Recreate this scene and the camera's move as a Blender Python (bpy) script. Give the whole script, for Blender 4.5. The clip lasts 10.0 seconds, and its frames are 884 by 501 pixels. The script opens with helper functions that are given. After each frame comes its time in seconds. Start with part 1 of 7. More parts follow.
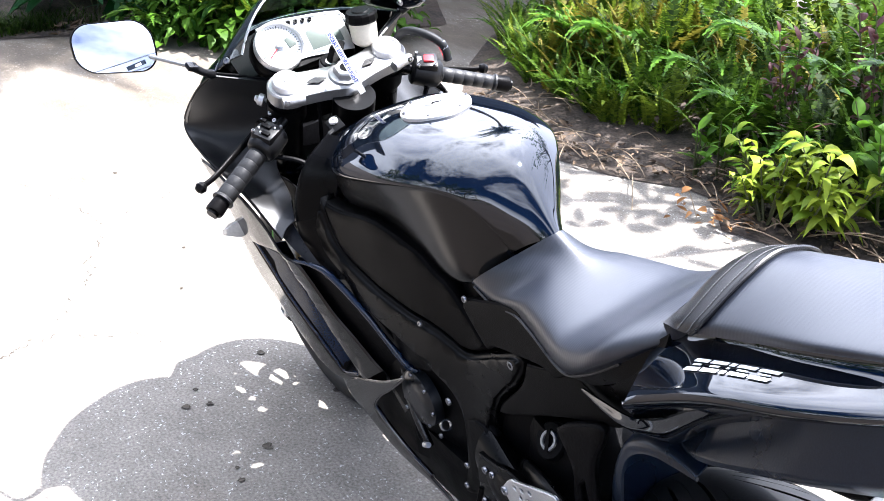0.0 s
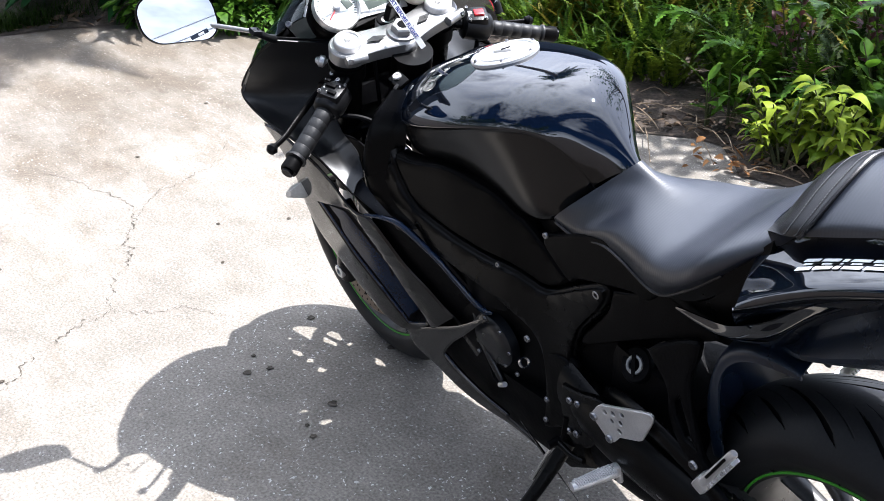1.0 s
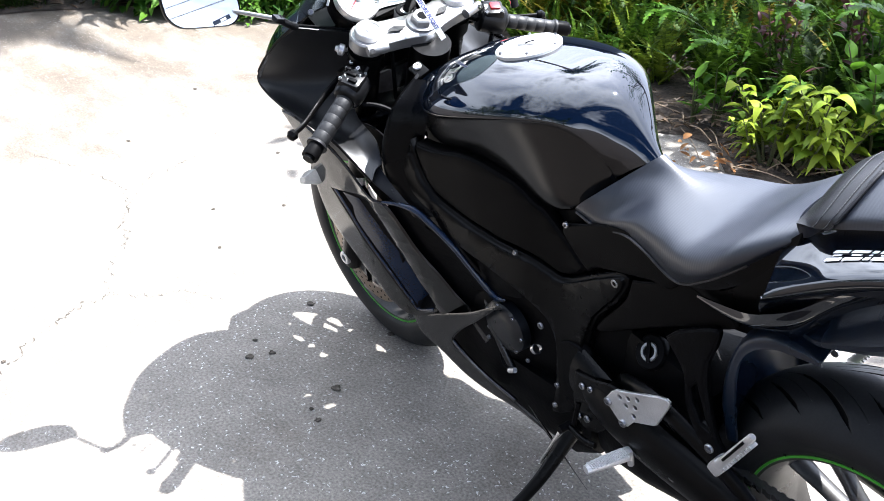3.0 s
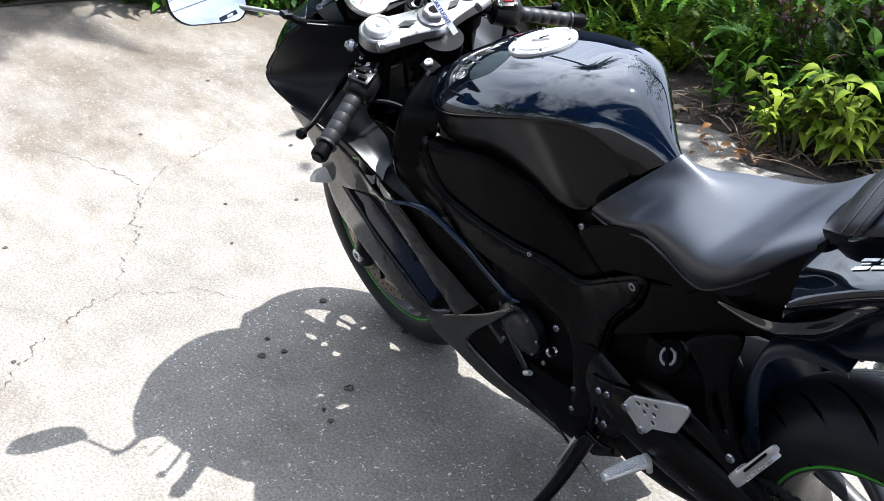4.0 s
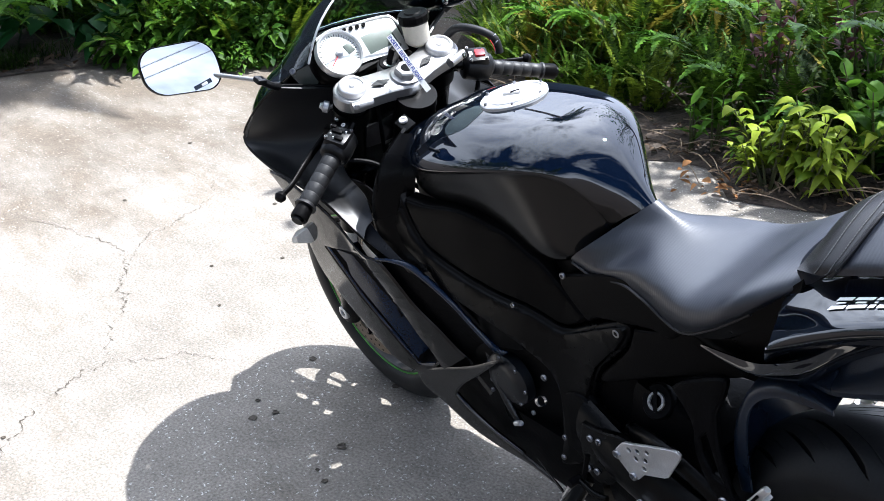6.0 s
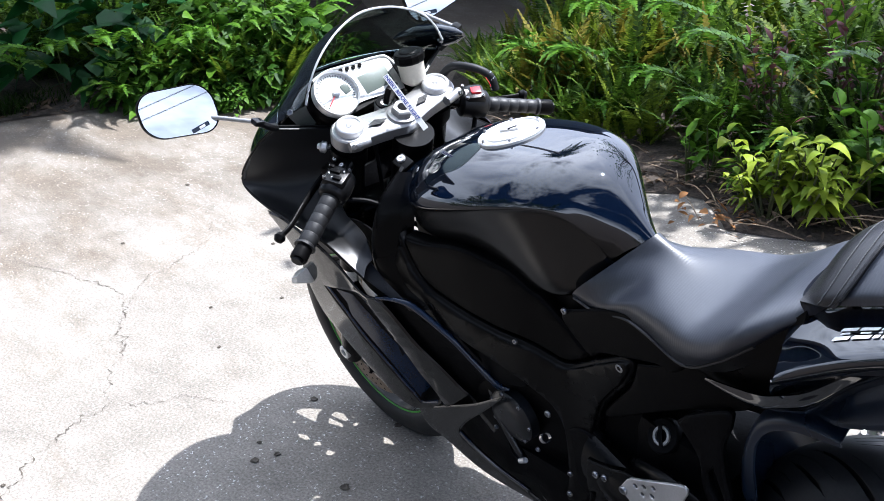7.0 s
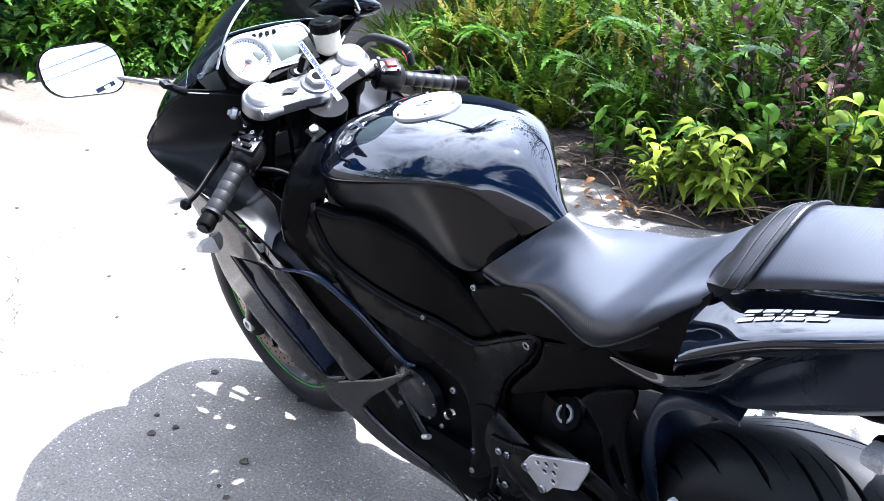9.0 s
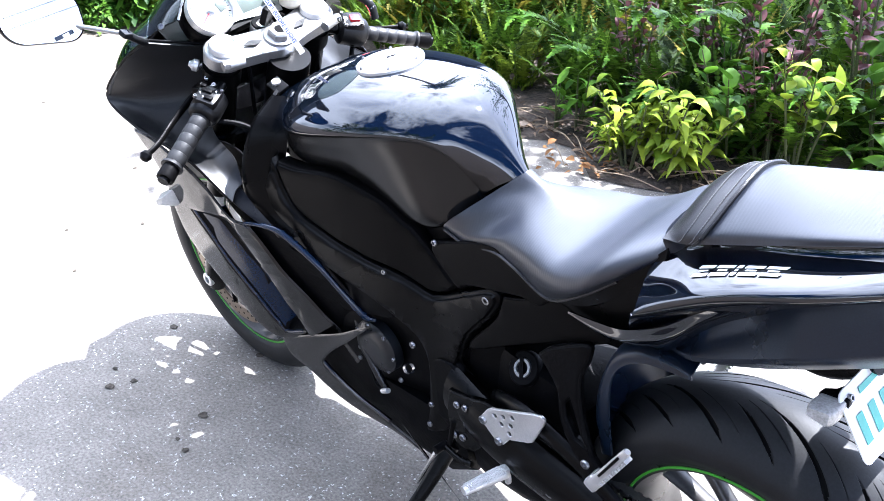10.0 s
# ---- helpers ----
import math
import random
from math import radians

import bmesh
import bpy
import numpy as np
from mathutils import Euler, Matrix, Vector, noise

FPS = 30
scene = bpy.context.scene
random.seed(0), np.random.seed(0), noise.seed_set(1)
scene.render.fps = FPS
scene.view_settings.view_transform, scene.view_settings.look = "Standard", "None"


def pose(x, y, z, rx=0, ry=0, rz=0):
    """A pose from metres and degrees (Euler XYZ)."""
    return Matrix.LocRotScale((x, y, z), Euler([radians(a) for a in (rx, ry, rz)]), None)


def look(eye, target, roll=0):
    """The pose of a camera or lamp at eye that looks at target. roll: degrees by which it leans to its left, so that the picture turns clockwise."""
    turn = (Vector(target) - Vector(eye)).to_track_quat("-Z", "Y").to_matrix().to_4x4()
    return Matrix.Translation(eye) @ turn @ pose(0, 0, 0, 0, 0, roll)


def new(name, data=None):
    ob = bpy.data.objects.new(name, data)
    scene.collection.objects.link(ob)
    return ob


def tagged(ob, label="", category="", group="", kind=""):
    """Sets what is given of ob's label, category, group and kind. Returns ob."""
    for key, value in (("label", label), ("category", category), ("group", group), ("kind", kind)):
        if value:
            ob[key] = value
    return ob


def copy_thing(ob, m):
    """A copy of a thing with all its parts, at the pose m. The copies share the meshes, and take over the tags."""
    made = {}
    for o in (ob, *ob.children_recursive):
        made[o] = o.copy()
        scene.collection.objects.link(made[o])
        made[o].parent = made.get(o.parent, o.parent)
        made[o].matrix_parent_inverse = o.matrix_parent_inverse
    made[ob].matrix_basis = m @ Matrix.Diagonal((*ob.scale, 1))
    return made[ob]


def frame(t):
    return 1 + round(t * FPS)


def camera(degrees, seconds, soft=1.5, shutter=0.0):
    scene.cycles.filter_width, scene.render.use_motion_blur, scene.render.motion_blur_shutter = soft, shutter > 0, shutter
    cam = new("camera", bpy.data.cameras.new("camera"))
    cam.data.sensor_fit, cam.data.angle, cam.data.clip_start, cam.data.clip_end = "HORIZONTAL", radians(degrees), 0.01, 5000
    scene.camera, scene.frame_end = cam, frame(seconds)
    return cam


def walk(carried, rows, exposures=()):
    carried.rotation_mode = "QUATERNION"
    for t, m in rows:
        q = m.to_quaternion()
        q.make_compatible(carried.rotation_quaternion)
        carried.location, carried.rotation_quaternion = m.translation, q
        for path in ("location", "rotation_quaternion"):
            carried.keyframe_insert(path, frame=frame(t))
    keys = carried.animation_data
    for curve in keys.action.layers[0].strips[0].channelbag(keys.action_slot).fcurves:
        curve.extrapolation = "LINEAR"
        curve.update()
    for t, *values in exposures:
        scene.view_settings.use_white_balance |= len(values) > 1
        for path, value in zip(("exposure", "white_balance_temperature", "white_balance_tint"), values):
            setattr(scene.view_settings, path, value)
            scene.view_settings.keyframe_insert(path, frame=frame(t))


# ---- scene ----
cam = camera(46.5, 10.0, 0.8)
PATH = [
    (0, (1.244, -1.043, 1.464), (-0.24, -0.04, 0.573), 2.4),
    (0.5, (1.335, -1.132, 1.458), (-0.212, -0.187, 0.615), 1.5),
    (1, (1.225, -1.227, 1.435), (-0.223, -0.201, 0.512), -0.6),
    (1.5, (1.158, -1.288, 1.453), (-0.23, -0.203, 0.507), 0.7),
    (2, (1.176, -1.294, 1.447), (-0.149, -0.147, 0.484), 2.5),
    (2.5, (1.2, -1.322, 1.449), (-0.156, -0.176, 0.528), 2.4),
    (2.7, (1.205, -1.335, 1.446), (-0.179, -0.224, 0.523), 2.2),
    (3.8, (1.162, -1.299, 1.444), (-0.244, -0.248, 0.486), 0.9),
    (4, (1.16, -1.291, 1.448), (-0.248, -0.246, 0.487), 0.8),
    (4.5, (1.165, -1.275, 1.453), (-0.242, -0.197, 0.527), 0.1),
    (5, (1.174, -1.278, 1.454), (-0.228, -0.185, 0.538), 0.1),
    (5.5, (1.171, -1.275, 1.462), (-0.249, -0.2, 0.551), -1.0),
    (7, (1.163, -1.276, 1.47), (-0.286, -0.171, 0.648), -3.0),
    (7.5, (1.15, -1.278, 1.469), (-0.335, -0.211, 0.657), -2.9),
    (8, (1.13, -1.272, 1.444), (-0.23, -0.116, 0.542), 0.9),
    (8.5, (1.137, -1.28, 1.452), (-0.187, -0.071, 0.566), 1.5),
    (9, (1.15, -1.28, 1.454), (-0.167, -0.044, 0.596), 1.4),
    (9.5, (1.166, -1.288, 1.455), (-0.141, -0.05, 0.585), 1.9),
    (10, (1.161, -1.291, 1.449), (-0.078, -0.02, 0.528), 3.3),
]
EXPOSURES = [(0.0, 2.2, 6050, 14), (0.5, 1.67, 5950, 14), (1.0, 1.32, 6020, 12), (1.5, 1.46, 6020, 12), (2.0, 1.74, 6100, 12), (2.5, 1.99, 6050, 12), (4.0, 1.27, 5920, 9), (4.5, 1.1, 5970, 10), (5.0, 1.35, 5920, 10), (5.5, 1.34, 5920, 10), (7.5, 1.26, 5760, 12), (8.0, 1.7, 5760, 12), (8.5, 1.93, 5690, 13), (9.0, 2.05, 5610, 14), (9.5, 2.1, 5610, 14), (10.0, 2.51, 5660, 14)]
walk(cam, [(t, look(eye, target, roll)) for t, eye, target, roll in PATH], EXPOSURES)

# ---- sky, sun ----
SUN_EL, SUN_AZ = radians(65.5), math.atan2(0.146, 0.396)
SUN_DIR = Vector((math.sin(SUN_AZ) * math.cos(SUN_EL), math.cos(SUN_AZ) * math.cos(SUN_EL), math.sin(SUN_EL)))
world = bpy.data.worlds.new("sky")
scene.world = world
world.use_nodes = True
wn, wl = world.node_tree.nodes, world.node_tree.links
wn.clear()
sky = wn.new("ShaderNodeTexSky")
sky.sky_type, sky.sun_disc = "NISHITA", False
sky.sun_elevation, sky.sun_rotation = SUN_EL, SUN_AZ
sky.air_density, sky.dust_density, sky.ozone_density = 1.0, 0.6, 2.0
coord = wn.new("ShaderNodeTexCoord")
stretch = wn.new("ShaderNodeMapping")
stretch.inputs["Scale"].default_value = (1.0, 1.0, 1.3)
stretch.inputs["Location"].default_value = (0.35, 0.2, 0.4)
puffs = wn.new("ShaderNodeTexNoise")
puffs.inputs["Scale"].default_value, puffs.inputs["Detail"].default_value = 1.2, 8.0
puffs.inputs["Roughness"].default_value, puffs.inputs["Distortion"].default_value = 0.6, 0.3
cover = wn.new("ShaderNodeValToRGB")
cover.color_ramp.elements[0].position, cover.color_ramp.elements[1].position = 0.35, 0.47
cloud = wn.new("ShaderNodeMixRGB")
toward = wn.new("ShaderNodeVectorMath")
toward.operation = "DOT_PRODUCT"
toward.inputs[1].default_value = Vector((-0.42, 0.58, 0.7)).normalized()
lit = wn.new("ShaderNodeMath")
lit.operation, lit.use_clamp, lit.inputs[1].default_value = "POWER", False, 4.0
front = wn.new("ShaderNodeMath")
front.operation, front.inputs[1].default_value = "MAXIMUM", 0.0
bright_cloud = wn.new("ShaderNodeMixRGB")
bright_cloud.inputs["Color1"].default_value = (16.7, 17.7, 19.4, 1)
bright_cloud.inputs["Color2"].default_value = (56.9, 58.3, 61.1, 1)
wl.new(coord.outputs["Generated"], toward.inputs[0])
wl.new(toward.outputs["Value"], front.inputs[0])
wl.new(front.outputs[0], lit.inputs[0])
wl.new(lit.outputs[0], bright_cloud.inputs["Fac"])
rim_light = wn.new("ShaderNodeValToRGB")
rim_light.color_ramp.elements[0].position, rim_light.color_ramp.elements[1].position = 0.42, 0.6
rim_light.color_ramp.elements[0].color, rim_light.color_ramp.elements[1].color = (1, 1, 1, 1), (0.5, 0.52, 0.58, 1)
edged = wn.new("ShaderNodeMixRGB")
edged.blend_type, edged.inputs["Fac"].default_value = "MULTIPLY", 1.0
wl.new(bright_cloud.outputs["Color"], edged.inputs["Color1"])
wl.new(rim_light.outputs["Color"], edged.inputs["Color2"])
wl.new(edged.outputs["Color"], cloud.inputs["Color2"])
shine = wn.new("ShaderNodeBackground")
shine.inputs["Strength"].default_value = 0.05
out = wn.new("ShaderNodeOutputWorld")
wl.new(coord.outputs["Generated"], stretch.inputs["Vector"])
wl.new(stretch.outputs["Vector"], puffs.inputs["Vector"])
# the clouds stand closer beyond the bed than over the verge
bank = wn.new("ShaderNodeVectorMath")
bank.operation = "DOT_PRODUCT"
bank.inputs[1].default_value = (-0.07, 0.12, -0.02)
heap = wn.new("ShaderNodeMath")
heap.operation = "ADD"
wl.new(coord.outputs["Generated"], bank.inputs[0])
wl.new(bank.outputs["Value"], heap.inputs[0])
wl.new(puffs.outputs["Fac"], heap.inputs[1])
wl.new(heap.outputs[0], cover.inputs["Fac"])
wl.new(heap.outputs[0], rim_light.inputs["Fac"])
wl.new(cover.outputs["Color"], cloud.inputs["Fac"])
deep_blue = wn.new("ShaderNodeMixRGB")
deep_blue.blend_type, deep_blue.inputs["Fac"].default_value = "MULTIPLY", 1.0
deep_blue.inputs["Color2"].default_value = (0.083, 0.215, 0.438, 1)
wl.new(sky.outputs["Color"], deep_blue.inputs["Color1"])
wl.new(deep_blue.outputs["Color"], cloud.inputs["Color1"])
wl.new(cloud.outputs["Color"], shine.inputs["Color"])
wl.new(shine.outputs["Background"], out.inputs["Surface"])

sun_data = bpy.data.lights.new("sun", "SUN")
sun_data.energy, sun_data.angle, sun_data.color = 5.0, radians(0.53), (1.0, 0.96, 0.9)
sun = new("sun", sun_data)
sun.matrix_world = look(SUN_DIR * 20, (0, 0, 0))


# ---- materials ----
def surf(name, base, rough=0.5, metal=0.0, var=0.15, scale=12.0, fine=120.0, bump=0.0, coat=0.0, ior=1.5, spec=0.5, tint=None, rvar=0.08):
    """A principled surface with colour variation at two scales, uneven roughness and fine relief."""
    m = bpy.data.materials.new(name)
    m.use_nodes = True
    n, l = m.node_tree.nodes, m.node_tree.links
    b = n["Principled BSDF"]
    tc = n.new("ShaderNodeTexCoord")
    big, small = n.new("ShaderNodeTexNoise"), n.new("ShaderNodeTexNoise")
    big.inputs["Scale"].default_value, big.inputs["Detail"].default_value = scale, 5
    small.inputs["Scale"].default_value, small.inputs["Detail"].default_value = fine, 4
    for t in (big, small):
        l.new(tc.outputs["Object"], t.inputs["Vector"])
    mix = n.new("ShaderNodeMath")
    mix.operation = "ADD"
    l.new(big.outputs["Fac"], mix.inputs[0])
    l.new(small.outputs["Fac"], mix.inputs[1])
    ramp = n.new("ShaderNodeValToRGB")
    ramp.color_ramp.elements[0].position, ramp.color_ramp.elements[1].position = 0.7 / 2, 1.3 / 2
    half = n.new("ShaderNodeMath")
    half.operation, half.inputs[1].default_value = "MULTIPLY", 0.5
    l.new(mix.outputs[0], half.inputs[0])
    l.new(half.outputs[0], ramp.inputs["Fac"])
    tint = tint or base
    ramp.color_ramp.elements[0].color = (*[max(0, c * (1 - var)) for c in base], 1)
    ramp.color_ramp.elements[1].color = (*[min(1, c * (1 + var)) for c in tint], 1)
    l.new(ramp.outputs["Color"], b.inputs["Base Color"])
    if rvar:
        rr = n.new("ShaderNodeMapRange")
        rr.inputs["From Min"].default_value, rr.inputs["From Max"].default_value = 0.3, 0.7
        rr.inputs["To Min"].default_value, rr.inputs["To Max"].default_value = max(0.01, rough - rvar), min(1, rough + rvar)
        l.new(big.outputs["Fac"], rr.inputs["Value"])
        l.new(rr.outputs["Result"], b.inputs["Roughness"])
    else:
        b.inputs["Roughness"].default_value = rough
    b.inputs["Metallic"].default_value = metal
    b.inputs["IOR"].default_value = ior
    b.inputs["Specular IOR Level"].default_value = spec
    b.inputs["Coat Weight"].default_value = coat
    b.inputs["Coat Roughness"].default_value = 0.02
    b.inputs["Coat IOR"].default_value = ior
    if bump:
        bp = n.new("ShaderNodeBump")
        bp.inputs["Strength"].default_value, bp.inputs["Distance"].default_value = 0.6, bump
        l.new(small.outputs["Fac"], bp.inputs["Height"])
        l.new(bp.outputs["Normal"], b.inputs["Normal"])
    return m


paint = surf("gloss_black_paint", (0.002, 0.0034, 0.007), 0.03, 0.0, 0.2, 5, 300, 0.0, 0.0, 1.86, 0.5, rvar=0.01)
scuffed_paint = surf("knee_scuffed_black_paint", (0.004, 0.0038, 0.0038), 0.2, 0.0, 0.3, 6, 260, 0.0, 0.0, 1.55, 0.5, rvar=0.05)
plastic = surf("satin_black_plastic", (0.0025, 0.0023, 0.0024), 0.4, 0, 0.25, 9, 420, 0.0006, 0, 1.5, 0.06)
# black plastic; the blue in its base stands in for reflected sky
tail_plastic = surf("sky_tinted_tail_plastic", (0.006, 0.012, 0.024), 0.3, 0, 0.2, 9, 420, 0.0005, 0, 1.5, 0.5)
liner_plastic = surf("satin_liner_plastic", (0.01, 0.01, 0.0105), 0.42, 0, 0.2, 9, 420, 0.0004, 0, 1.5, 0.5)
switch_plastic = surf("grey_black_switch_plastic", (0.006, 0.006, 0.0065), 0.34, 0, 0.25, 20, 420, 0.0005, 0, 1.5, 0.28)
fairing_paint = surf("dusty_gloss_black_paint", (0.0032, 0.003, 0.003), 0.11, 0.0, 0.3, 7, 200, 0.0, 0.0, 1.52, 0.5, rvar=0.04)
# black paint with a blue sky sheen mixed into its base colour
satin_paint = surf("sky_tinted_black_paint", (0.006, 0.016, 0.04), 0.2, 0.0, 0.2, 6, 300, 0.0, 0.0, 1.6, 0.5)
frame_black = surf("semi_matt_black_metal", (0.0025, 0.0024, 0.0025), 0.3, 0, 0.25, 8, 500, 0.0004, 0, 1.5, 0.12)
hose_rubber = surf("hose_rubber", (0.006, 0.007, 0.009), 0.3, 0, 0.3, 14, 200, 0.0005, 0, 1.5, 0.5)
engine_black = surf("black_engine_casting", (0.0025, 0.0025, 0.003), 0.45, 0.0, 0.4, 18, 160, 0.001, spec=0.06)
rubber = surf("tyre_rubber", (0.008, 0.0085, 0.0095), 0.55, 0, 0.35, 14, 260, 0.0003, spec=0.32)
# darker than the tread: the shade down in the grooves is put into the colour
groove_black = surf("shaded_groove_rubber", (0.003, 0.003, 0.003), 0.8, 0, 0.3, 14, 260, spec=0.1)
grip_rubber = surf("grip_rubber", (0.01, 0.01, 0.0105), 0.5, 0, 0.3, 30, 300, 0.0006)
alloy = surf("brushed_alloy", (0.72, 0.71, 0.70), 0.38, 0.7, 0.12, 30, 500, 0.0003)
cast_alloy = surf("cast_alloy", (0.38, 0.375, 0.37), 0.4, 0.8, 0.12, 20, 350, 0.0006)
bolt_steel = surf("dull_bolt_steel", (0.33, 0.33, 0.34), 0.32, 1.0, 0.2, 40, 400)
disc_steel = surf("bronzed_disc_steel", (0.2, 0.16, 0.125), 0.4, 1.0, 0.25, 30, 300)
steel = surf("polished_steel", (0.7, 0.7, 0.7), 0.2, 1.0, 0.1, 40, 400)
wheel_metal = surf("dark_wheel_paint", (0.05, 0.048, 0.046), 0.33, 0.3, 0.3, 14, 200)
green_stripe = surf("green_rim_tape", (0.07, 0.36, 0.03), 0.4, 0, 0.1, 20, 200)
gold_metal = surf("bronze_caliper", (0.42, 0.27, 0.10), 0.4, 0.6, 0.2, 20, 200)
amber = surf("amber_reflector", (0.55, 0.17, 0.02), 0.2, 0, 0.1, 40, 300)
red_plastic = surf("red_switch", (0.55, 0.02, 0.03), 0.4, 0, 0.1, 40, 300)
white_plastic = surf("white_face", (0.78, 0.78, 0.76), 0.35, 0, 0.04, 20, 300)
white_decal = surf("white_decal", (0.82, 0.82, 0.82), 0.25, 0, 0.03, 20, 300, rvar=0.02)
fluid = surf("milky_plastic", (0.68, 0.63, 0.52), 0.4, 0, 0.08, 20, 200)
lcd = surf("lcd_panel", (0.075, 0.09, 0.08), 0.35, 0, 0.05, 20, 200, spec=0.2, rvar=0.02)
blue_ink = surf("blue_ink", (0.03, 0.05, 0.25), 0.5, 0, 0.1, 20, 200)
plate_white = surf("plate_white", (0.8, 0.8, 0.77), 0.4, 0, 0.04, 12, 200)
plate_green = surf("plate_green", (0.1, 0.42, 0.36), 0.45, 0, 0.1, 12, 200)
lens_grey = surf("patterned_lens", (0.4, 0.39, 0.37), 0.2, 0, 0.3, 60, 300, 0.0008)
white_lens = surf("milky_clear_lens", (0.62, 0.6, 0.55), 0.22, 0, 0.12, 30, 200, 0.0004)
thread_grey = surf("grey_thread", (0.11, 0.11, 0.115), 0.7, 0, 0.1, 60, 400)


def vinyl_material():
    m = surf("ribbed_black_vinyl", (0.007, 0.010, 0.019), 0.42, 0, 0.15, 6, 600, 0.0, 0, 1.6, 0.78)
    n, l = m.node_tree.nodes, m.node_tree.links
    tc = n.new("ShaderNodeTexCoord")
    w = n.new("ShaderNodeTexWave")
    w.wave_type, w.bands_direction = "BANDS", "X"
    w.inputs["Scale"].default_value, w.inputs["Distortion"].default_value = 66.0, 0.1
    nz = n.new("ShaderNodeTexNoise")
    nz.inputs["Scale"].default_value = 900
    add = n.new("ShaderNodeMath")
    add.operation = "ADD"
    b = n.new("ShaderNodeBump")
    b.inputs["Strength"].default_value, b.inputs["Distance"].default_value = 0.16, 0.0005
    l.new(tc.outputs["Object"], w.inputs["Vector"])
    l.new(tc.outputs["Object"], nz.inputs["Vector"])
    l.new(w.outputs["Fac"], add.inputs[0])
    l.new(nz.outputs["Fac"], add.inputs[1])
    l.new(add.outputs[0], b.inputs["Height"])
    l.new(b.outputs["Normal"], n["Principled BSDF"].inputs["Normal"])
    return m


vinyl = vinyl_material()
plain_vinyl = surf("smooth_black_vinyl", (0.014, 0.014, 0.016), 0.36, 0, 0.2, 8, 700, 0.0005)


def glass_material(name, colour, rough=0.0, ior=1.45):
    m = bpy.data.materials.new(name)
    m.use_nodes = True
    b = m.node_tree.nodes["Principled BSDF"]
    b.inputs["Base Color"].default_value = (*colour, 1)
    b.inputs["Transmission Weight"].default_value = 1.0
    b.inputs["Roughness"].default_value = rough
    b.inputs["IOR"].default_value = ior
    return m


tinted = glass_material("smoked_screen", (0.24, 0.29, 0.275), 0.0, 1.3)
clear = glass_material("clear_lens", (0.95, 0.95, 0.95), 0.02)
# pale colour that paints the bright line along the screen's edge
edge_glow = surf("pale_edge_highlight", (0.6, 0.62, 0.62), 0.15, 0, 0.05, 20, 100)
mirror_glass = surf("mirror_glass", (0.93, 0.95, 0.96), 0.015, 1.0, 0.01, 5, 30, rvar=0.005)


# ---- mesh helpers ----
def V(*p):
    return Vector(p)


def spline(points, n):
    """n points along a smooth curve through the given ones."""
    p = [Vector(q) for q in points]
    if len(p) == 2:
        return [p[0].lerp(p[1], i / (n - 1)) for i in range(n)]
    p = [2 * p[0] - p[1]] + p + [2 * p[-1] - p[-2]]
    res = []
    for i in range(n):
        s = i / (n - 1) * (len(p) - 3)
        k = min(int(s), len(p) - 4)
        t = s - k
        a, b, c, d = p[k:k + 4]
        res.append(0.5 * (2 * b + (c - a) * t + (2 * a - 5 * b + 4 * c - d) * t * t + (3 * b - a - 3 * c + d) * t ** 3))
    return res


def patch(rows, nu, nv):
    """A smooth grid of points over rows of control points."""
    long = [spline(r, nu) for r in rows]
    cols = [spline([r[i] for r in long], nv) for i in range(nu)]
    return [[cols[i][j] for i in range(nu)] for j in range(nv)]


def flip(rows):
    return [[(q[0], -q[1], q[2]) for q in r] for r in rows]


def lattice(bm, grid, wrap=False):
    vs = [[bm.verts.new(p) for p in r] for r in grid]
    for a, b in zip(vs, vs[1:]):
        for i in range(len(a) - (0 if wrap else 1)):
            k = (i + 1) % len(a)
            bm.faces.new((a[i], a[k], b[k], b[i]))
    return vs


def sheet(grid, thick):
    """A bent panel with real thickness, laid on the inner side of the grid."""
    bm = bmesh.new()
    nv, nu = len(grid), len(grid[0])
    back = []
    for j in range(nv):
        r = []
        for i in range(nu):
            du = grid[j][min(i + 1, nu - 1)] - grid[j][max(i - 1, 0)]
            dv = grid[min(j + 1, nv - 1)][i] - grid[max(j - 1, 0)][i]
            n = du.cross(dv)
            n = n.normalized() if n.length > 1e-12 else V(0, 0, 1)
            r.append(grid[j][i] - n * thick)
        back.append(r)
    a, b = lattice(bm, grid), lattice(bm, back)
    rim = [(0, i) for i in range(nu)] + [(j, nu - 1) for j in range(1, nv)] + [(nv - 1, i) for i in range(nu - 2, -1, -1)] + [(j, 0) for j in range(nv - 2, 0, -1)]
    for (j, i), (q, k) in zip(rim, rim[1:] + rim[:1]):
        bm.faces.new((a[j][i], a[q][k], b[q][k], b[j][i]))
    bmesh.ops.recalc_face_normals(bm, faces=bm.faces)
    return bm


def loft(rings, cap=True, bm=None):
    bm = bm or bmesh.new()
    vs = lattice(bm, rings, True)
    if cap:
        bm.faces.new(vs[0])
        bm.faces.new(vs[-1][::-1])
    bmesh.ops.recalc_face_normals(bm, faces=bm.faces)
    return bm


def ring(centre, axis, r, seg=16, ref=None, flat=1.0):
    a = Vector(axis).normalized()
    u = Vector(ref) if ref else (V(0, 0, 1) if abs(a.z) < 0.9 else V(1, 0, 0))
    u = (u - a * u.dot(a)).normalized()
    w = a.cross(u)
    return [Vector(centre) + r * (math.cos(t) * u + flat * math.sin(t) * w) for t in (2 * math.pi * i / seg for i in range(seg))]


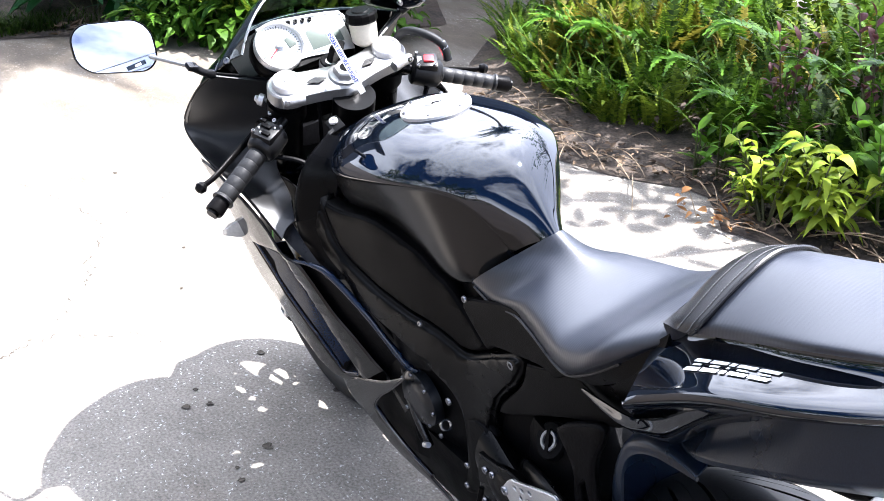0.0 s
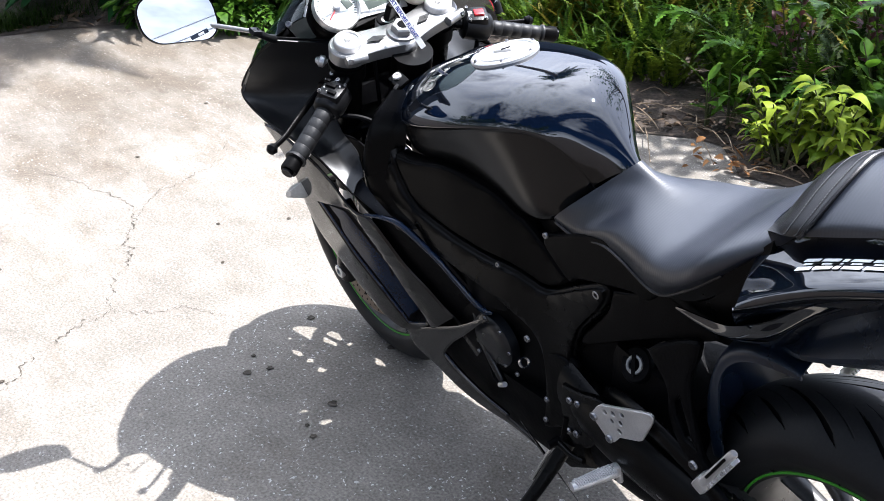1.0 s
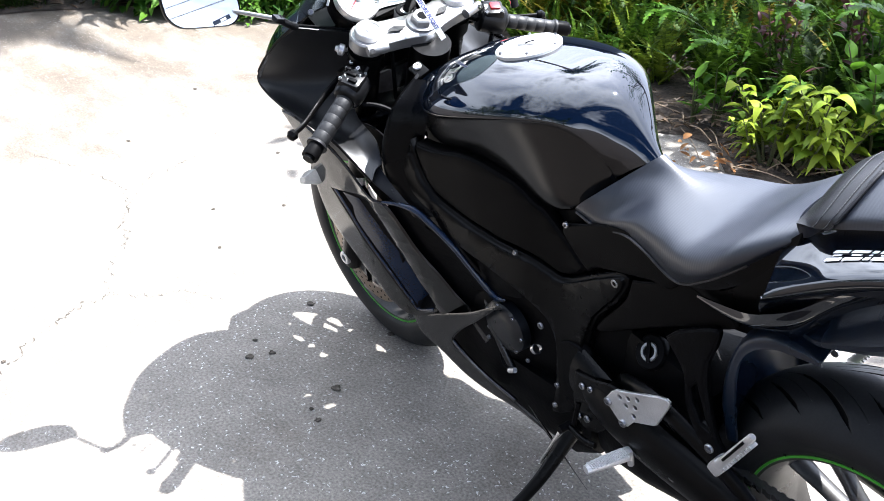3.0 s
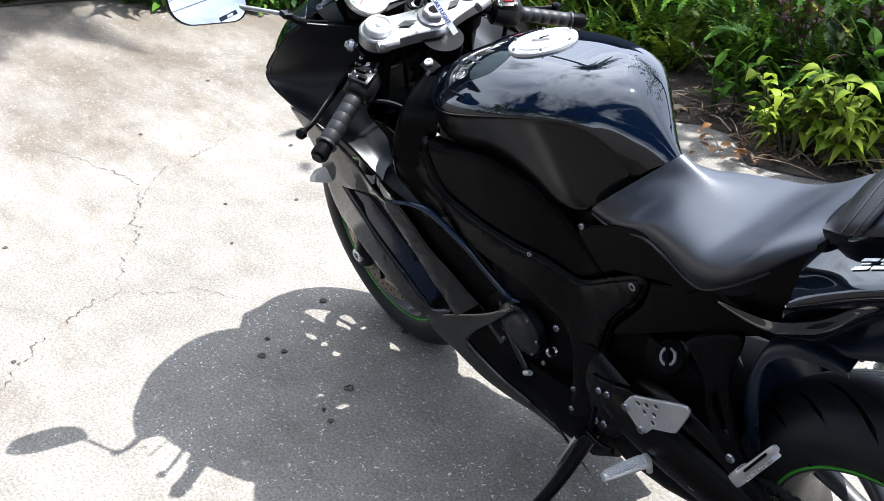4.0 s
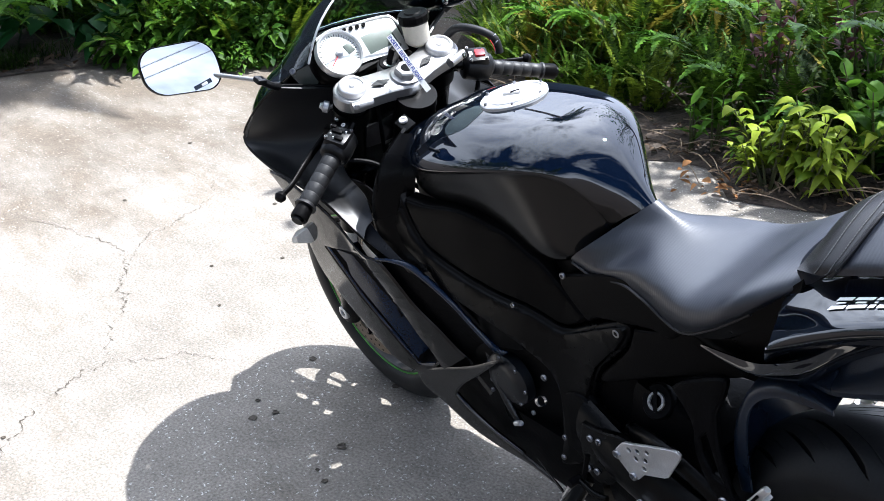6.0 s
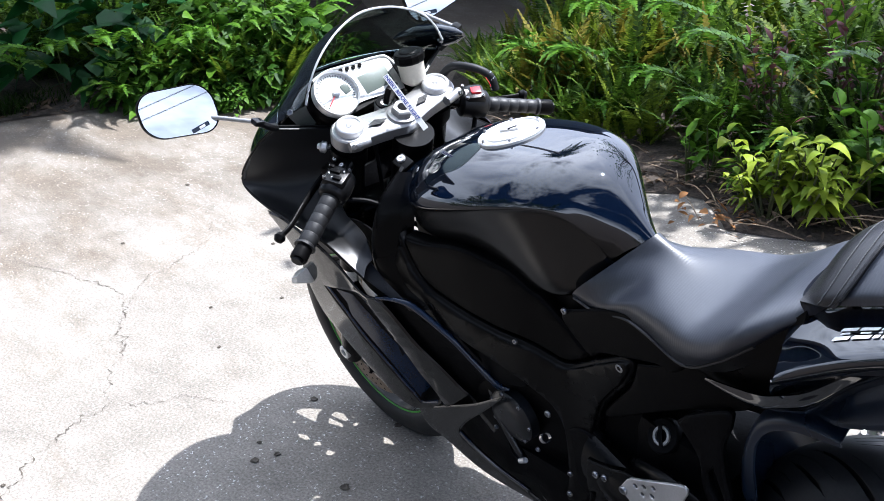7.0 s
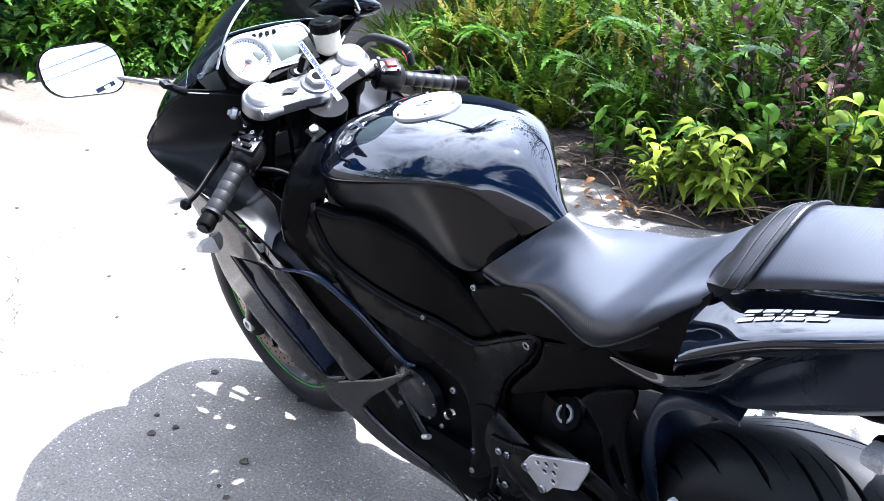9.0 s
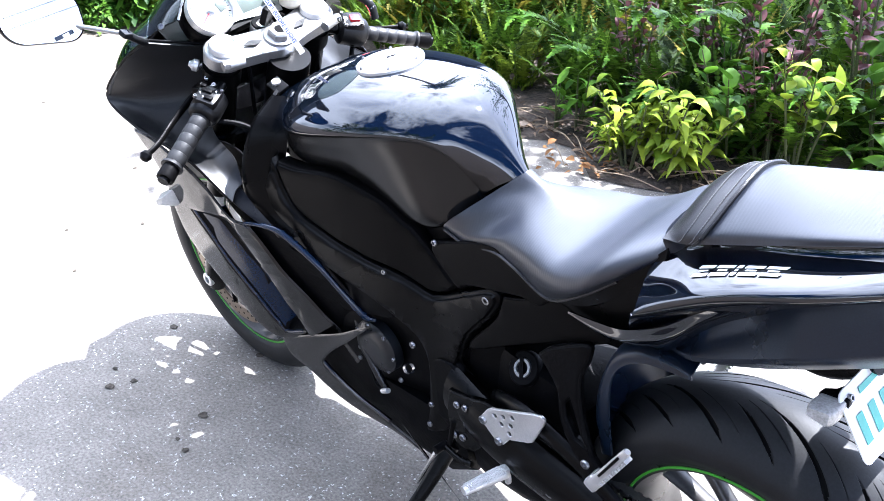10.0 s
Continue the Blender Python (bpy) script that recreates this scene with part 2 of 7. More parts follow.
def tube(points, radius, seg=10, n=None, ref=None, flat=1.0, bm=None):
    """A bar along a curve; radius: one number or one for each point."""
    pts = spline(points, n or max(2, len(points) * 4 if len(points) > 2 else 2))
    rs = radius if isinstance(radius, (list, tuple)) else [radius] * len(points)
    rr = [p.x for p in spline([(r, 0, 0) for r in rs], len(pts))] if len(rs) > 2 else [rs[0] + (rs[-1] - rs[0]) * i / (len(pts) - 1) for i in range(len(pts))]
    rings = []
    for i, p in enumerate(pts):
        d = pts[min(i + 1, len(pts) - 1)] - pts[max(i - 1, 0)]
        rings.append(ring(p, d, rr[i], seg, ref, flat))
    return loft(rings, True, bm)


def lathe(profile, centre, axis, seg=32, closed=False, bm=None):
    """A turned body: profile rows are (way along the axis, radius)."""
    a = Vector(axis).normalized()
    rings = [ring(Vector(centre) + a * h, a, max(r, 1e-4), seg) for h, r in profile]
    if closed:
        rings.append(rings[0])
    bm2 = loft(rings, not closed, bm)
    bmesh.ops.remove_doubles(bm2, verts=bm2.verts, dist=1e-6)
    return bm2


def box(size, m=None, bevel=0.0, bm=None):
    b2 = bmesh.new()
    bmesh.ops.create_cube(b2, size=1.0)
    bmesh.ops.scale(b2, vec=size, verts=b2.verts)
    if bevel:
        bmesh.ops.bevel(b2, geom=b2.edges[:], offset=bevel, segments=2, affect="EDGES", profile=0.6)
    if m is not None:
        bmesh.ops.transform(b2, matrix=m, verts=b2.verts)
    if bm is None:
        return b2
    return join(bm, b2)


def join(bm, other):
    me = bpy.data.meshes.new("join")
    other.to_mesh(me)
    bm.from_mesh(me)
    bpy.data.meshes.remove(me)
    other.free()
    return bm


def solid(bm, name, material, sharp=0.75):
    me = bpy.data.meshes.new(name)
    for e in bm.edges:
        e.smooth = not (len(e.link_faces) == 2 and e.calc_face_angle(0) > sharp)
    for f in bm.faces:
        f.smooth = True
    normals = None
    if bm.faces.layers.int.get("weighted"):
        # large faces lead, so that rounded rims don't bend the shading of a whole cover
        normals = []
        for v in bm.verts:
            n = sum((f.normal * f.calc_area() for f in v.link_faces), Vector())
            normals.append(n.normalized() if n.length > 0 else v.normal)
    bm.to_mesh(me)
    bm.free()
    if normals:
        me.normals_split_custom_set_from_vertices(normals)
    me.materials.append(material)
    return me


def part(name, bm, material, parent, label="", sharp=0.75):
    ob = new(name, solid(bm, name, material, sharp))
    ob.parent = parent
    return tagged(ob, label) if label else ob


def thing(name, bm, material, label, category, kind="", group="", sharp=0.75):
    return tagged(new(name, solid(bm, name, material, sharp)), label, category, group, kind)

# ---- ground ----
def concrete_material():
    m = bpy.data.materials.new("weathered_concrete")
    m.use_nodes = True
    n, l = m.node_tree.nodes, m.node_tree.links
    b = n["Principled BSDF"]
    tc = n.new("ShaderNodeTexCoord")

    def noise_tex(scale, detail=5, rough=0.6):
        t = n.new("ShaderNodeTexNoise")
        t.inputs["Scale"].default_value, t.inputs["Detail"].default_value, t.inputs["Roughness"].default_value = scale, detail, rough
        l.new(tc.outputs["Object"], t.inputs["Vector"])
        return t

    def ramp(src, p0, p1, c0, c1):
        r = n.new("ShaderNodeValToRGB")
        r.color_ramp.elements[0].position, r.color_ramp.elements[1].position = p0, p1
        r.color_ramp.elements[0].color, r.color_ramp.elements[1].color = (*c0, 1), (*c1, 1)
        l.new(src, r.inputs["Fac"])
        return r

    def blend(kind, fac, a, c):
        x = n.new("ShaderNodeMixRGB")
        x.blend_type = kind
        if isinstance(fac, float):
            x.inputs["Fac"].default_value = fac
        else:
            l.new(fac, x.inputs["Fac"])
        l.new(a, x.inputs["Color1"])
        l.new(c, x.inputs["Color2"])
        return x

    broad, mid, grain = noise_tex(1.1, 6), noise_tex(9, 9, 0.75), noise_tex(150, 3)
    c_broad = ramp(broad.outputs["Fac"], 0.3, 0.7, (0.195, 0.178, 0.156), (0.28, 0.258, 0.228))
    c_mid = ramp(mid.outputs["Fac"], 0.3, 0.7, (0.78, 0.77, 0.75), (1.14, 1.13, 1.11))
    c1 = blend("MULTIPLY", 1.0, c_broad.outputs["Color"], c_mid.outputs["Color"])
    c_grain = ramp(grain.outputs["Fac"], 0.32, 0.68, (0.62, 0.62, 0.62), (1.27, 1.26, 1.25))
    c2 = blend("MULTIPLY", 1.0, c1.outputs["Color"], c_grain.outputs["Color"])
    # worn patches let pale aggregate show
    vor = n.new("ShaderNodeTexVoronoi")
    vor.inputs["Scale"].default_value = 92
    warp = noise_tex(60, 2)
    wmix = n.new("ShaderNodeMixRGB")
    wmix.inputs["Fac"].default_value = 0.03
    l.new(tc.outputs["Object"], wmix.inputs["Color1"])
    l.new(warp.outputs["Color"], wmix.inputs["Color2"])
    l.new(wmix.outputs["Color"], vor.inputs["Vector"])
    spots = ramp(vor.outputs["Distance"], 0.16, 0.3, (1, 1, 1), (0, 0, 0))
    pick = n.new("ShaderNodeSeparateColor")
    l.new(vor.outputs["Color"], pick.inputs["Color"])
    some = n.new("ShaderNodeMath")
    some.operation, some.inputs[1].default_value = "GREATER_THAN", 0.62
    l.new(pick.outputs["Red"], some.inputs[0])
    worn = ramp(noise_tex(2.3, 5).outputs["Fac"], 0.45, 0.6, (0.4, 0.4, 0.4), (1, 1, 1))
    f1 = n.new("ShaderNodeMath")
    f1.operation = "MULTIPLY"
    l.new(spots.outputs["Color"], f1.inputs[0])
    l.new(some.outputs[0], f1.inputs[1])
    f2 = n.new("ShaderNodeMath")
    f2.operation = "MULTIPLY"
    l.new(f1.outputs[0], f2.inputs[0])
    l.new(worn.outputs["Color"], f2.inputs[1])
    pale = n.new("ShaderNodeRGB")
    pale.outputs[0].default_value = (0.85, 0.83, 0.79, 1)
    c3 = blend("MIX", f2.outputs[0], c2.outputs["Color"], pale.outputs[0])
    # brown stains in uneven, smeared patches; the tone gets darker towards the far bed
    place = n.new("ShaderNodeSeparateXYZ")
    l.new(tc.outputs["Object"], place.inputs["Vector"])
    far = n.new("ShaderNodeMapRange")
    far.inputs["From Min"].default_value, far.inputs["From Max"].default_value = -1.3, -3.6
    far.inputs["To Min"].default_value, far.inputs["To Max"].default_value = -0.08, 0.16
    l.new(place.outputs["X"], far.inputs["Value"])
    smear = n.new("ShaderNodeMapping")
    smear.inputs["Rotation"].default_value, smear.inputs["Scale"].default_value = (0, 0, 0.5), (0.7, 1.7, 1)
    l.new(tc.outputs["Object"], smear.inputs["Vector"])
    patches = n.new("ShaderNodeTexNoise")
    patches.inputs["Scale"].default_value, patches.inputs["Detail"].default_value, patches.inputs["Roughness"].default_value = 2.2, 9, 0.7
    l.new(smear.outputs["Vector"], patches.inputs["Vector"])
    lay = n.new("ShaderNodeMath")
    lay.operation = "ADD"
    l.new(patches.outputs["Fac"], lay.inputs[0])
    l.new(far.outputs["Result"], lay.inputs[1])
    smear_tone = ramp(lay.outputs[0], 0.46, 0.68, (1, 1, 1), (0.63, 0.575, 0.52))
    c4 = blend("MULTIPLY", 1.0, c3.outputs["Color"], smear_tone.outputs["Color"])
    l.new(c4.outputs["Color"], b.inputs["Base Color"])
    b.inputs["Roughness"].default_value = 0.85
    b.inputs["Specular IOR Level"].default_value = 0.3
    h = n.new("ShaderNodeMath")
    h.operation = "ADD"
    l.new(grain.outputs["Fac"], h.inputs[0])
    l.new(f2.outputs[0], h.inputs[1])
    bp = n.new("ShaderNodeBump")
    bp.inputs["Strength"].default_value, bp.inputs["Distance"].default_value = 0.7, 0.002
    l.new(h.outputs[0], bp.inputs["Height"])
    l.new(bp.outputs["Normal"], b.inputs["Normal"])
    return m


concrete = concrete_material()
crack_dark = surf("crack_dirt", (0.07, 0.058, 0.045), 0.95, 0, 0.4, 20, 200, 0.001)
mulch = surf("dark_mulch", (0.03, 0.022, 0.016), 0.95, 0, 0.6, 9, 70, 0.01, tint=(0.06, 0.045, 0.034))

bm = bmesh.new()
lattice(bm, [[V(x, y, 0) for x in (-400, -40, -8, 0, 8, 40, 400)] for y in (-400, -40, -8, 0, 8, 40, 400)])
bmesh.ops.recalc_face_normals(bm, faces=bm.faces)
if bm.faces[:][0].normal.z < 0:
    bmesh.ops.reverse_faces(bm, faces=bm.faces[:])
ground = thing("ground", bm, concrete, "pale weathered concrete driveway with worn aggregate", "ground", "structure")



# unseen dark ground, added so that the paint reflects less bright concrete
earth = surf("reflection_dark_earth", (0.026, 0.021, 0.018), 0.95, 0, 0.4, 4, 60, 0.006, tint=(0.04, 0.033, 0.028))
bm = bmesh.new()
lattice(bm, [[V(x, y if y < -2 else edge_y + 0.03 * noise.noise(V(x * 3, 0, 0)), 0.004) for x, edge_y in ((-400, -1.2), (-8, -1.2), (-1.6, -1.17), (-0.9, -1.14), (-0.62, -1.1), (-0.44, -0.93), (-0.27, -0.7), (-0.1, -0.52), (0.1, -0.4), (2, -0.4), (8, -0.4), (400, -0.4))] for y in (-400, -40, -8, -1)])
bmesh.ops.recalc_face_normals(bm, faces=bm.faces)
if bm.faces[:][0].normal.z < 0:
    bmesh.ops.reverse_faces(bm, faces=bm.faces[:])
thing("verge", bm, earth, "unseen dark earth verge added to darken reflections in the paint", "ground", "structure")


def crack(points, width, seed):
    """A jagged crack: a thin, uneven ribbon with a frayed course."""
    rnd = random.Random(seed)
    pts = spline([(x, y, 0.0018) for x, y in points], 26 * (len(points) - 1))
    bm = bmesh.new()
    left, right = [], []
    drift = 0.0
    for i, p in enumerate(pts):
        d = (pts[min(i + 1, len(pts) - 1)] - pts[max(i - 1, 0)]).normalized()
        nrm = V(-d.y, d.x, 0)
        drift = drift * 0.75 + rnd.uniform(-0.009, 0.009)
        w = width * rnd.choice((0.06, 0.3, 0.6, 1.0, 1.4)) * (0.4 + 0.6 * math.sin(math.pi * (i + 1) / (len(pts) + 1)))
        left.append(p + nrm * (drift + w))
        right.append(p + nrm * (drift - w))
    lattice(bm, [left, right])
    for f in bm.faces:
        f.normal_update()
        if f.normal.z < 0:
            f.normal_flip()
    return part("crack", bm, crack_dark, ground)


crack([(-2.475, -0.471), (-2.208, -0.362), (-1.981, -0.29), (-1.814, -0.295), (-1.664, -0.376), (-1.549, -0.405), (-1.419, -0.51), (-1.278, -0.561)], 0.0019, 1)
crack([(-1.278, -0.561), (-1.25, -0.678), (-1.188, -0.771), (-1.091, -0.883), (-0.95, -1.0)], 0.0021, 2)
crack([(-1.814, -0.295), (-1.95, -0.165), (-1.996, -0.043), (-2.104, 0.147), (-2.225, 0.213), (-2.316, 0.382)], 0.0015, 3)
crack([(-1.278, -0.561), (-1.2, -0.482), (-1.172, -0.397), (-1.054, -0.305)], 0.0014, 4)


def pit(x, y, r, seed):
    """A small broken hole in the surface with a raised crumbled rim."""
    rnd_ = random.Random(seed)
    bm = bmesh.new()
    rows = []
    wob = [rnd_.uniform(0.7, 1.25) for _ in range(14)]
    for rad, z in ((1.0, 0.0022), (0.75, 0.004), (0.5, 0.0026), (0.05, 0.0018)):
        rows.append([V(x + r * rad * wob[k] * math.cos(2 * math.pi * k / 14), y + r * rad * wob[k] * math.sin(2 * math.pi * k / 14), z) for k in range(14)])
    lattice(bm, rows, True)
    bm.faces.new(bm.verts[-14:])
    bmesh.ops.recalc_face_normals(bm, faces=bm.faces)
    return part("pit", bm, crack_dark, ground)


for i_, (x, y, r) in enumerate([(-0.78, -0.398, 0.011), (-0.764, -0.345, 0.009), (-0.543, -0.294, 0.012), (-0.461, -0.392, 0.008), (-0.914, -0.144, 0.012), (-0.838, -0.353, 0.006), (-0.665, -0.051, 0.01), (-0.505, -0.384, 0.006), (-1.5, 0.1, 0.007), (-1.9, 0.3, 0.009), (-1.35, -0.2, 0.006), (-2.3, -0.1, 0.008), (-1.7, -0.75, 0.008), (-2.7, 0.35, 0.01), (-1.6, -0.1, 0.006), (-1.1, -0.9, 0.006)]):
    pit(x, y, r, i_)

# ---- the motorcycle: x towards its tail, y to its right, z up, leaning on its side stand ----
bike = tagged(new("motorcycle"), "gloss black sport motorcycle leaning on its side stand, green rim stripes", "motorcycle")
bike.rotation_euler = (radians(11), 0, 0)


def half_width(x, z=0.6):
    """Half the width of the covers under the tank and seat."""
    xs = (-0.36, -0.27, -0.2, -0.1, 0.0, 0.05, 0.1, 0.2, 0.3, 0.4, 0.55)
    ws = (0.168, 0.165, 0.155, 0.138, 0.114, 0.1, 0.09, 0.088, 0.087, 0.086, 0.08)
    return float(np.interp(x, xs, ws))


def fairing_width(x, z):
    # a soft ridge runs down behind the vent
    q = x + 0.274 + 0.276 * (z - 0.36)
    ridge = 0.014 * (math.sin(min(1, max(0, q / 0.045)) * math.pi / 2) if q < 0.045 else max(0, 1 - ((q - 0.045) / 0.09) ** 1.4))
    return 0.115 + 0.2 * (z - 0.6) + 0.22 * (0.05 - max(x, -0.42)) + 0.04 * max(0, -0.42 - x) + ridge


def belly_width(x, z):
    return 0.125 + 0.12 * (z - 0.19)


def panel(outline, width, thick=0.006, bevel=0.003, holes=(), out=0.0, side=-1, cell=0.03, smooth=40, dish=0.0):
    """A bent cover: an outline in x and z, laid on the bike's side by a width, with rounded rims and openings."""
    bm = bmesh.new()
    loops = [[(p.x, p.z) for p in spline([(x, 0, z) for x, z in outline] + [(outline[0][0], 0, outline[0][1])], smooth + 1)[:-1]] if smooth else outline]
    loops += list(holes)
    for lp in loops:
        vs = [bm.verts.new((x, 0, z)) for x, z in lp]
        for a, b in zip(vs, vs[1:] + vs[:1]):
            bm.edges.new((a, b))
    bmesh.ops.triangle_fill(bm, edges=bm.edges[:], use_beauty=True, normal=(0, -1, 0))
    e = bmesh.ops.extrude_face_region(bm, geom=bm.faces[:])
    bmesh.ops.translate(bm, vec=(0, thick, 0), verts=[v for v in e["geom"] if isinstance(v, bmesh.types.BMVert)])
    bmesh.ops.recalc_face_normals(bm, faces=bm.faces)
    if bevel:
        rim = [d for d in bm.edges if len(d.link_faces) == 2 and d.calc_face_angle(0) > 1.2 and abs(d.verts[0].co.y - d.verts[1].co.y) < 1e-6 and d.verts[0].co.y < thick / 2]
        bmesh.ops.bevel(bm, geom=rim, offset=bevel, segments=3, affect="EDGES")
    for axis, k in (((1, 0, 0), 0), ((0, 0, 1), 2)):
        lo, hi = min(v.co[k] for v in bm.verts), max(v.co[k] for v in bm.verts)
        n = int((hi - lo) / cell)
        for i in range(1, n + 1):
            c = [0, 0, 0]
            c[k] = lo + (hi - lo) * i / (n + 1)
            bmesh.ops.bisect_plane(bm, geom=bm.verts[:] + bm.edges[:] + bm.faces[:], plane_co=c, plane_no=axis)
    for v in bm.verts:
        v.co.y = side * (width(v.co.x, v.co.z) + out - v.co.y)
    bmesh.ops.recalc_face_normals(bm, faces=bm.faces)
    bm.faces.layers.int.new("weighted")
    return bm


def screw(at, parent, r=0.006, axis=(0, -1, 0), material=None):
    b = lathe([(0, r), (0.003, r), (0.0045, r * 0.85), (0.0045, r * 0.5), (0.002, r * 0.45), (0.002, 0)], at, axis, 12)
    return part("screw", b, material or bolt_steel, parent)


# fuel tank: stations along x, half a section each, from the spine over the shoulder crease to the tucked lower edge
def tank_rows():
    # spine (x, z), shoulder crease (x, y, z), lower edge (x, y, z), depth of the knee hollow
    st = [((-0.285, 0.872), (-0.285, 0.085, 0.858), (-0.285, 0.08, 0.80), 0.0), ((-0.23, 0.912), (-0.225, 0.148, 0.84), (-0.224, 0.135, 0.781), 0.0),
          ((-0.15, 0.941), (-0.15, 0.152, 0.862), (-0.164, 0.126, 0.778), 0.0014), ((-0.08, 0.956), (-0.07, 0.151, 0.886), (-0.103, 0.111, 0.782), 0.0021),
          ((-0.01, 0.964), (-0.01, 0.147, 0.902), (-0.042, 0.098, 0.767), 0.0028), ((0.05, 0.967), (0.035, 0.139, 0.912), (0.026, 0.095, 0.738), 0.0035),
          ((0.095, 0.96), (0.079, 0.124, 0.917), (0.07, 0.092, 0.731), 0.0042), ((0.135, 0.945), (0.108, 0.106, 0.914), (0.1, 0.083, 0.738), 0.0049),
          ((0.165, 0.925), (0.13, 0.091, 0.903), (0.122, 0.073, 0.748), 0.0042), ((0.188, 0.9), (0.148, 0.076, 0.882), (0.138, 0.063, 0.755), 0.0035),
          ((0.205, 0.88), (0.166, 0.062, 0.854), (0.15, 0.054, 0.761), 0.0021), ((0.22, 0.862), (0.175, 0.05, 0.833), (0.158, 0.047, 0.765), 0.0), ((0.236, 0.845), (0.178, 0.044, 0.812), (0.165, 0.042, 0.768), 0.0)]
    rows = []
    for (xs, zs), (xc, yc, zc), (xl, yl, zl), dent in st:
        h, dx = zs - zc, xc - xs
        half = [(xs, 0, zs), (xs + dx * 0.22, -yc * 0.36, zs - h * 0.035), (xs + dx * 0.5, -yc * 0.68, zs - h * 0.27), (xs + dx * 0.8, -yc * 0.9, zc + h * 0.33), (xc, -yc, zc),
                (xc - 0.001, -yc + 0.006, zc - 0.01), (xc * 0.6 + xl * 0.4, -yc * 0.6 - yl * 0.4 + dent, zc * 0.6 + zl * 0.4), (xl, -yl, zl + 0.004), (xl, -yl + 0.02, zl - 0.004)]
        rows.append([(q[0], -q[1], q[2]) for q in half[:0:-1]] + half)
    return rows


tank_grid = patch(tank_rows(), 137, 90)
# the pressed steel runs evenly from front to rear
for _ in range(60):
    tank_grid = [tank_grid[0]] + [[(a + b * 2 + c) / 4 for a, b, c in zip(tank_grid[i - 1], tank_grid[i], tank_grid[i + 1])] for i in range(1, len(tank_grid) - 1)] + [tank_grid[-1]]
tank = part("fuel_tank", sheet(tank_grid, 0.004), paint, bike, "gloss black fuel tank with sharp shoulder creases", 0.9)
# riders' knees have dulled the paint below the crease
tank.data.materials.append(scuffed_paint)
for face in tank.data.polygons:
    if face.normal.z < -0.02 and abs(face.normal.y) > 0.3:
        face.material_index = 1
up = V(-0.16, -0.01, 0.985).normalized()
cap_at = min((row[len(row) // 2] for row in tank_grid), key=lambda p: abs(p.x + 0.064)) + V(0, 0, 0.0002)
cap = part("fuel_cap", lathe([(-0.01, 0.058), (0.002, 0.058), (0.004, 0.056), (0.004, 0.05), (0.0015, 0.048), (0.0015, 0.045), (0.005, 0.043), (0.0055, 0.02), (0.0055, 0)], cap_at, up, 48), alloy, tank, "brushed aluminium fuel filler cap")
part("cap_lever", box((0.034, 0.014, 0.006), Matrix.Translation(cap_at + up * 0.007) @ Euler((0, radians(-8), 0.5)).to_matrix().to_4x4(), 0.002), alloy, tank)
part("key_slot", box((0.016, 0.004, 0.002), Matrix.Translation(cap_at + up * 0.0105 + V(0.006, 0, 0)) @ Euler((0, radians(-8), 0.9)).to_matrix().to_4x4(), 0.0005), engine_black, tank)
for k in range(6):
    a = k * math.pi / 3 + 0.3
    rim_dir = (V(1, 0, 0.14).normalized() * math.cos(a) + V(0, 1, 0) * math.sin(a)) * 0.053
    screw(cap_at + rim_dir + up * 0.003, tank, 0.0028, up)

# covers under the tank, frame and tail covers
side_outline = [(-0.222, 0.78), (-0.178, 0.779), (-0.116, 0.789), (-0.079, 0.788), (-0.023, 0.772), (0.008, 0.759), (0.037, 0.733), (0.055, 0.725), (0.087, 0.69), (0.12, 0.654), (0.14, 0.634), (0.09, 0.602), (0.054, 0.61), (0.012, 0.625), (-0.044, 0.634), (-0.113, 0.655), (-0.181, 0.682), (-0.213, 0.72), (-0.226, 0.775)]
frame_outline = [(-0.235, 0.785), (-0.214, 0.714), (-0.182, 0.676), (-0.114, 0.649), (-0.044, 0.627), (0.012, 0.618), (0.054, 0.603), (0.09, 0.596), (0.156, 0.635), (0.222, 0.672), (0.242, 0.661), (0.222, 0.617), (0.16, 0.536), (0.133, 0.448), (0.12, 0.372), (0.1, 0.28), (0.035, 0.25), (0.049, 0.336), (0.056, 0.436), (0.041, 0.484), (0.008, 0.512), (-0.035, 0.537), (-0.129, 0.577), (-0.209, 0.587), (-0.28, 0.612), (-0.28, 0.69)]
sub_outline = [(0.1, 0.715), (0.132, 0.727), (0.23, 0.764), (0.297, 0.75), (0.351, 0.723), (0.326, 0.69), (0.292, 0.69), (0.239, 0.676), (0.17, 0.656), (0.15, 0.64), (0.124, 0.66), (0.095, 0.692)]
low_outline = [(0.247, 0.668), (0.292, 0.686), (0.355, 0.72), (0.449, 0.693), (0.439, 0.672), (0.356, 0.632), (0.267, 0.578), (0.17, 0.517), (0.165, 0.535), (0.226, 0.612)]
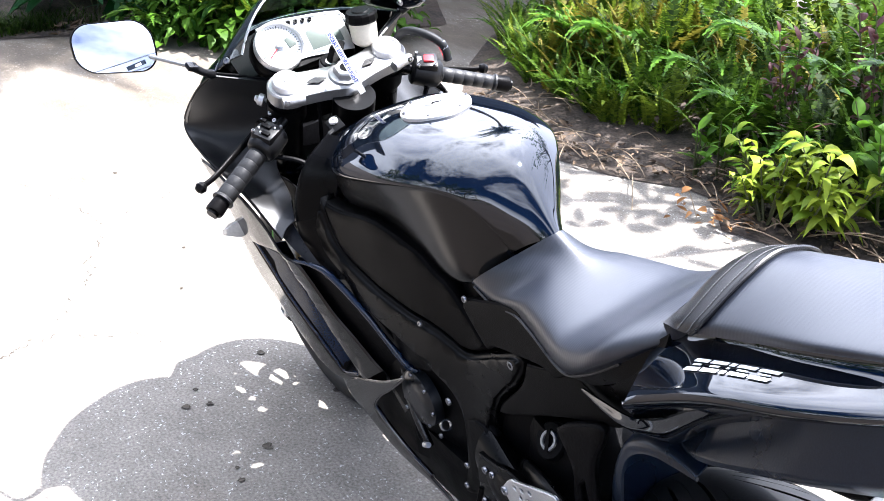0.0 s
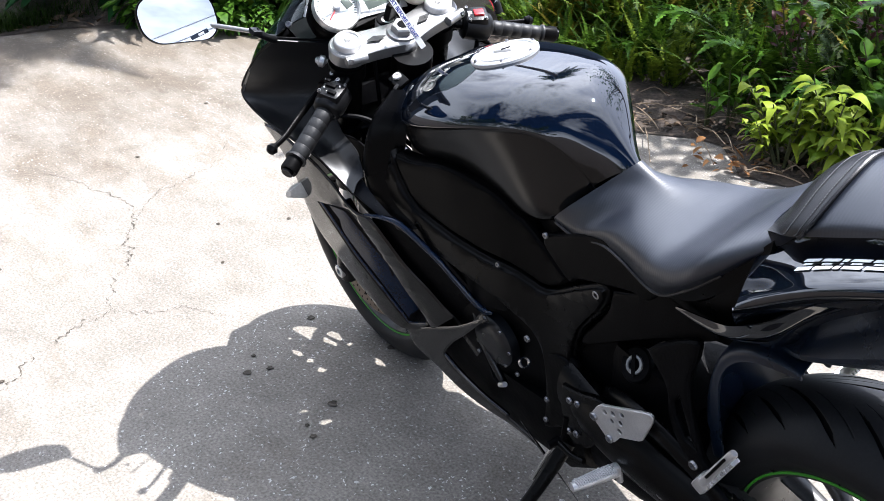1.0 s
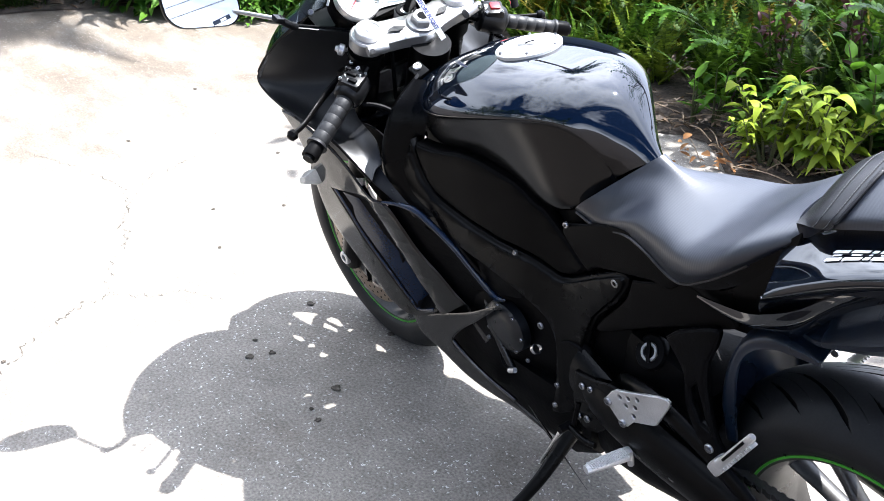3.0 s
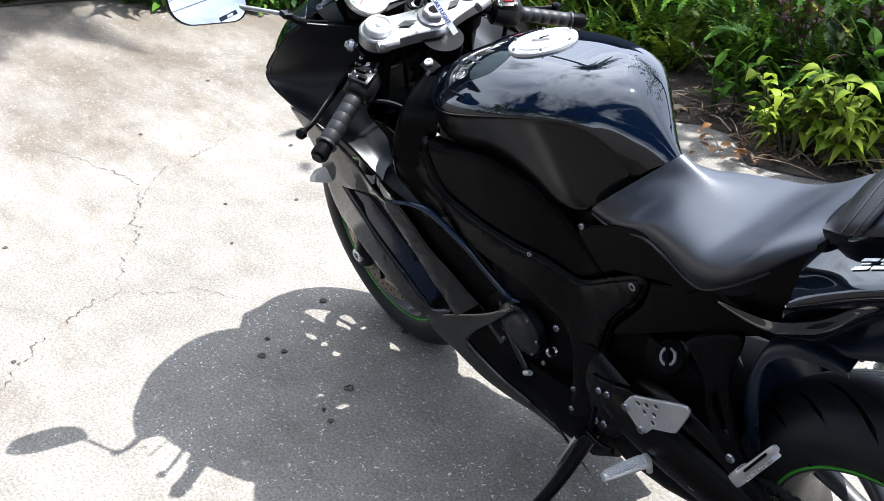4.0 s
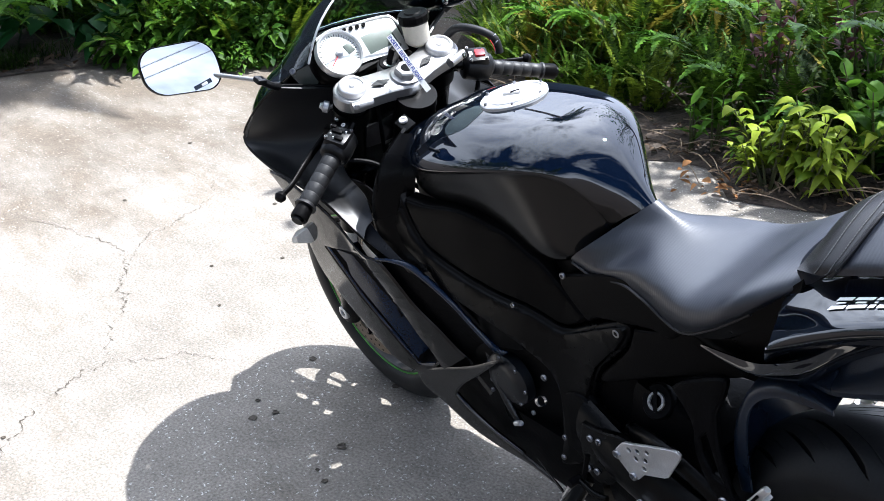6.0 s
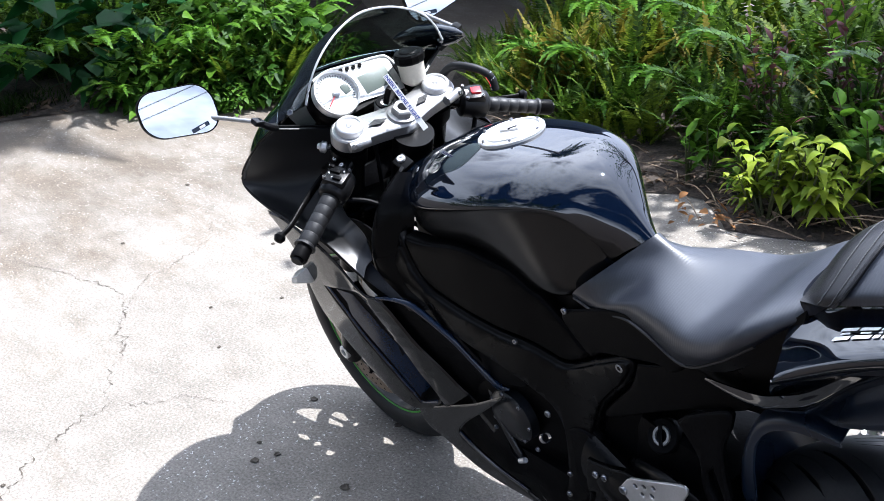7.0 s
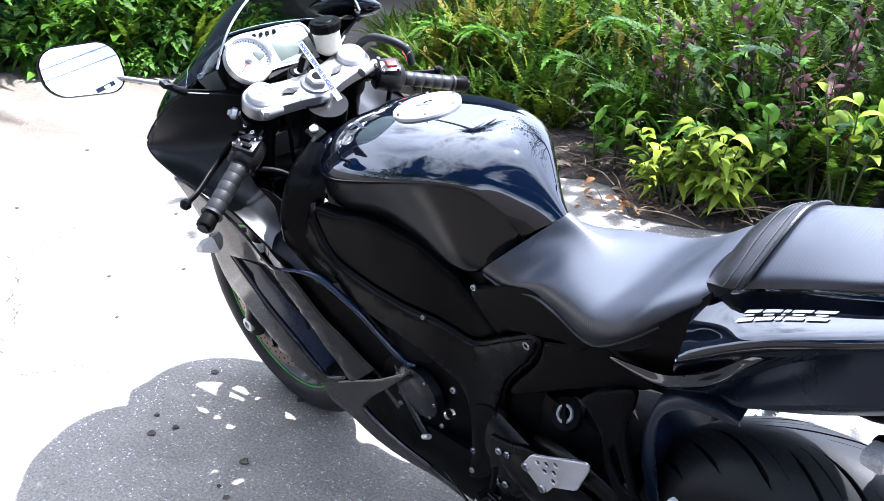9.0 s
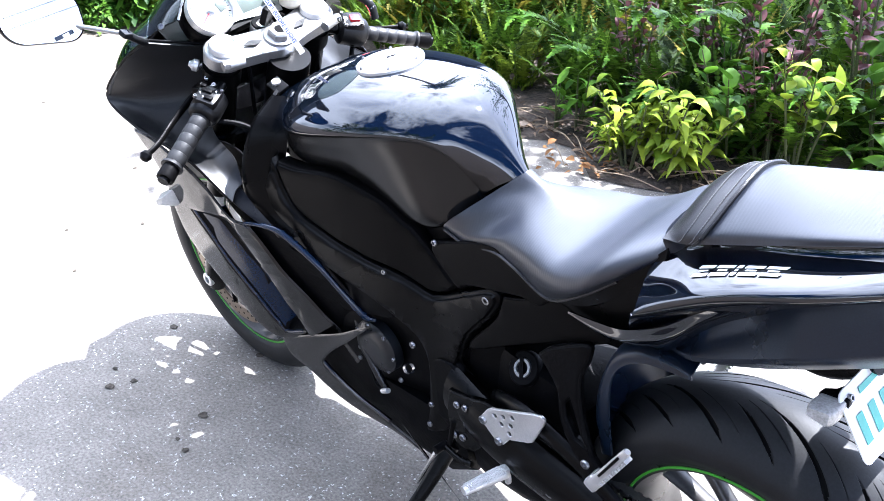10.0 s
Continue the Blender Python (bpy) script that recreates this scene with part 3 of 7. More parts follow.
for s, where in ((-1, "left"), (1, "right")):
    c = part("tank_side_cover", panel(side_outline, half_width, 0.03, 0.005, side=s, out=-0.001), plastic, bike, "satin black plastic tank side cover")
    f = part("frame_spar", panel(frame_outline, half_width, 0.034, 0.009, side=s, out=0.005, smooth=72), frame_black, bike, "matt black aluminium frame spar")
    part("seat_side_cover", panel(sub_outline, half_width, 0.01, 0.003, side=s, out=0.001), plastic, bike)
    part("lower_side_cover", panel(low_outline, half_width, 0.01, 0.003, side=s, out=-0.002), plastic, bike)
    screw((0.107, s * 0.092, 0.717), c, 0.006, (0, s, 0))
    screw((0.215, s * 0.089, 0.649), f, 0.0085, (0, s, 0))
    screw((-0.003, s * 0.12, 0.622), c, 0.005, (0, s, 0.3))
    screw((-0.19, s * 0.155, 0.64), f, 0.011, (0, s, 0), frame_black)
    # the duct that rises beside the tank towards the fork
    left = [(-0.29, s * 0.085, 0.875), (-0.306, s * 0.138, 0.827), (-0.326, s * 0.155, 0.768), (-0.339, s * 0.165, 0.707), (-0.327, s * 0.17, 0.663), (-0.262, s * 0.172, 0.622)]
    mid = [(-0.277, s * 0.1, 0.873), (-0.28, s * 0.152, 0.828), (-0.288, s * 0.178, 0.772), (-0.29, s * 0.188, 0.715), (-0.28, s * 0.183, 0.665), (-0.228, s * 0.179, 0.628)]
    right = [(-0.258, s * 0.08, 0.868), (-0.232, s * 0.115, 0.82), (-0.232, s * 0.13, 0.775), (-0.236, s * 0.15, 0.726), (-0.23, s * 0.16, 0.672), (-0.19, s * 0.16, 0.636)]
    part("intake_duct", sheet(patch([left, mid, right], 28, 14), 0.006 * -s), frame_black, bike, "smooth black air duct beside the tank")

# rider's seat
seat_half = [[(0.122, -0.08, 0.743), (0.128, -0.087, 0.758), (0.152, -0.079, 0.782), (0.192, -0.045, 0.818), (0.236, 0, 0.857)],
             [(0.171, -0.083, 0.737), (0.19, -0.084, 0.762), (0.238, -0.056, 0.806), (0.252, -0.028, 0.829), (0.268, 0, 0.842)],
             [(0.235, -0.086, 0.753), (0.255, -0.09, 0.784), (0.288, -0.075, 0.81), (0.303, -0.036, 0.825), (0.31, 0, 0.83)],
             [(0.283, -0.092, 0.749), (0.303, -0.104, 0.783), (0.334, -0.097, 0.808), (0.349, -0.055, 0.822), (0.355, 0, 0.826)],
             [(0.352, -0.095, 0.725), (0.362, -0.12, 0.77), (0.384, -0.119, 0.807), (0.398, -0.07, 0.825), (0.402, 0, 0.831)],
             [(0.424, -0.108, 0.772), (0.428, -0.134, 0.796), (0.438, -0.126, 0.831), (0.444, -0.08, 0.85), (0.448, 0, 0.855)],
             [(0.49, -0.108, 0.83), (0.49, -0.13, 0.846), (0.488, -0.12, 0.869), (0.488, -0.075, 0.881), (0.486, 0, 0.884)],
             [(0.556, -0.078, 0.886), (0.556, -0.086, 0.893), (0.545, -0.08, 0.901), (0.528, -0.055, 0.901), (0.52, 0, 0.9)]]


def both(rows):
    return [r + [(q[0], -q[1], q[2]) for q in r[-2::-1]] for r in rows]


part("seat", sheet(patch(both(seat_half), 49, 40), -0.018), vinyl, bike, "ribbed black vinyl rider's seat", 1.2)
edge = [r[0] for r in seat_half[:-1]]
part("seat_piping", tube([(q[0], q[1] - 0.002, q[2]) for q in edge], 0.0025, 6, 40), plain_vinyl, bike)

# pillion seat with its strap and two rows of stitching
pillion_half = [[(0.547, -0.092, 0.911), (0.545, -0.068, 0.914), (0.535, -0.03, 0.907), (0.528, 0, 0.903)],
                [(0.585, -0.094, 0.924), (0.583, -0.088, 0.938), (0.577, -0.046, 0.962), (0.573, 0, 0.97)],
                [(0.65, -0.093, 0.95), (0.65, -0.087, 0.967), (0.645, -0.045, 0.992), (0.64, 0, 1.003)],
                [(0.75, -0.089, 0.99), (0.75, -0.084, 1.001), (0.75, -0.042, 1.014), (0.75, 0, 1.018)],
                [(0.86, -0.067, 1.024), (0.86, -0.06, 1.03), (0.86, -0.03, 1.036), (0.86, 0, 1.037)]]
pil = patch(both(pillion_half), 49, 60)
pillion = part("pillion_seat", sheet(pil, -0.02), vinyl, bike, "ribbed black vinyl pillion seat with stitched strap", 1.2)


def lifted(grid, d):
    res = []
    for j in range(len(grid)):
        r = []
        for i in range(len(grid[0])):
            du = grid[j][min(i + 1, len(grid[0]) - 1)] - grid[j][max(i - 1, 0)]
            dv = grid[min(j + 1, len(grid) - 1)][i] - grid[max(j - 1, 0)][i]
            r.append(grid[j][i] + du.cross(dv).normalized() * d)
        res.append(r)
    return res


def along_seat(grid, i, v):
    k = min(int(v), len(grid) - 2)
    return grid[k][i].lerp(grid[k + 1][i], v - k)


def strap_end(i):
    return 17.5 + 8.5 * math.sin(math.pi * i / 48)


strap_rows = lifted(pil, -0.004)
strap = part("strap", sheet([[along_seat(strap_rows, i, 0.5 + (strap_end(i) - 0.5) * j / 19) for i in range(49)] for j in range(20)], -0.007), plain_vinyl, pillion, "smooth vinyl strap across the seat", 1.0)
part("strap_edge", tube([tuple(along_seat(strap_rows, i, strap_end(i))) for i in range(0, 49, 2)], 0.0026, 6, 90), plain_vinyl, pillion)
thread_rows = lifted(pil, -0.0048)
for back in (2.2, 6.6):
    bm = bmesh.new()
    line = spline([along_seat(thread_rows, i, strap_end(i) - back) for i in range(1, 48)], 240)
    for k in range(2, 236, 3):
        tube([line[k], line[k + 2]], 0.0007, 5, 2, bm=bm)
    part("stitching", bm, thread_grey, pillion, "pale grey stitching")

# tail cowl and the boxes below it
tail_rows = [[(0.552, -0.078, 0.905), (0.65, -0.08, 0.945), (0.765, -0.076, 0.99), (0.93, -0.042, 1.038)],
             [(0.54, -0.082, 0.887), (0.645, -0.084, 0.934), (0.765, -0.08, 0.981), (0.93, -0.046, 1.03)],
             [(0.534, -0.09, 0.879), (0.644, -0.092, 0.927), (0.767, -0.086, 0.973), (0.932, -0.052, 1.024)],
             [(0.543, -0.126, 0.859), (0.655, -0.127, 0.926), (0.777, -0.115, 0.972), (0.934, -0.062, 1.02)],
             [(0.553, -0.158, 0.841), (0.666, -0.158, 0.92), (0.787, -0.141, 0.966), (0.935, -0.073, 1.013)],
             [(0.548, -0.158, 0.829), (0.663, -0.157, 0.909), (0.787, -0.14, 0.957), (0.935, -0.072, 1.007)],
             [(0.527, -0.132, 0.791), (0.65, -0.13, 0.874), (0.778, -0.116, 0.932), (0.935, -0.061, 0.998)],
             [(0.505, -0.1, 0.745), (0.63, -0.096, 0.822), (0.765, -0.092, 0.918), (0.935, -0.05, 0.988)]]
def relaxed(grid, times):
    """The same sheet with its waves smoothed out, its border kept."""
    for _ in range(times):
        grid = [list(r) if i in (0, len(grid) - 1) else [r[0]] + [(r[j] * 4 + r[j - 1] + r[j + 1] + grid[i - 1][j] + grid[i + 1][j]) / 8 for j in range(1, len(r) - 1)] + [r[-1]] for i, r in enumerate(grid)]
    return grid


for s in (-1, 1):
    rows = tail_rows if s < 0 else flip(tail_rows)
    cowl = part("tail_cowl", sheet(relaxed(patch(rows, 40, 30), 40), 0.004 * s), paint, bike, "gloss black tail cowl")
    if s < 0:
        # the marking on the cowl: five slanting white shapes, each in two halves
        g = relaxed(patch(rows, 40, 30), 40)

        def on_cowl(u, v):
            i, j = min(int(v * 29), 28), min(int(u * 39), 38)
            a_, b_ = v * 29 - i, u * 39 - j
            return (g[i][j] * (1 - b_) + g[i][j + 1] * b_) * (1 - a_) + (g[i + 1][j] * (1 - b_) + g[i + 1][j + 1] * b_) * a_

        bm = bmesh.new()
        for u0, u1 in ((0.235, 0.295), (0.305, 0.37), (0.38, 0.4), (0.41, 0.475), (0.485, 0.55)):
            for v0, v1, inset in ((0.325, 0.35, 0.0), (0.363, 0.375, 0.22), (0.388, 0.413, 0.0)):
                strips = []
                for b in range(4):
                    v = v0 + (v1 - v0) * b / 3
                    lean = -0.03 * (v - 0.325) / 0.088
                    strips.append([on_cowl(u0 + lean + (u1 - u0) * (inset + (1 - 2 * inset) * a / 5), v) + V(0, -0.0012, 0.001) for a in range(6)])
                join(bm, sheet(strips, 0.0006))
        part("cowl_marking", bm, white_decal, cowl, "white slanting model marking")
    spear_top = [(0.39, s * 0.094, 0.718), (0.445, s * 0.1, 0.731), (0.49, s * 0.107, 0.746), (0.536, s * 0.124, 0.78), (0.585, s * 0.134, 0.818), (0.645, s * 0.136, 0.875), (0.72, s * 0.124, 0.916)]
    spear_mid = [(0.389, s * 0.094, 0.714), (0.445, s * 0.103, 0.718), (0.49, s * 0.11, 0.728), (0.536, s * 0.117, 0.752), (0.584, s * 0.123, 0.787), (0.644, s * 0.122, 0.85), (0.722, s * 0.113, 0.906)]
    spear_low = [(0.39, s * 0.09, 0.71), (0.445, s * 0.09, 0.704), (0.488, s * 0.088, 0.711), (0.53, s * 0.087, 0.722), (0.562, s * 0.087, 0.734), (0.632, s * 0.099, 0.82), (0.72, s * 0.098, 0.893)]
    part("cowl_point", sheet(patch([spear_top, spear_mid, spear_low], 30, 12), 0.004 * s), paint, cowl, "gloss black pointed front end of the tail cowl")
    wedge = [[(0.345, s * 0.084, 0.735), (0.434, s * 0.086, 0.745), (0.52, s * 0.096, 0.85)], [(0.35, s * 0.082, 0.685), (0.44, s * 0.08, 0.69), (0.53, s * 0.08, 0.72)]]
    part("tail_wedge", sheet(patch(wedge, 16, 8), 0.006 * s), frame_black, bike)
    seat_rail = [[(0.35, s * 0.1, 0.745), (0.424, s * 0.108, 0.775), (0.49, s * 0.108, 0.832), (0.555, s * 0.09, 0.903)], [(0.36, s * 0.094, 0.722), (0.43, s * 0.1, 0.752), (0.50, s * 0.104, 0.812), (0.555, s * 0.096, 0.888)]]
    part("seat_trim", sheet(patch(seat_rail, 20, 6), 0.006 * s), frame_black, bike)
box_half = [(0.54, 0.074, 0.745, 0.725), (0.59, 0.09, 0.795, 0.718), (0.66, 0.098, 0.855, 0.748), (0.765, 0.096, 0.925, 0.806), (0.88, 0.066, 0.97, 0.868), (0.92, 0.045, 0.985, 0.91)]
rings = []
for x, w, zt, zb in box_half:
    zm = zb + (zt - zb) * 0.3
    rings.append([V(x, -w * 0.5, zt), V(x + 0.005, -w, zm + 0.004), V(x + 0.006, -w * 0.99, zm - 0.004), V(x + 0.015, -w * 0.6, zb), V(x + 0.015, w * 0.6, zb), V(x + 0.006, w * 0.99, zm - 0.004), V(x + 0.005, w, zm + 0.004), V(x, w * 0.5, zt)])
cols = [spline([r[i] for r in rings], 24) for i in range(8)]
part("sub_frame", box((0.36, 0.13, 0.15), Matrix.Translation((0.35, 0, 0.715)) @ Euler((0, radians(-10), 0)).to_matrix().to_4x4(), 0.02), engine_black, bike)
part("under_tail", loft([[c[j] for c in cols] for j in range(24)]), tail_plastic, bike, "satin black under-tail box")

# upper fairing: outer side with its long vent, inner liner, nose and screen
fair_outline = [(-0.538, 0.791), (-0.476, 0.789), (-0.401, 0.751), (-0.36, 0.69), (-0.32, 0.655), (-0.29, 0.65), (-0.276, 0.632), (-0.264, 0.6), (-0.243, 0.54), (-0.213, 0.488), (-0.19, 0.442), (-0.166, 0.398), (-0.2, 0.376), (-0.278, 0.333), (-0.38, 0.29), (-0.454, 0.355), (-0.506, 0.431), (-0.545, 0.506), (-0.538, 0.585), (-0.522, 0.635), (-0.51, 0.69), (-0.518, 0.75)]
facet_outline = [(-0.3, 0.65), (-0.25, 0.65), (-0.21, 0.636), (-0.156, 0.58), (-0.122, 0.524), (-0.075, 0.47), (-0.1, 0.44), (-0.17, 0.385), (-0.215, 0.43), (-0.25, 0.5), (-0.285, 0.58)]
lip_line = [(-0.29, 0.652), (-0.245, 0.655), (-0.212, 0.642), (-0.157, 0.587), (-0.126, 0.535), (-0.088, 0.48), (-0.062, 0.477)]
vent = [(-0.459, 0.62), (-0.407, 0.632), (-0.367, 0.637), (-0.347, 0.626), (-0.34, 0.599), (-0.321, 0.524), (-0.298, 0.447), (-0.274, 0.361), (-0.292, 0.342), (-0.343, 0.321), (-0.357, 0.348), (-0.372, 0.381), (-0.416, 0.496), (-0.438, 0.565)]
belly_outline = [(-0.38, 0.28), (-0.365, 0.237), (-0.304, 0.225), (-0.219, 0.2), (-0.127, 0.201), (-0.037, 0.215), (0.036, 0.211), (0.053, 0.203), (0.024, 0.226), (-0.047, 0.237), (-0.131, 0.244), (-0.195, 0.264), (-0.235, 0.289), (-0.182, 0.356), (-0.111, 0.422), (-0.019, 0.516), (-0.131, 0.434), (-0.248, 0.362)]
for s in (-1, 1):
    fl = part("side_fairing", panel(fair_outline, fairing_width, 0.005, 0.003, [vent], 0, s, smooth=88), fairing_paint, bike, "gloss black side fairing with a long vent")
    cx, cz = sum(q[0] for q in vent) / len(vent) + 0.03, sum(q[1] for q in vent) / len(vent)
    lip = [V(x, s * (fairing_width(x, z) - 0.004), z) for x, z in vent]
    half = [V(x + (cx - x) * 0.3, s * (fairing_width(x, z) - 0.03), z + (cz - z) * 0.16) for x, z in vent]
    deep = [V(x + (cx - x) * 0.6, s * (fairing_width(x, z) - 0.042), z + (cz - z) * 0.25) for x, z in vent]
    bm = bmesh.new()
    vs = lattice(bm, [lip, half, deep], True)
    bm.faces.new(vs[-1])
    bmesh.ops.recalc_face_normals(bm, faces=bm.faces)
    part("fairing_lip", tube([(x, s * (fairing_width(x, z) - 0.003), z) for x, z in lip_line], [0.003, 0.005, 0.0065, 0.006, 0.0055, 0.007, 0.003], 12, 48), satin_paint, fl)
    part("fairing_facet", panel(facet_outline, lambda x, z: fairing_width(x, z) - 0.016, 0.004, 0.001, (), 0, s, smooth=44), engine_black, fl, "sunken black facet behind the vent")
    part("vent_liner", bm, engine_black, fl, "sunken black vent liner", 1.2)
    part("vent_edge", tube([(x, s * (fairing_width(x, z) - 0.006), z) for x, z in vent[8:] + vent[:1]], 0.004, 8, 40), satin_paint, fl)
    duct = []
    for k in range(9):
        q = k / 8
        o_ = V(-0.452 + 0.107 * q, 0, 0.612 - 0.282 * q)
        w_ = 0.055 * (1 - q) ** 0.8 + 0.012
        y_ = fairing_width(o_.x, o_.z)
        duct.append([(o_.x, s * (y_ - 0.008), o_.z), (o_.x + w_ * 0.4, s * (y_ - 0.022), o_.z + w_ * 0.15), (o_.x + w_ * 0.8, s * (y_ - 0.04), o_.z + w_ * 0.3)])
    part("vent_duct", sheet(patch(duct, 8, 30), 0.003 * s), satin_paint, fl, "glossy duct panel inside the vent")
    part("belly_fairing", panel(belly_outline, belly_width, 0.005, 0.003, (), 0, s, smooth=72), fairing_paint, bike, "gloss black lower fairing")
    part("fairing_edge", tube([(x, s * (belly_width(x, z) - 0.004), z + 0.002) for x, z in [(-0.235, 0.289), (-0.195, 0.264), (-0.131, 0.244), (-0.047, 0.237)]], 0.005, 10, 30), paint, bike)
    screw((-0.326, s * 0.198, 0.597), fl, 0.007, (0, s, 0), engine_black)
    rim = [(-0.507, s * 0.203, 0.955), (-0.586, s * 0.222, 0.897), (-0.662, s * 0.236, 0.813), (-0.56, s * 0.245, 0.784), (-0.39, s * 0.24, 0.766), (-0.288, s * 0.224, 0.705)]
    deepr = [(-0.49, s * 0.15, 0.935), (-0.545, s * 0.16, 0.875), (-0.575, s * 0.18, 0.80), (-0.48, s * 0.195, 0.755), (-0.36, s * 0.2, 0.742), (-0.30, s * 0.205, 0.715)]
    inner = [(-0.46, s * 0.1, 0.92), (-0.49, s * 0.1, 0.86), (-0.50, s * 0.115, 0.80), (-0.43, s * 0.15, 0.765), (-0.335, s * 0.172, 0.755), (-0.305, s * 0.187, 0.72)]
    part("inner_liner", sheet(patch([rim, deepr, inner], 40, 16), 0.004 * s), liner_plastic, bike, "satin black inner fairing liner")
    part("inner_panel", panel([(-0.45, 0.76), (-0.35, 0.76), (-0.23, 0.68), (-0.19, 0.6), (-0.3, 0.57), (-0.42, 0.62)], lambda x, z: 0.15 - 0.1 * (x + 0.3), 0.004, 0.001, (), 0, s, smooth=30), engine_black, bike)
    part("liner_edge", tube([(-0.509, s * 0.205, 0.957), (-0.491, s * 0.15, 0.938), (-0.461, s * 0.1, 0.923)], 0.0025, 8, 16), engine_black, bike)
    part("fairing_rim", tube([(q[0], q[1], q[2] + 0.001) for q in rim], 0.0032, 8, 48), plastic, bike)
    lug = [[(-0.365, s * 0.212, 0.738), (-0.335, s * 0.19, 0.738)], [(-0.315, s * 0.215, 0.70), (-0.285, s * 0.188, 0.69)], [(-0.25, s * 0.198, 0.657), (-0.225, s * 0.182, 0.648)]]
    part("fairing_bracket", sheet(patch(lug, 8, 16), 0.004 * s), switch_plastic, bike)
    screw((-0.345, s * 0.2, 0.731), fl, 0.009, (0, s, 0.4))
nose_half = [[(-0.505, -0.203, 0.957), (-0.60, -0.13, 0.962), (-0.70, 0, 0.95)],
             [(-0.588, -0.224, 0.897), (-0.695, -0.15, 0.888), (-0.785, 0, 0.865)],
             [(-0.66, -0.236, 0.81), (-0.765, -0.155, 0.79), (-0.83, 0, 0.765)],
             [(-0.65, -0.2, 0.775), (-0.745, -0.125, 0.72), (-0.795, 0, 0.69)],
             [(-0.58, -0.14, 0.71), (-0.66, -0.09, 0.67), (-0.71, 0, 0.65)]]
part("nose_fairing", sheet(patch(both(nose_half), 41, 30), 0.004), paint, bike, "gloss black nose fairing")
screen_half = [[(-0.435, -0.165, 1.0), (-0.425, -0.135, 1.058), (-0.43, -0.075, 1.1), (-0.44, 0, 1.116)],
               [(-0.475, -0.178, 0.982), (-0.50, -0.14, 1.02), (-0.53, -0.075, 1.055), (-0.545, 0, 1.07)],
               [(-0.51, -0.198, 0.957), (-0.585, -0.145, 0.963), (-0.66, -0.075, 0.96), (-0.70, 0, 0.953)]]
scr = patch(both(screen_half), 41, 20)
screen_ob = part("windscreen", sheet(scr, 0.003), tinted, bike, "smoked clear windscreen with its edge highlight painted pale")
screen_ob.visible_shadow = False
# the edge's highlight, drawn as a thin pale tube
part("screen_edge", tube([tuple(q) for q in scr[0][::4]], 0.0022, 6, 60), edge_glow, screen_ob)
for s in (-1, 1):
    screw((-0.47, s * 0.183, 0.984), screen_ob, 0.006, (0.6, s * 0.5, 0.6))
    screw((-0.515, s * 0.2, 0.955), screen_ob, 0.005, (0.4, s * 0.8, 0.5))
part("dash_cover", sheet(patch(both([[(-0.50, -0.15, 0.92), (-0.52, -0.08, 0.93), (-0.53, 0, 0.935)], [(-0.60, -0.14, 0.95), (-0.64, -0.08, 0.95), (-0.68, 0, 0.95)]]), 20, 8), 0.004), plastic, bike)
part("cockpit_filler", box((0.1, 0.16, 0.2), Matrix.Translation((-0.262, 0, 0.735)), 0.03), engine_black, bike)
part("headlight_back", box((0.18, 0.26, 0.18), Matrix.Translation((-0.64, 0, 0.81)), 0.04), engine_black, bike)

part("lamp_housing", box((0.14, 0.24, 0.16), Matrix.Translation((-0.6, 0, 0.705)), 0.04), engine_black, bike)

# forks, clamps, front wheel
wheel_at, FORK = V(-0.662, 0, 0.30), (V(-0.404, 0, 0.935) - V(-0.662, 0, 0.30)).normalized()
for s in (-1, 1):
    side = V(0, s * 0.105, 0)
    leg = part("fork_leg", tube([wheel_at + side, wheel_at + side + FORK * 0.33], 0.0215, 20, 2), steel, bike, "polished fork tube")
    part("upper_tube", tube([wheel_at + side + FORK * 0.3, wheel_at + side + FORK * 0.68], 0.027, 24, 2), frame_black, leg)
    part("fork_foot", tube([wheel_at + side - FORK * 0.035, wheel_at + side + FORK * 0.02, wheel_at + side + FORK * 0.09], [0.022, 0.03, 0.025], 16, 8), frame_black, leg)
    part("axle_end", lathe([(0, 0.017), (0.012, 0.017), (0.014, 0.015), (0.014, 0.009), (-0.01, 0.008)], wheel_at + side * 1.16, (0, s, 0), 20), alloy, leg)
    part("fork_cap", lathe([(-0.01, 0.0275), (0.012, 0.0275), (0.015, 0.025), (0.016, 0.021), (0.012, 0.02), (0.0125, 0.01), (0.0125, 0)], V(-0.408, s * 0.105, 0.928), FORK, 24), alloy, leg, "machined fork cap")
    part("cap_adjuster", lathe([(0, 0.007), (0.006, 0.007), (0.007, 0.006), (0.007, 0)], V(-0.408, s * 0.105, 0.928) + FORK * 0.01, FORK, 6), alloy, leg)
    part("reflector", box((0.028, 0.012, 0.055), Matrix.Translation(wheel_at + side * 1.22 + FORK * 0.13) @ Euler((0, radians(25), 0)).to_matrix().to_4x4(), 0.004), amber, leg, "amber reflector")
    cal = part("brake_caliper", box((0.06, 0.05, 0.115), Matrix.Translation(wheel_at + V(0.085, s * 0.082, 0.09)) @ Euler((0, radians(40), 0)).to_matrix().to_4x4(), 0.012), gold_metal, bike, "bronze radial brake caliper")
    for k in (-1, 0, 1):
        screw(wheel_at + V(0.085 + 0.03 * k, s * 0.108, 0.09 + 0.03 * k), cal, 0.006, (0, s, 0))


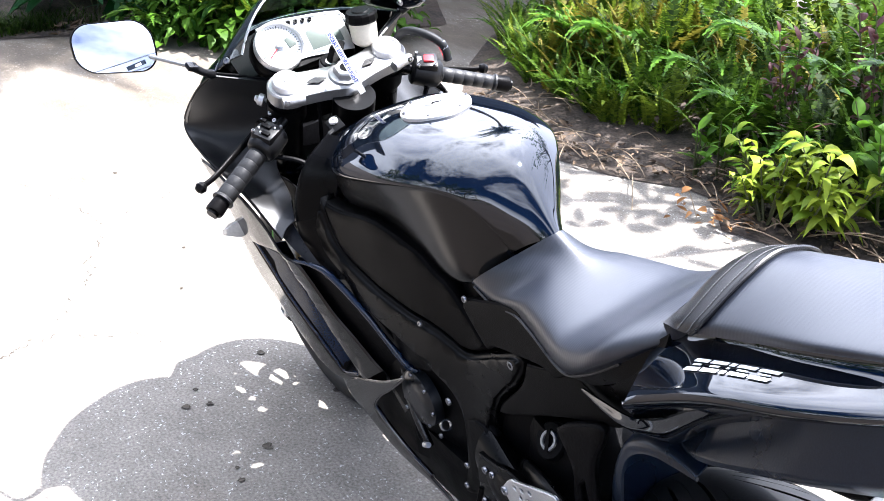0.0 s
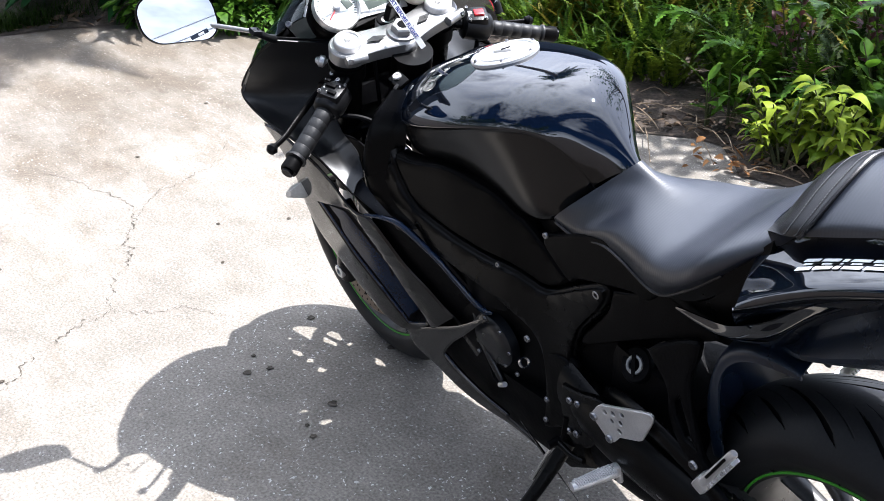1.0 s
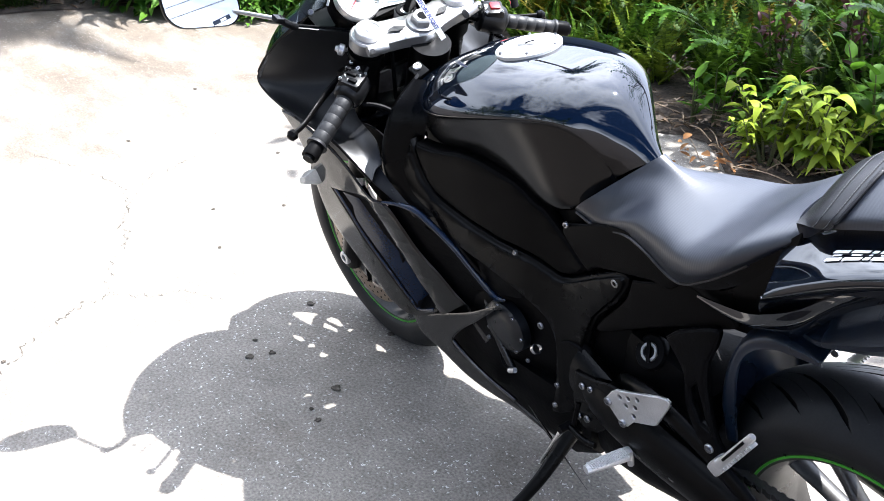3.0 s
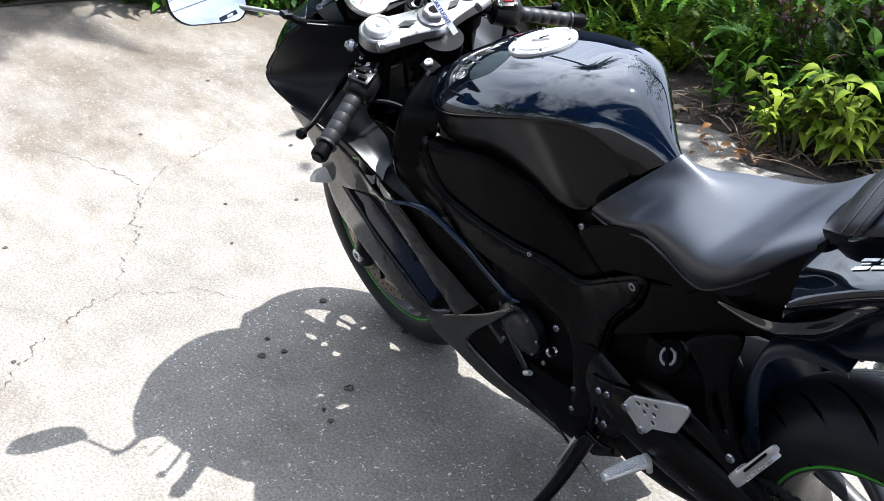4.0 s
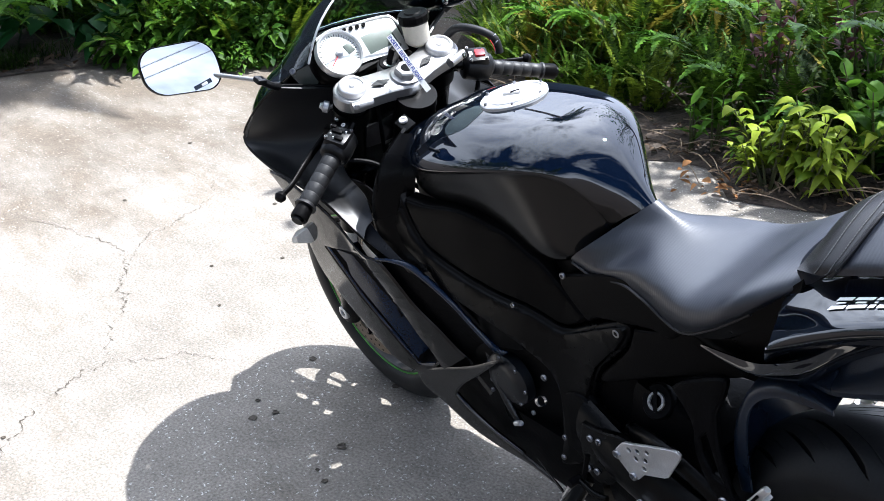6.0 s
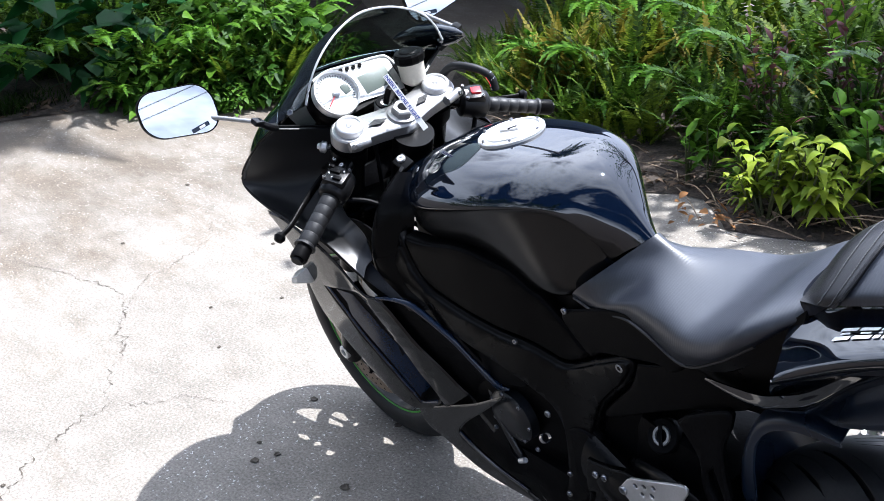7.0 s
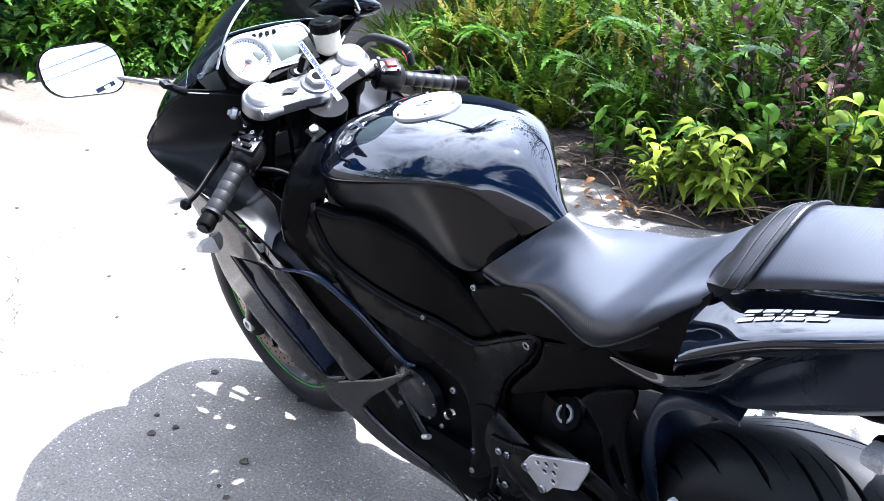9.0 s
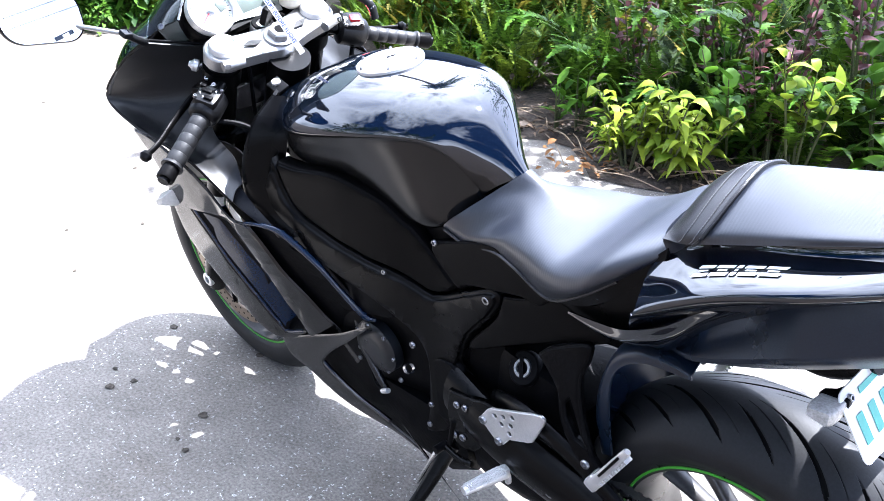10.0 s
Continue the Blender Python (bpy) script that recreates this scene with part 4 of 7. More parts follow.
def clamp_plate(z, mat_, name, label, t=0.026):
    bm = bmesh.new()
    for s in (-1, 1):
        lathe([(-t / 2, 0.037), (t / 2 - 0.003, 0.037), (t / 2, 0.034), (t / 2, 0)], V(-0.404 + (z - 0.935) * 0.406, s * 0.105, z), FORK, 28, bm=bm)
        a = V(-0.404 + (z - 0.935) * 0.406, s * 0.105, z)
        b = V(-0.38 + (z - 0.935) * 0.406, 0, z - 0.008)
        rings = []
        for k in range(7):
            c = a.lerp(b, k / 6)
            w = 0.036 - 0.004 * math.sin(k / 6 * math.pi)
            f = V(FORK.z, 0, -FORK.x)
            rings.append([c + f * w - FORK * t / 2, c + f * w + FORK * (t / 2 - 0.004), c + f * (w - 0.005) + FORK * t / 2, c - f * (w - 0.005) + FORK * t / 2, c - f * w + FORK * (t / 2 - 0.004), c - f * w - FORK * t / 2])
        loft(rings, True, bm)
    lathe([(-t / 2, 0.03), (t / 2, 0.03), (t / 2 + 0.002, 0.028), (t / 2 + 0.002, 0)], V(-0.38 + (z - 0.935) * 0.406, 0, z - 0.008), FORK, 24, bm=bm)
    return part(name, bm, mat_, bike, label)


top_clamp = clamp_plate(0.918, cast_alloy, "top_clamp", "silver cast aluminium top fork clamp")
clamp_plate(0.74, frame_black, "lower_clamp", "")
stem_top = V(-0.385, 0, 0.91) + FORK * 0.014
part("stem_washer", lathe([(0, 0.029), (0.003, 0.029), (0.004, 0.027), (0.004, 0.012)], stem_top, FORK, 32), cast_alloy, top_clamp)
part("stem_nut", lathe([(0.003, 0.0225), (0.014, 0.0225), (0.017, 0.0195), (0.017, 0.0105), (0.012, 0.01)], stem_top, FORK, 6), cast_alloy, top_clamp, "hexagonal steering stem nut", 0.4)
part("stem_hole", lathe([(0.0165, 0.0108), (0.0175, 0.0108), (0.0175, 0)], stem_top, FORK, 20), engine_black, top_clamp)
part("head_bracket", box((0.034, 0.026, 0.006), Matrix.Translation((-0.30, -0.074, 0.874)) @ Euler((0.35, 0.3, 0)).to_matrix().to_4x4(), 0.002), frame_black, bike)
screw((-0.304, -0.074, 0.879), bike, 0.0085, (0.25, -0.3, 0.9), alloy)
part("steering_head", tube([V(-0.42, 0, 0.74), V(-0.358, 0, 0.888)], 0.04, 24, 2), frame_black, bike)
for s in (-1, 1):
    # a dark diamond laid on each arm as a pocket's shade, and the slit of the pinch bolt
    p = V(-0.392, s * 0.055, 0.915) + FORK * 0.0132
    arm_d = V(0.024, -s * 0.105, -0.008).normalized()
    arm_w = FORK.cross(arm_d)
    bm = bmesh.new()
    for h in (0.0, 0.0012):
        bm.faces.new([bm.verts.new(p + FORK * h + arm_d * a_ * 0.021 + arm_w * b_ * 0.008) for a_, b_ in ((-1, -0.2), (0.1, -1), (1, 0.2), (-0.1, 1))])
    part("pocket_shade", bm, wheel_metal, top_clamp)
    part("pinch_lug", tube([V(-0.372, s * 0.134, 0.914), V(-0.364, s * 0.094, 0.911)], 0.0095, 16, 2), cast_alloy, top_clamp)
    screw(V(-0.365, s * 0.128, 0.915), top_clamp, 0.006, (0.9, s * 0.3, 0))


def tyre_mesh(profile, centre, n, count, reach, m=61):
    """A tyre turned round y; the rows of its mesh follow the sweep of the grooves that are pressed into it."""
    prof = spline([(y, 0, r) for y, r in profile], m)
    # grooves: place in the pitch, half width, from and to across the tread, depth
    cuts = ((0.0, 0.04, 0.008, reach, 0.006), (0.5, 0.034, 0.026, reach * 0.96, 0.006), (0.27, 0.0075, 0.012, reach * 0.75, 0.003), (0.76, 0.0075, 0.02, reach * 0.8, 0.003))
    bm = bmesh.new()
    grid, dark = [], set()
    for i in range(n):
        row = []
        for k, p in enumerate(prof):
            y = abs(p.x)
            sweep = max(0.0, (y - 0.006) / (reach - 0.006)) ** 0.6 * 0.95
            th = (i / n - sweep / count) * 2 * math.pi
            q = (i * count / n + (0.5 if p.x > 0 else 0.0)) % 1.0
            d = 0.0
            for q0, w, y0, y1, dep in cuts:
                e = abs((q - q0 + 0.5) % 1.0 - 0.5) / (w * max(0.05, min(1, (y - y0) / 0.012, (y1 - y) / 0.012)))
                if y0 < y < y1 and e < 1:
                    d = max(d, dep * (1 - e ** 4))
            # faces sunk in a groove take the rubber with painted-in shade
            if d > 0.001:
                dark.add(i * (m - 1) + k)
            r = p.z - d
            row.append(Vector((centre[0] + r * math.cos(th), centre[1] + p.x, centre[2] + r * math.sin(th))))
        grid.append(row)
    grid.append(grid[0])
    lattice(bm, grid)
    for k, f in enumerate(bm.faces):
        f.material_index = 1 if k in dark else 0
    bmesh.ops.remove_doubles(bm, verts=bm.verts, dist=1e-6)
    bmesh.ops.recalc_face_normals(bm, faces=bm.faces)
    return bm


def wheel(name, centre, half, r_tyre, rim_half, tyre_profile, count, reach, label, spokes, n):
    hub = part(name, lathe([(-rim_half, 0.224), (-rim_half + 0.006, 0.219), (-rim_half + 0.02, 0.208), (0, 0.2), (rim_half - 0.02, 0.208), (rim_half - 0.006, 0.219), (rim_half, 0.224), (rim_half, 0.209), (rim_half - 0.022, 0.199), (0, 0.19), (-rim_half + 0.022, 0.199), (-rim_half, 0.209)], centre, (0, 1, 0), 72, True), wheel_metal, bike, label)
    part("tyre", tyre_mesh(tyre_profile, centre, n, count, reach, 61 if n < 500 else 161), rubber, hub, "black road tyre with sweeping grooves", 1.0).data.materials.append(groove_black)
    for s in (-1, 1):
        part("rim_stripe", lathe([(rim_half + 0.0005, 0.2175), (rim_half + 0.002, 0.217), (rim_half + 0.002, 0.2135), (rim_half + 0.0005, 0.213)], centre, (0, s, 0), 96, True), green_stripe, hub, "green rim stripe")
    part("hub", lathe([(-rim_half * 0.8, 0.03), (-rim_half * 0.75, 0.045), (0, 0.05), (rim_half * 0.75, 0.045), (rim_half * 0.8, 0.03)], centre, (0, 1, 0), 32), wheel_metal, hub)
    for k in range(spokes):
        for dlt in (-0.16, 0.16):
            a0, a1 = 2 * math.pi * k / spokes + dlt * 0.7 + 0.4, 2 * math.pi * k / spokes + dlt * 1.5 + 0.4
            p0 = Vector(centre) + V(math.cos(a0), 0, math.sin(a0)) * 0.042
            p1 = Vector(centre) + V(math.cos(a1), 0, math.sin(a1)) * 0.2
            part("spoke", tube([p0, (p0 + p1) / 2, p1], [0.02, 0.015, 0.019], 12, 8, (0, 1, 0), 0.62), wheel_metal, hub)
    return hub


fw = wheel("front_wheel", (-0.662, 0, 0.30), 0.06, 0.30, 0.048, [(-0.048, 0.217), (-0.057, 0.226), (-0.061, 0.245), (-0.055, 0.270), (-0.034, 0.292), (0, 0.3), (0.034, 0.292), (0.055, 0.270), (0.061, 0.245), (0.057, 0.226), (0.048, 0.217)], 12, 0.048, "dark front wheel with a green rim stripe", 3, 360)
rear_at = V(0.695, 0, 0.325)
wheel("rear_wheel", rear_at, 0.09, 0.315, 0.072, [(-0.072, 0.219), (-0.078, 0.228), (-0.088, 0.25), (-0.083, 0.276), (-0.052, 0.306), (0, 0.322), (0.052, 0.306), (0.083, 0.276), (0.088, 0.25), (0.078, 0.228), (0.072, 0.219)], 11, 0.076, "dark rear wheel with a green rim stripe", 3, 1296)
for s in (-1, 1):
    bm = lathe([(-0.0025, 0.15), (0.0025, 0.15), (0.0025, 0.115), (-0.0025, 0.115)], wheel_at + V(0, s * 0.068, 0), (0, 1, 0), 72, True)
    disc = part("brake_disc", bm, disc_steel, fw, "drilled steel brake disc")
    bm = bmesh.new()
    for k in range(72):
        a = 2 * math.pi * k / 72
        r = (0.122, 0.1325, 0.143)[k % 3]
        lathe([(0.0026, 0.0032), (0.0031, 0.003), (0.0031, 0)], wheel_at + V(r * math.cos(a), s * 0.068, r * math.sin(a)), (0, s, 0), 8, bm=bm)
    part("disc_holes", bm, engine_black, disc)
    carrier = part("disc_carrier", lathe([(-0.004, 0.062), (0.004, 0.062), (0.006, 0.04), (-0.006, 0.04)], wheel_at + V(0, s * 0.066, 0), (0, 1, 0), 40, True), engine_black, fw)
    for k in range(10):
        a = 2 * math.pi * k / 10
        out_ = V(math.cos(a), 0, math.sin(a))
        part("carrier_arm", tube([wheel_at + V(0, s * 0.066, 0) + out_ * 0.058, wheel_at + V(0, s * 0.067, 0) + V(math.cos(a + 0.12), 0, math.sin(a + 0.12)) * 0.118], [0.008, 0.006], 8, 2, (0, 1, 0), 0.6), engine_black, carrier)
fend = []
for k in range(17):
    a = radians(55 + 87 * k / 16)
    fend.append([(wheel_at.x + r * math.cos(a), y, wheel_at.z + r * math.sin(a)) for y, r in ((-0.068, 0.285), (-0.06, 0.305), (-0.03, 0.314), (0, 0.317), (0.03, 0.314), (0.06, 0.305), (0.068, 0.285))])
part("front_fender", sheet(patch(fend[::4], 21, 24), 0.003), paint, bike, "gloss black front mudguard")


def frame_of(at, normal, upish=(0, 0, 1)):
    """A pose whose z is the normal and whose y leans to upish."""
    z = Vector(normal).normalized()
    x = Vector(upish).cross(z).normalized()
    y = z.cross(x)
    return Matrix.Translation(at) @ Matrix((x, y, z)).transposed().to_4x4()


def rounded(w, h, r, n=6, skew=0.0, taper=0.0):
    """A rounded quadrilateral, as points in its own plane."""
    pts = []
    for cx, cy, a0 in ((w / 2 - r, h / 2 - r, 0), (-w / 2 + r, h / 2 - r, 90), (-w / 2 + r, -h / 2 + r, 180), (w / 2 - r, -h / 2 + r, 270)):
        for k in range(n + 1):
            a = radians(a0 + 90 * k / n)
            x, y = cx + r * math.cos(a), cy + r * math.sin(a)
            y *= 1 + taper * x / w
            pts.append((x, y + skew * x))
    return pts


def pillow(outline, m, depths):
    """Rings of one outline, scaled and set back: rows are (scale, height)."""
    return loft([[m @ V(x * s, y * s, d) for x, y in outline] for s, d in depths])


# clip-on bars with grips, levers and switches
for s in (-1, 1):
    lift = 0.0 if s < 0 else 0.022
    a, b = V(-0.408, s * 0.125, 0.866 + lift), V(-0.325, s * 0.325, 0.784 + lift)
    d = (b - a).normalized()
    L = (b - a).length
    bar = part("clip_on_bar", tube([a, b], 0.011, 14, 2), frame_black, bike, "black clip-on handlebar")
    part("bar_clamp", lathe([(-0.016, 0.036), (0.016, 0.036), (0.016, 0.027), (-0.016, 0.027)], V(-0.404 - 0.028, s * 0.105, 0.937 - 0.06), FORK, 24, True), frame_black, bar)
    prof = [(0.085, 0.014), (0.087, 0.0185)]
    for k in range(5):
        h = 0.09 + k * 0.0204
        prof += [(h, 0.0162), (h + 0.0012, 0.0174), (h + 0.0185, 0.017), (h + 0.0196, 0.0162)]
    prof += [(0.192, 0.0165), (0.195, 0.0205), (0.199, 0.0205), (0.2, 0.015)]
    slim = 1.0 if s < 0 else 0.84
    prof = [(h, r * slim) for h, r in prof]
    part("grip", lathe(prof, a, d, 24), grip_rubber, bar, "ribbed black rubber grip")
    part("bar_end", lathe([(0.2, 0.0155), (0.222, 0.0165), (0.226, 0.0155), (0.2265, 0.008), (0.224, 0.0075), (0.224, 0)], a, d, 24), plastic, bar, "black bar-end weight")
    sw = a + d * 0.055
    m = frame_of(sw, V(0.35, 0, 0.94), d)
    house = part("switch_housing", lathe([(0.026, 0.016), (0.027, 0.024), (0.031, 0.0285), (0.054, 0.03), (0.068, 0.0295), (0.08, 0.027), (0.0845, 0.022), (0.085, 0.016)], a, d, 32), switch_plastic, bar, "black handlebar switch housing")
    part("housing_seam", lathe([(-0.002, 0.0275), (0.002, 0.0275), (0.002, 0.02), (-0.002, 0.02)], a + d * 0.068, d, 20, True), engine_black, house)
    part("switch_pod", box((0.044, 0.046, 0.03), m @ Matrix.Translation((0.0, 0.0, 0.0165)), 0.009), switch_plastic, house)
    if s < 0:
        for px, py, sx, sy, mt in ((-0.006, 0.012, 0.016, 0.008, engine_black), (0.004, -0.004, 0.02, 0.008, engine_black), (-0.012, -0.008, 0.003, 0.004, white_plastic), (0.013, 0.006, 0.003, 0.003, white_plastic), (0.003, 0.0145, 0.004, 0.0025, white_plastic), (0.016, -0.014, 0.01, 0.007, engine_black)):
            part("switch_button", box((sx, sy, 0.009), m @ Matrix.Translation((px, py, 0.0315)), 0.0015), mt, house)
    else:
        part("kill_switch", box((0.018, 0.02, 0.012), m @ Matrix.Translation((0.002, 0.004, 0.03)), 0.002), red_plastic, house, "red engine stop switch")
        part("switch_button", box((0.01, 0.008, 0.009), m @ Matrix.Translation((0, -0.014, 0.029)), 0.0015), white_plastic, house)
    for q in ((0.018, 0.016), (-0.018, -0.018), (0.02, -0.016)):
        screw(m @ V(q[0], q[1], 0.029), house, 0.0035, m.to_3x3() @ V(0, 0, 1))
    part("lever_perch", box((0.05, 0.03, 0.024), frame_of(a + d * 0.028 + V(-0.024, 0, 0.002), (0, 0, 1), d), 0.006), frame_black, bar)
    p0 = a + d * 0.03 + V(-0.05, 0, 0.0)
    lever = [p0, a + d * 0.07 + V(-0.064, 0, -0.004), a + d * 0.12 + V(-0.07, 0, -0.004), a + d * 0.175 + V(-0.062, 0, 0.006), a + d * 0.215 + V(-0.066, 0, 0.014)]
    lv = part("lever", tube([tuple(q) for q in lever], [0.008, 0.0075, 0.0065, 0.006, 0.0055], 10, 28, (0, 0, 1), 0.7), plastic, bar, "black lever with a ball end")
    part("lever_ball", lathe([(-0.011, 0.001), (-0.008, 0.008), (0, 0.0115), (0.008, 0.008), (0.011, 0.001)], lever[-1], d, 16), frame_black, lv)
    part("adjuster", lathe([(0, 0.009), (0.012, 0.009), (0.014, 0.007), (0.02, 0.006)], a + d * 0.005 + V(-0.05, 0, 0.012), V(0.3, -s * 0.9, 0.2), 12), alloy, bar)
    if s < 0:
        knob = part("clutch_adjuster", lathe([(0, 0.006), (0.003, 0.0115), (0.012, 0.0115), (0.015, 0.007), (0.02, 0.005)], V(-0.456, -0.135, 0.893), V(-0.5, -0.6, 0.35), 18), alloy, bar, "pale clutch cable adjuster")
        part("adjuster_cable", tube([(-0.456, -0.135, 0.893), (-0.44, -0.115, 0.905), (-0.448, -0.09, 0.905), (-0.47, -0.06, 0.88)], 0.0035, 8, 16), cast_alloy, knob)
    part("cable", tube([tuple(a + d * 0.0 + V(-0.05, 0, 0.012)), (-0.43, s * 0.07, 0.90), (-0.46, s * 0.03, 0.86), (-0.44, s * 0.05, 0.76)], 0.0042, 8, 24), engine_black, bar)
    part("wiring", tube([tuple(sw + V(0, 0, -0.03)), (-0.36, s * 0.13, 0.80), (-0.33, s * 0.09, 0.76), (-0.31, s * 0.06, 0.72)], 0.005, 8, 24), engine_black, bar)
    for k in range(4):
        screw(V(-0.43 + 0.018 * k, s * (0.14 + 0.004 * k), 0.877 + lift - 0.012 * (k % 2)), bar, 0.0045, (0.4, s * 0.4, 0.8))
part("brake_hose", tube([(-0.44, 0.14, 0.925), (-0.40, 0.15, 0.955), (-0.362, 0.172, 0.95), (-0.338, 0.19, 0.93), (-0.334, 0.195, 0.90)], 0.008, 10, 28), rubber, bike, "black brake hose")
part("hose_fitting", tube([(-0.342, 0.188, 0.936), (-0.336, 0.193, 0.918), (-0.336, 0.195, 0.90)], 0.0085, 10, 8), steel, bike)

# instruments
gn = V(0.78, 0.0, 0.63)
gm = frame_of(V(-0.478, -0.03, 0.969), gn)
gauges = part("instrument_panel", pillow(rounded(0.2, 0.088, 0.04, 8, taper=-0.25), gm, ((0.8, -0.045), (0.96, -0.035), (1.0, -0.012), (1.0, 0.0), (0.97, 0.005), (0.93, 0.004))), plastic, bike, "instrument cluster with a white dial and a grey display")
dm = frame_of(V(-0.474, -0.08, 0.975), gn)
dial_c, dial_n = dm @ V(0, 0, 0.004), gn.normalized()
part("dial_bezel", lathe([(-0.02, 0.046), (0.008, 0.047), (0.011, 0.0455), (0.009, 0.0425), (0.002, 0.042)], dial_c, dial_n, 48, True), alloy, gauges, "silver dial ring")
part("dial", lathe([(0, 0.043), (0.002, 0.043), (0.002, 0)], dial_c, dial_n, 48), white_plastic, gauges, "white rev counter dial")
bm = bmesh.new()
for k in range(33):
    a = radians(215 - 250 * k / 32)
    ln = 0.006 if k % 2 == 0 else 0.0035
    r = 0.037
    c = dm @ V(r * math.cos(a), r * math.sin(a), 0.0068)
    box((ln, 0.0011, 0.0006), Matrix.Translation(c) @ dm.to_3x3().to_4x4() @ Matrix.Rotation(a, 4, "Z"), bm=bm)
part("dial_ticks", bm, engine_black, gauges)
part("needle", box((0.034, 0.0022, 0.001), Matrix.Translation(dm @ V(-0.012, -0.008, 0.009)) @ dm.to_3x3().to_4x4() @ Matrix.Rotation(radians(214), 4, "Z"), 0.0003), red_plastic, gauges)
part("needle_hub", lathe([(0.002, 0.008), (0.006, 0.0075), (0.007, 0.005), (0.007, 0)], dial_c, dial_n, 20), cast_alloy, gauges)
part("dial_window", box((0.016, 0.02, 0.002), dm @ Matrix.Translation((0.024, 0.002, 0.0065)) @ Matrix.Rotation(0.2, 4, "Z"), 0.0005), lcd, gauges)
part("display", box((0.07, 0.042, 0.004), gm @ Matrix.Translation((0.044, -0.004, 0.006)), 0.002), lcd, gauges, "grey liquid crystal display")
part("display_frame", sheet([[gm @ V(x + 0.06 * min(0, y), y - 0.012 * max(0.0, x / 0.09), 0.0048) for x in (-0.03, 0.0, 0.03, 0.06, 0.092)] for y in (0.046, 0.024, 0.0, -0.032)], 0.003), cast_alloy, gauges, "silver-grey display surround")
part("cluster_rim", tube([tuple(gm @ V(x, y, 0.006)) for x, y in ((-0.075, 0.045), (-0.04, 0.051), (0.0, 0.046), (0.05, 0.039), (0.088, 0.03), (0.1, 0.008))], 0.004, 8, 30), cast_alloy, gauges)
for k in range(4):
    screw(gm @ V(-0.012 + 0.014 * k, 0.0405 - 0.002 * k, 0.008), gauges, 0.0042, gn, engine_black)
for s in (-0.5, 0.5):
    part("dash_button", box((0.014, 0.01, 0.006), dm @ Matrix.Translation((0.012 * s - 0.012, -0.054, -0.002)), 0.002), plastic, gauges)

# ignition, key and its tag
ig = V(-0.44, 0.0, 0.905)
ign = part("ignition_lock", lathe([(0, 0.024), (0.03, 0.024), (0.034, 0.021), (0.034, 0.012), (0.03, 0.011), (0.03, 0)], ig, FORK, 28), cast_alloy, bike, "ignition lock with the key in it")
part("lock_ring", lathe([(0.0335, 0.022), (0.036, 0.02), (0.036, 0.013), (0.0335, 0.012)], ig, FORK, 28, True), engine_black, ign)
part("key_head", box((0.014, 0.036, 0.036), Matrix.Translation(ig + FORK * 0.055 + V(0.004, 0.006, 0)) @ Euler((0, radians(25), 0.5)).to_matrix().to_4x4(), 0.005), plastic, ign, "black key head")
tag_a, tag_b = V(-0.402, 0.0, 0.996), V(-0.285, -0.02, 0.918)
tag_d = (tag_b - tag_a).normalized()
tag_n = V(0.62, -0.62, 0.5)
tag_m = frame_of((tag_a + tag_b) / 2, tag_n, V(0, 0, 1))
tx = (tag_d - tag_m.to_3x3() @ V(0, 0, 1) * tag_d.dot(tag_m.to_3x3() @ V(0, 0, 1))).normalized()
tz = (tag_m.to_3x3() @ V(0, 0, 1)).normalized()
ty = tz.cross(tx)
tag_m = Matrix.Translation((tag_a + tag_b) / 2) @ Matrix((tx, ty, tz)).transposed().to_4x4()
key_tag = part("key_tag", sheet([[tag_m @ V(x, y, 0.003 * math.sin(22 * x)) for x in np.linspace(-0.066, 0.062, 18)] for y in (0.0055, 0, -0.0055)], 0.0012), white_plastic, ign, "white fabric key tag with blue lettering")
txt = bpy.data.curves.new("tag_text", "FONT")
txt.offset = 0.0003
txt.body, txt.size, txt.extrude, txt.align_x, txt.align_y = "INSERT BEFORE FLIGHT", 0.0098, 0.0002, "LEFT", "CENTER"
txt.materials.append(blue_ink)
word = new("tag_text", txt)
word.parent = ign
word.matrix_basis = tag_m @ Matrix.Translation((-0.063, 0, 0.0042))

# brake fluid reservoir
rc = V(-0.44, 0.082, 0.95)
resv = part("fluid_reservoir", lathe([(-0.012, 0.012), (-0.005, 0.021), (0.0, 0.025), (0.038, 0.0265), (0.04, 0.024)], rc, (0, 0, 1), 28), fluid, bike, "milky brake fluid reservoir with a black cap")
part("cap", lathe([(0.037, 0.029), (0.041, 0.031), (0.052, 0.031), (0.056, 0.028), (0.056, 0.018), (0.058, 0.015), (0.058, 0)], rc, (0, 0, 1), 14), plastic, resv, "ribbed black cap", 0.3)
part("bracket", tube([(-0.415, 0.1, 0.93), (-0.43, 0.09, 0.945), (-0.44, 0.083, 0.945)], 0.007, 8, 8), frame_black, resv)

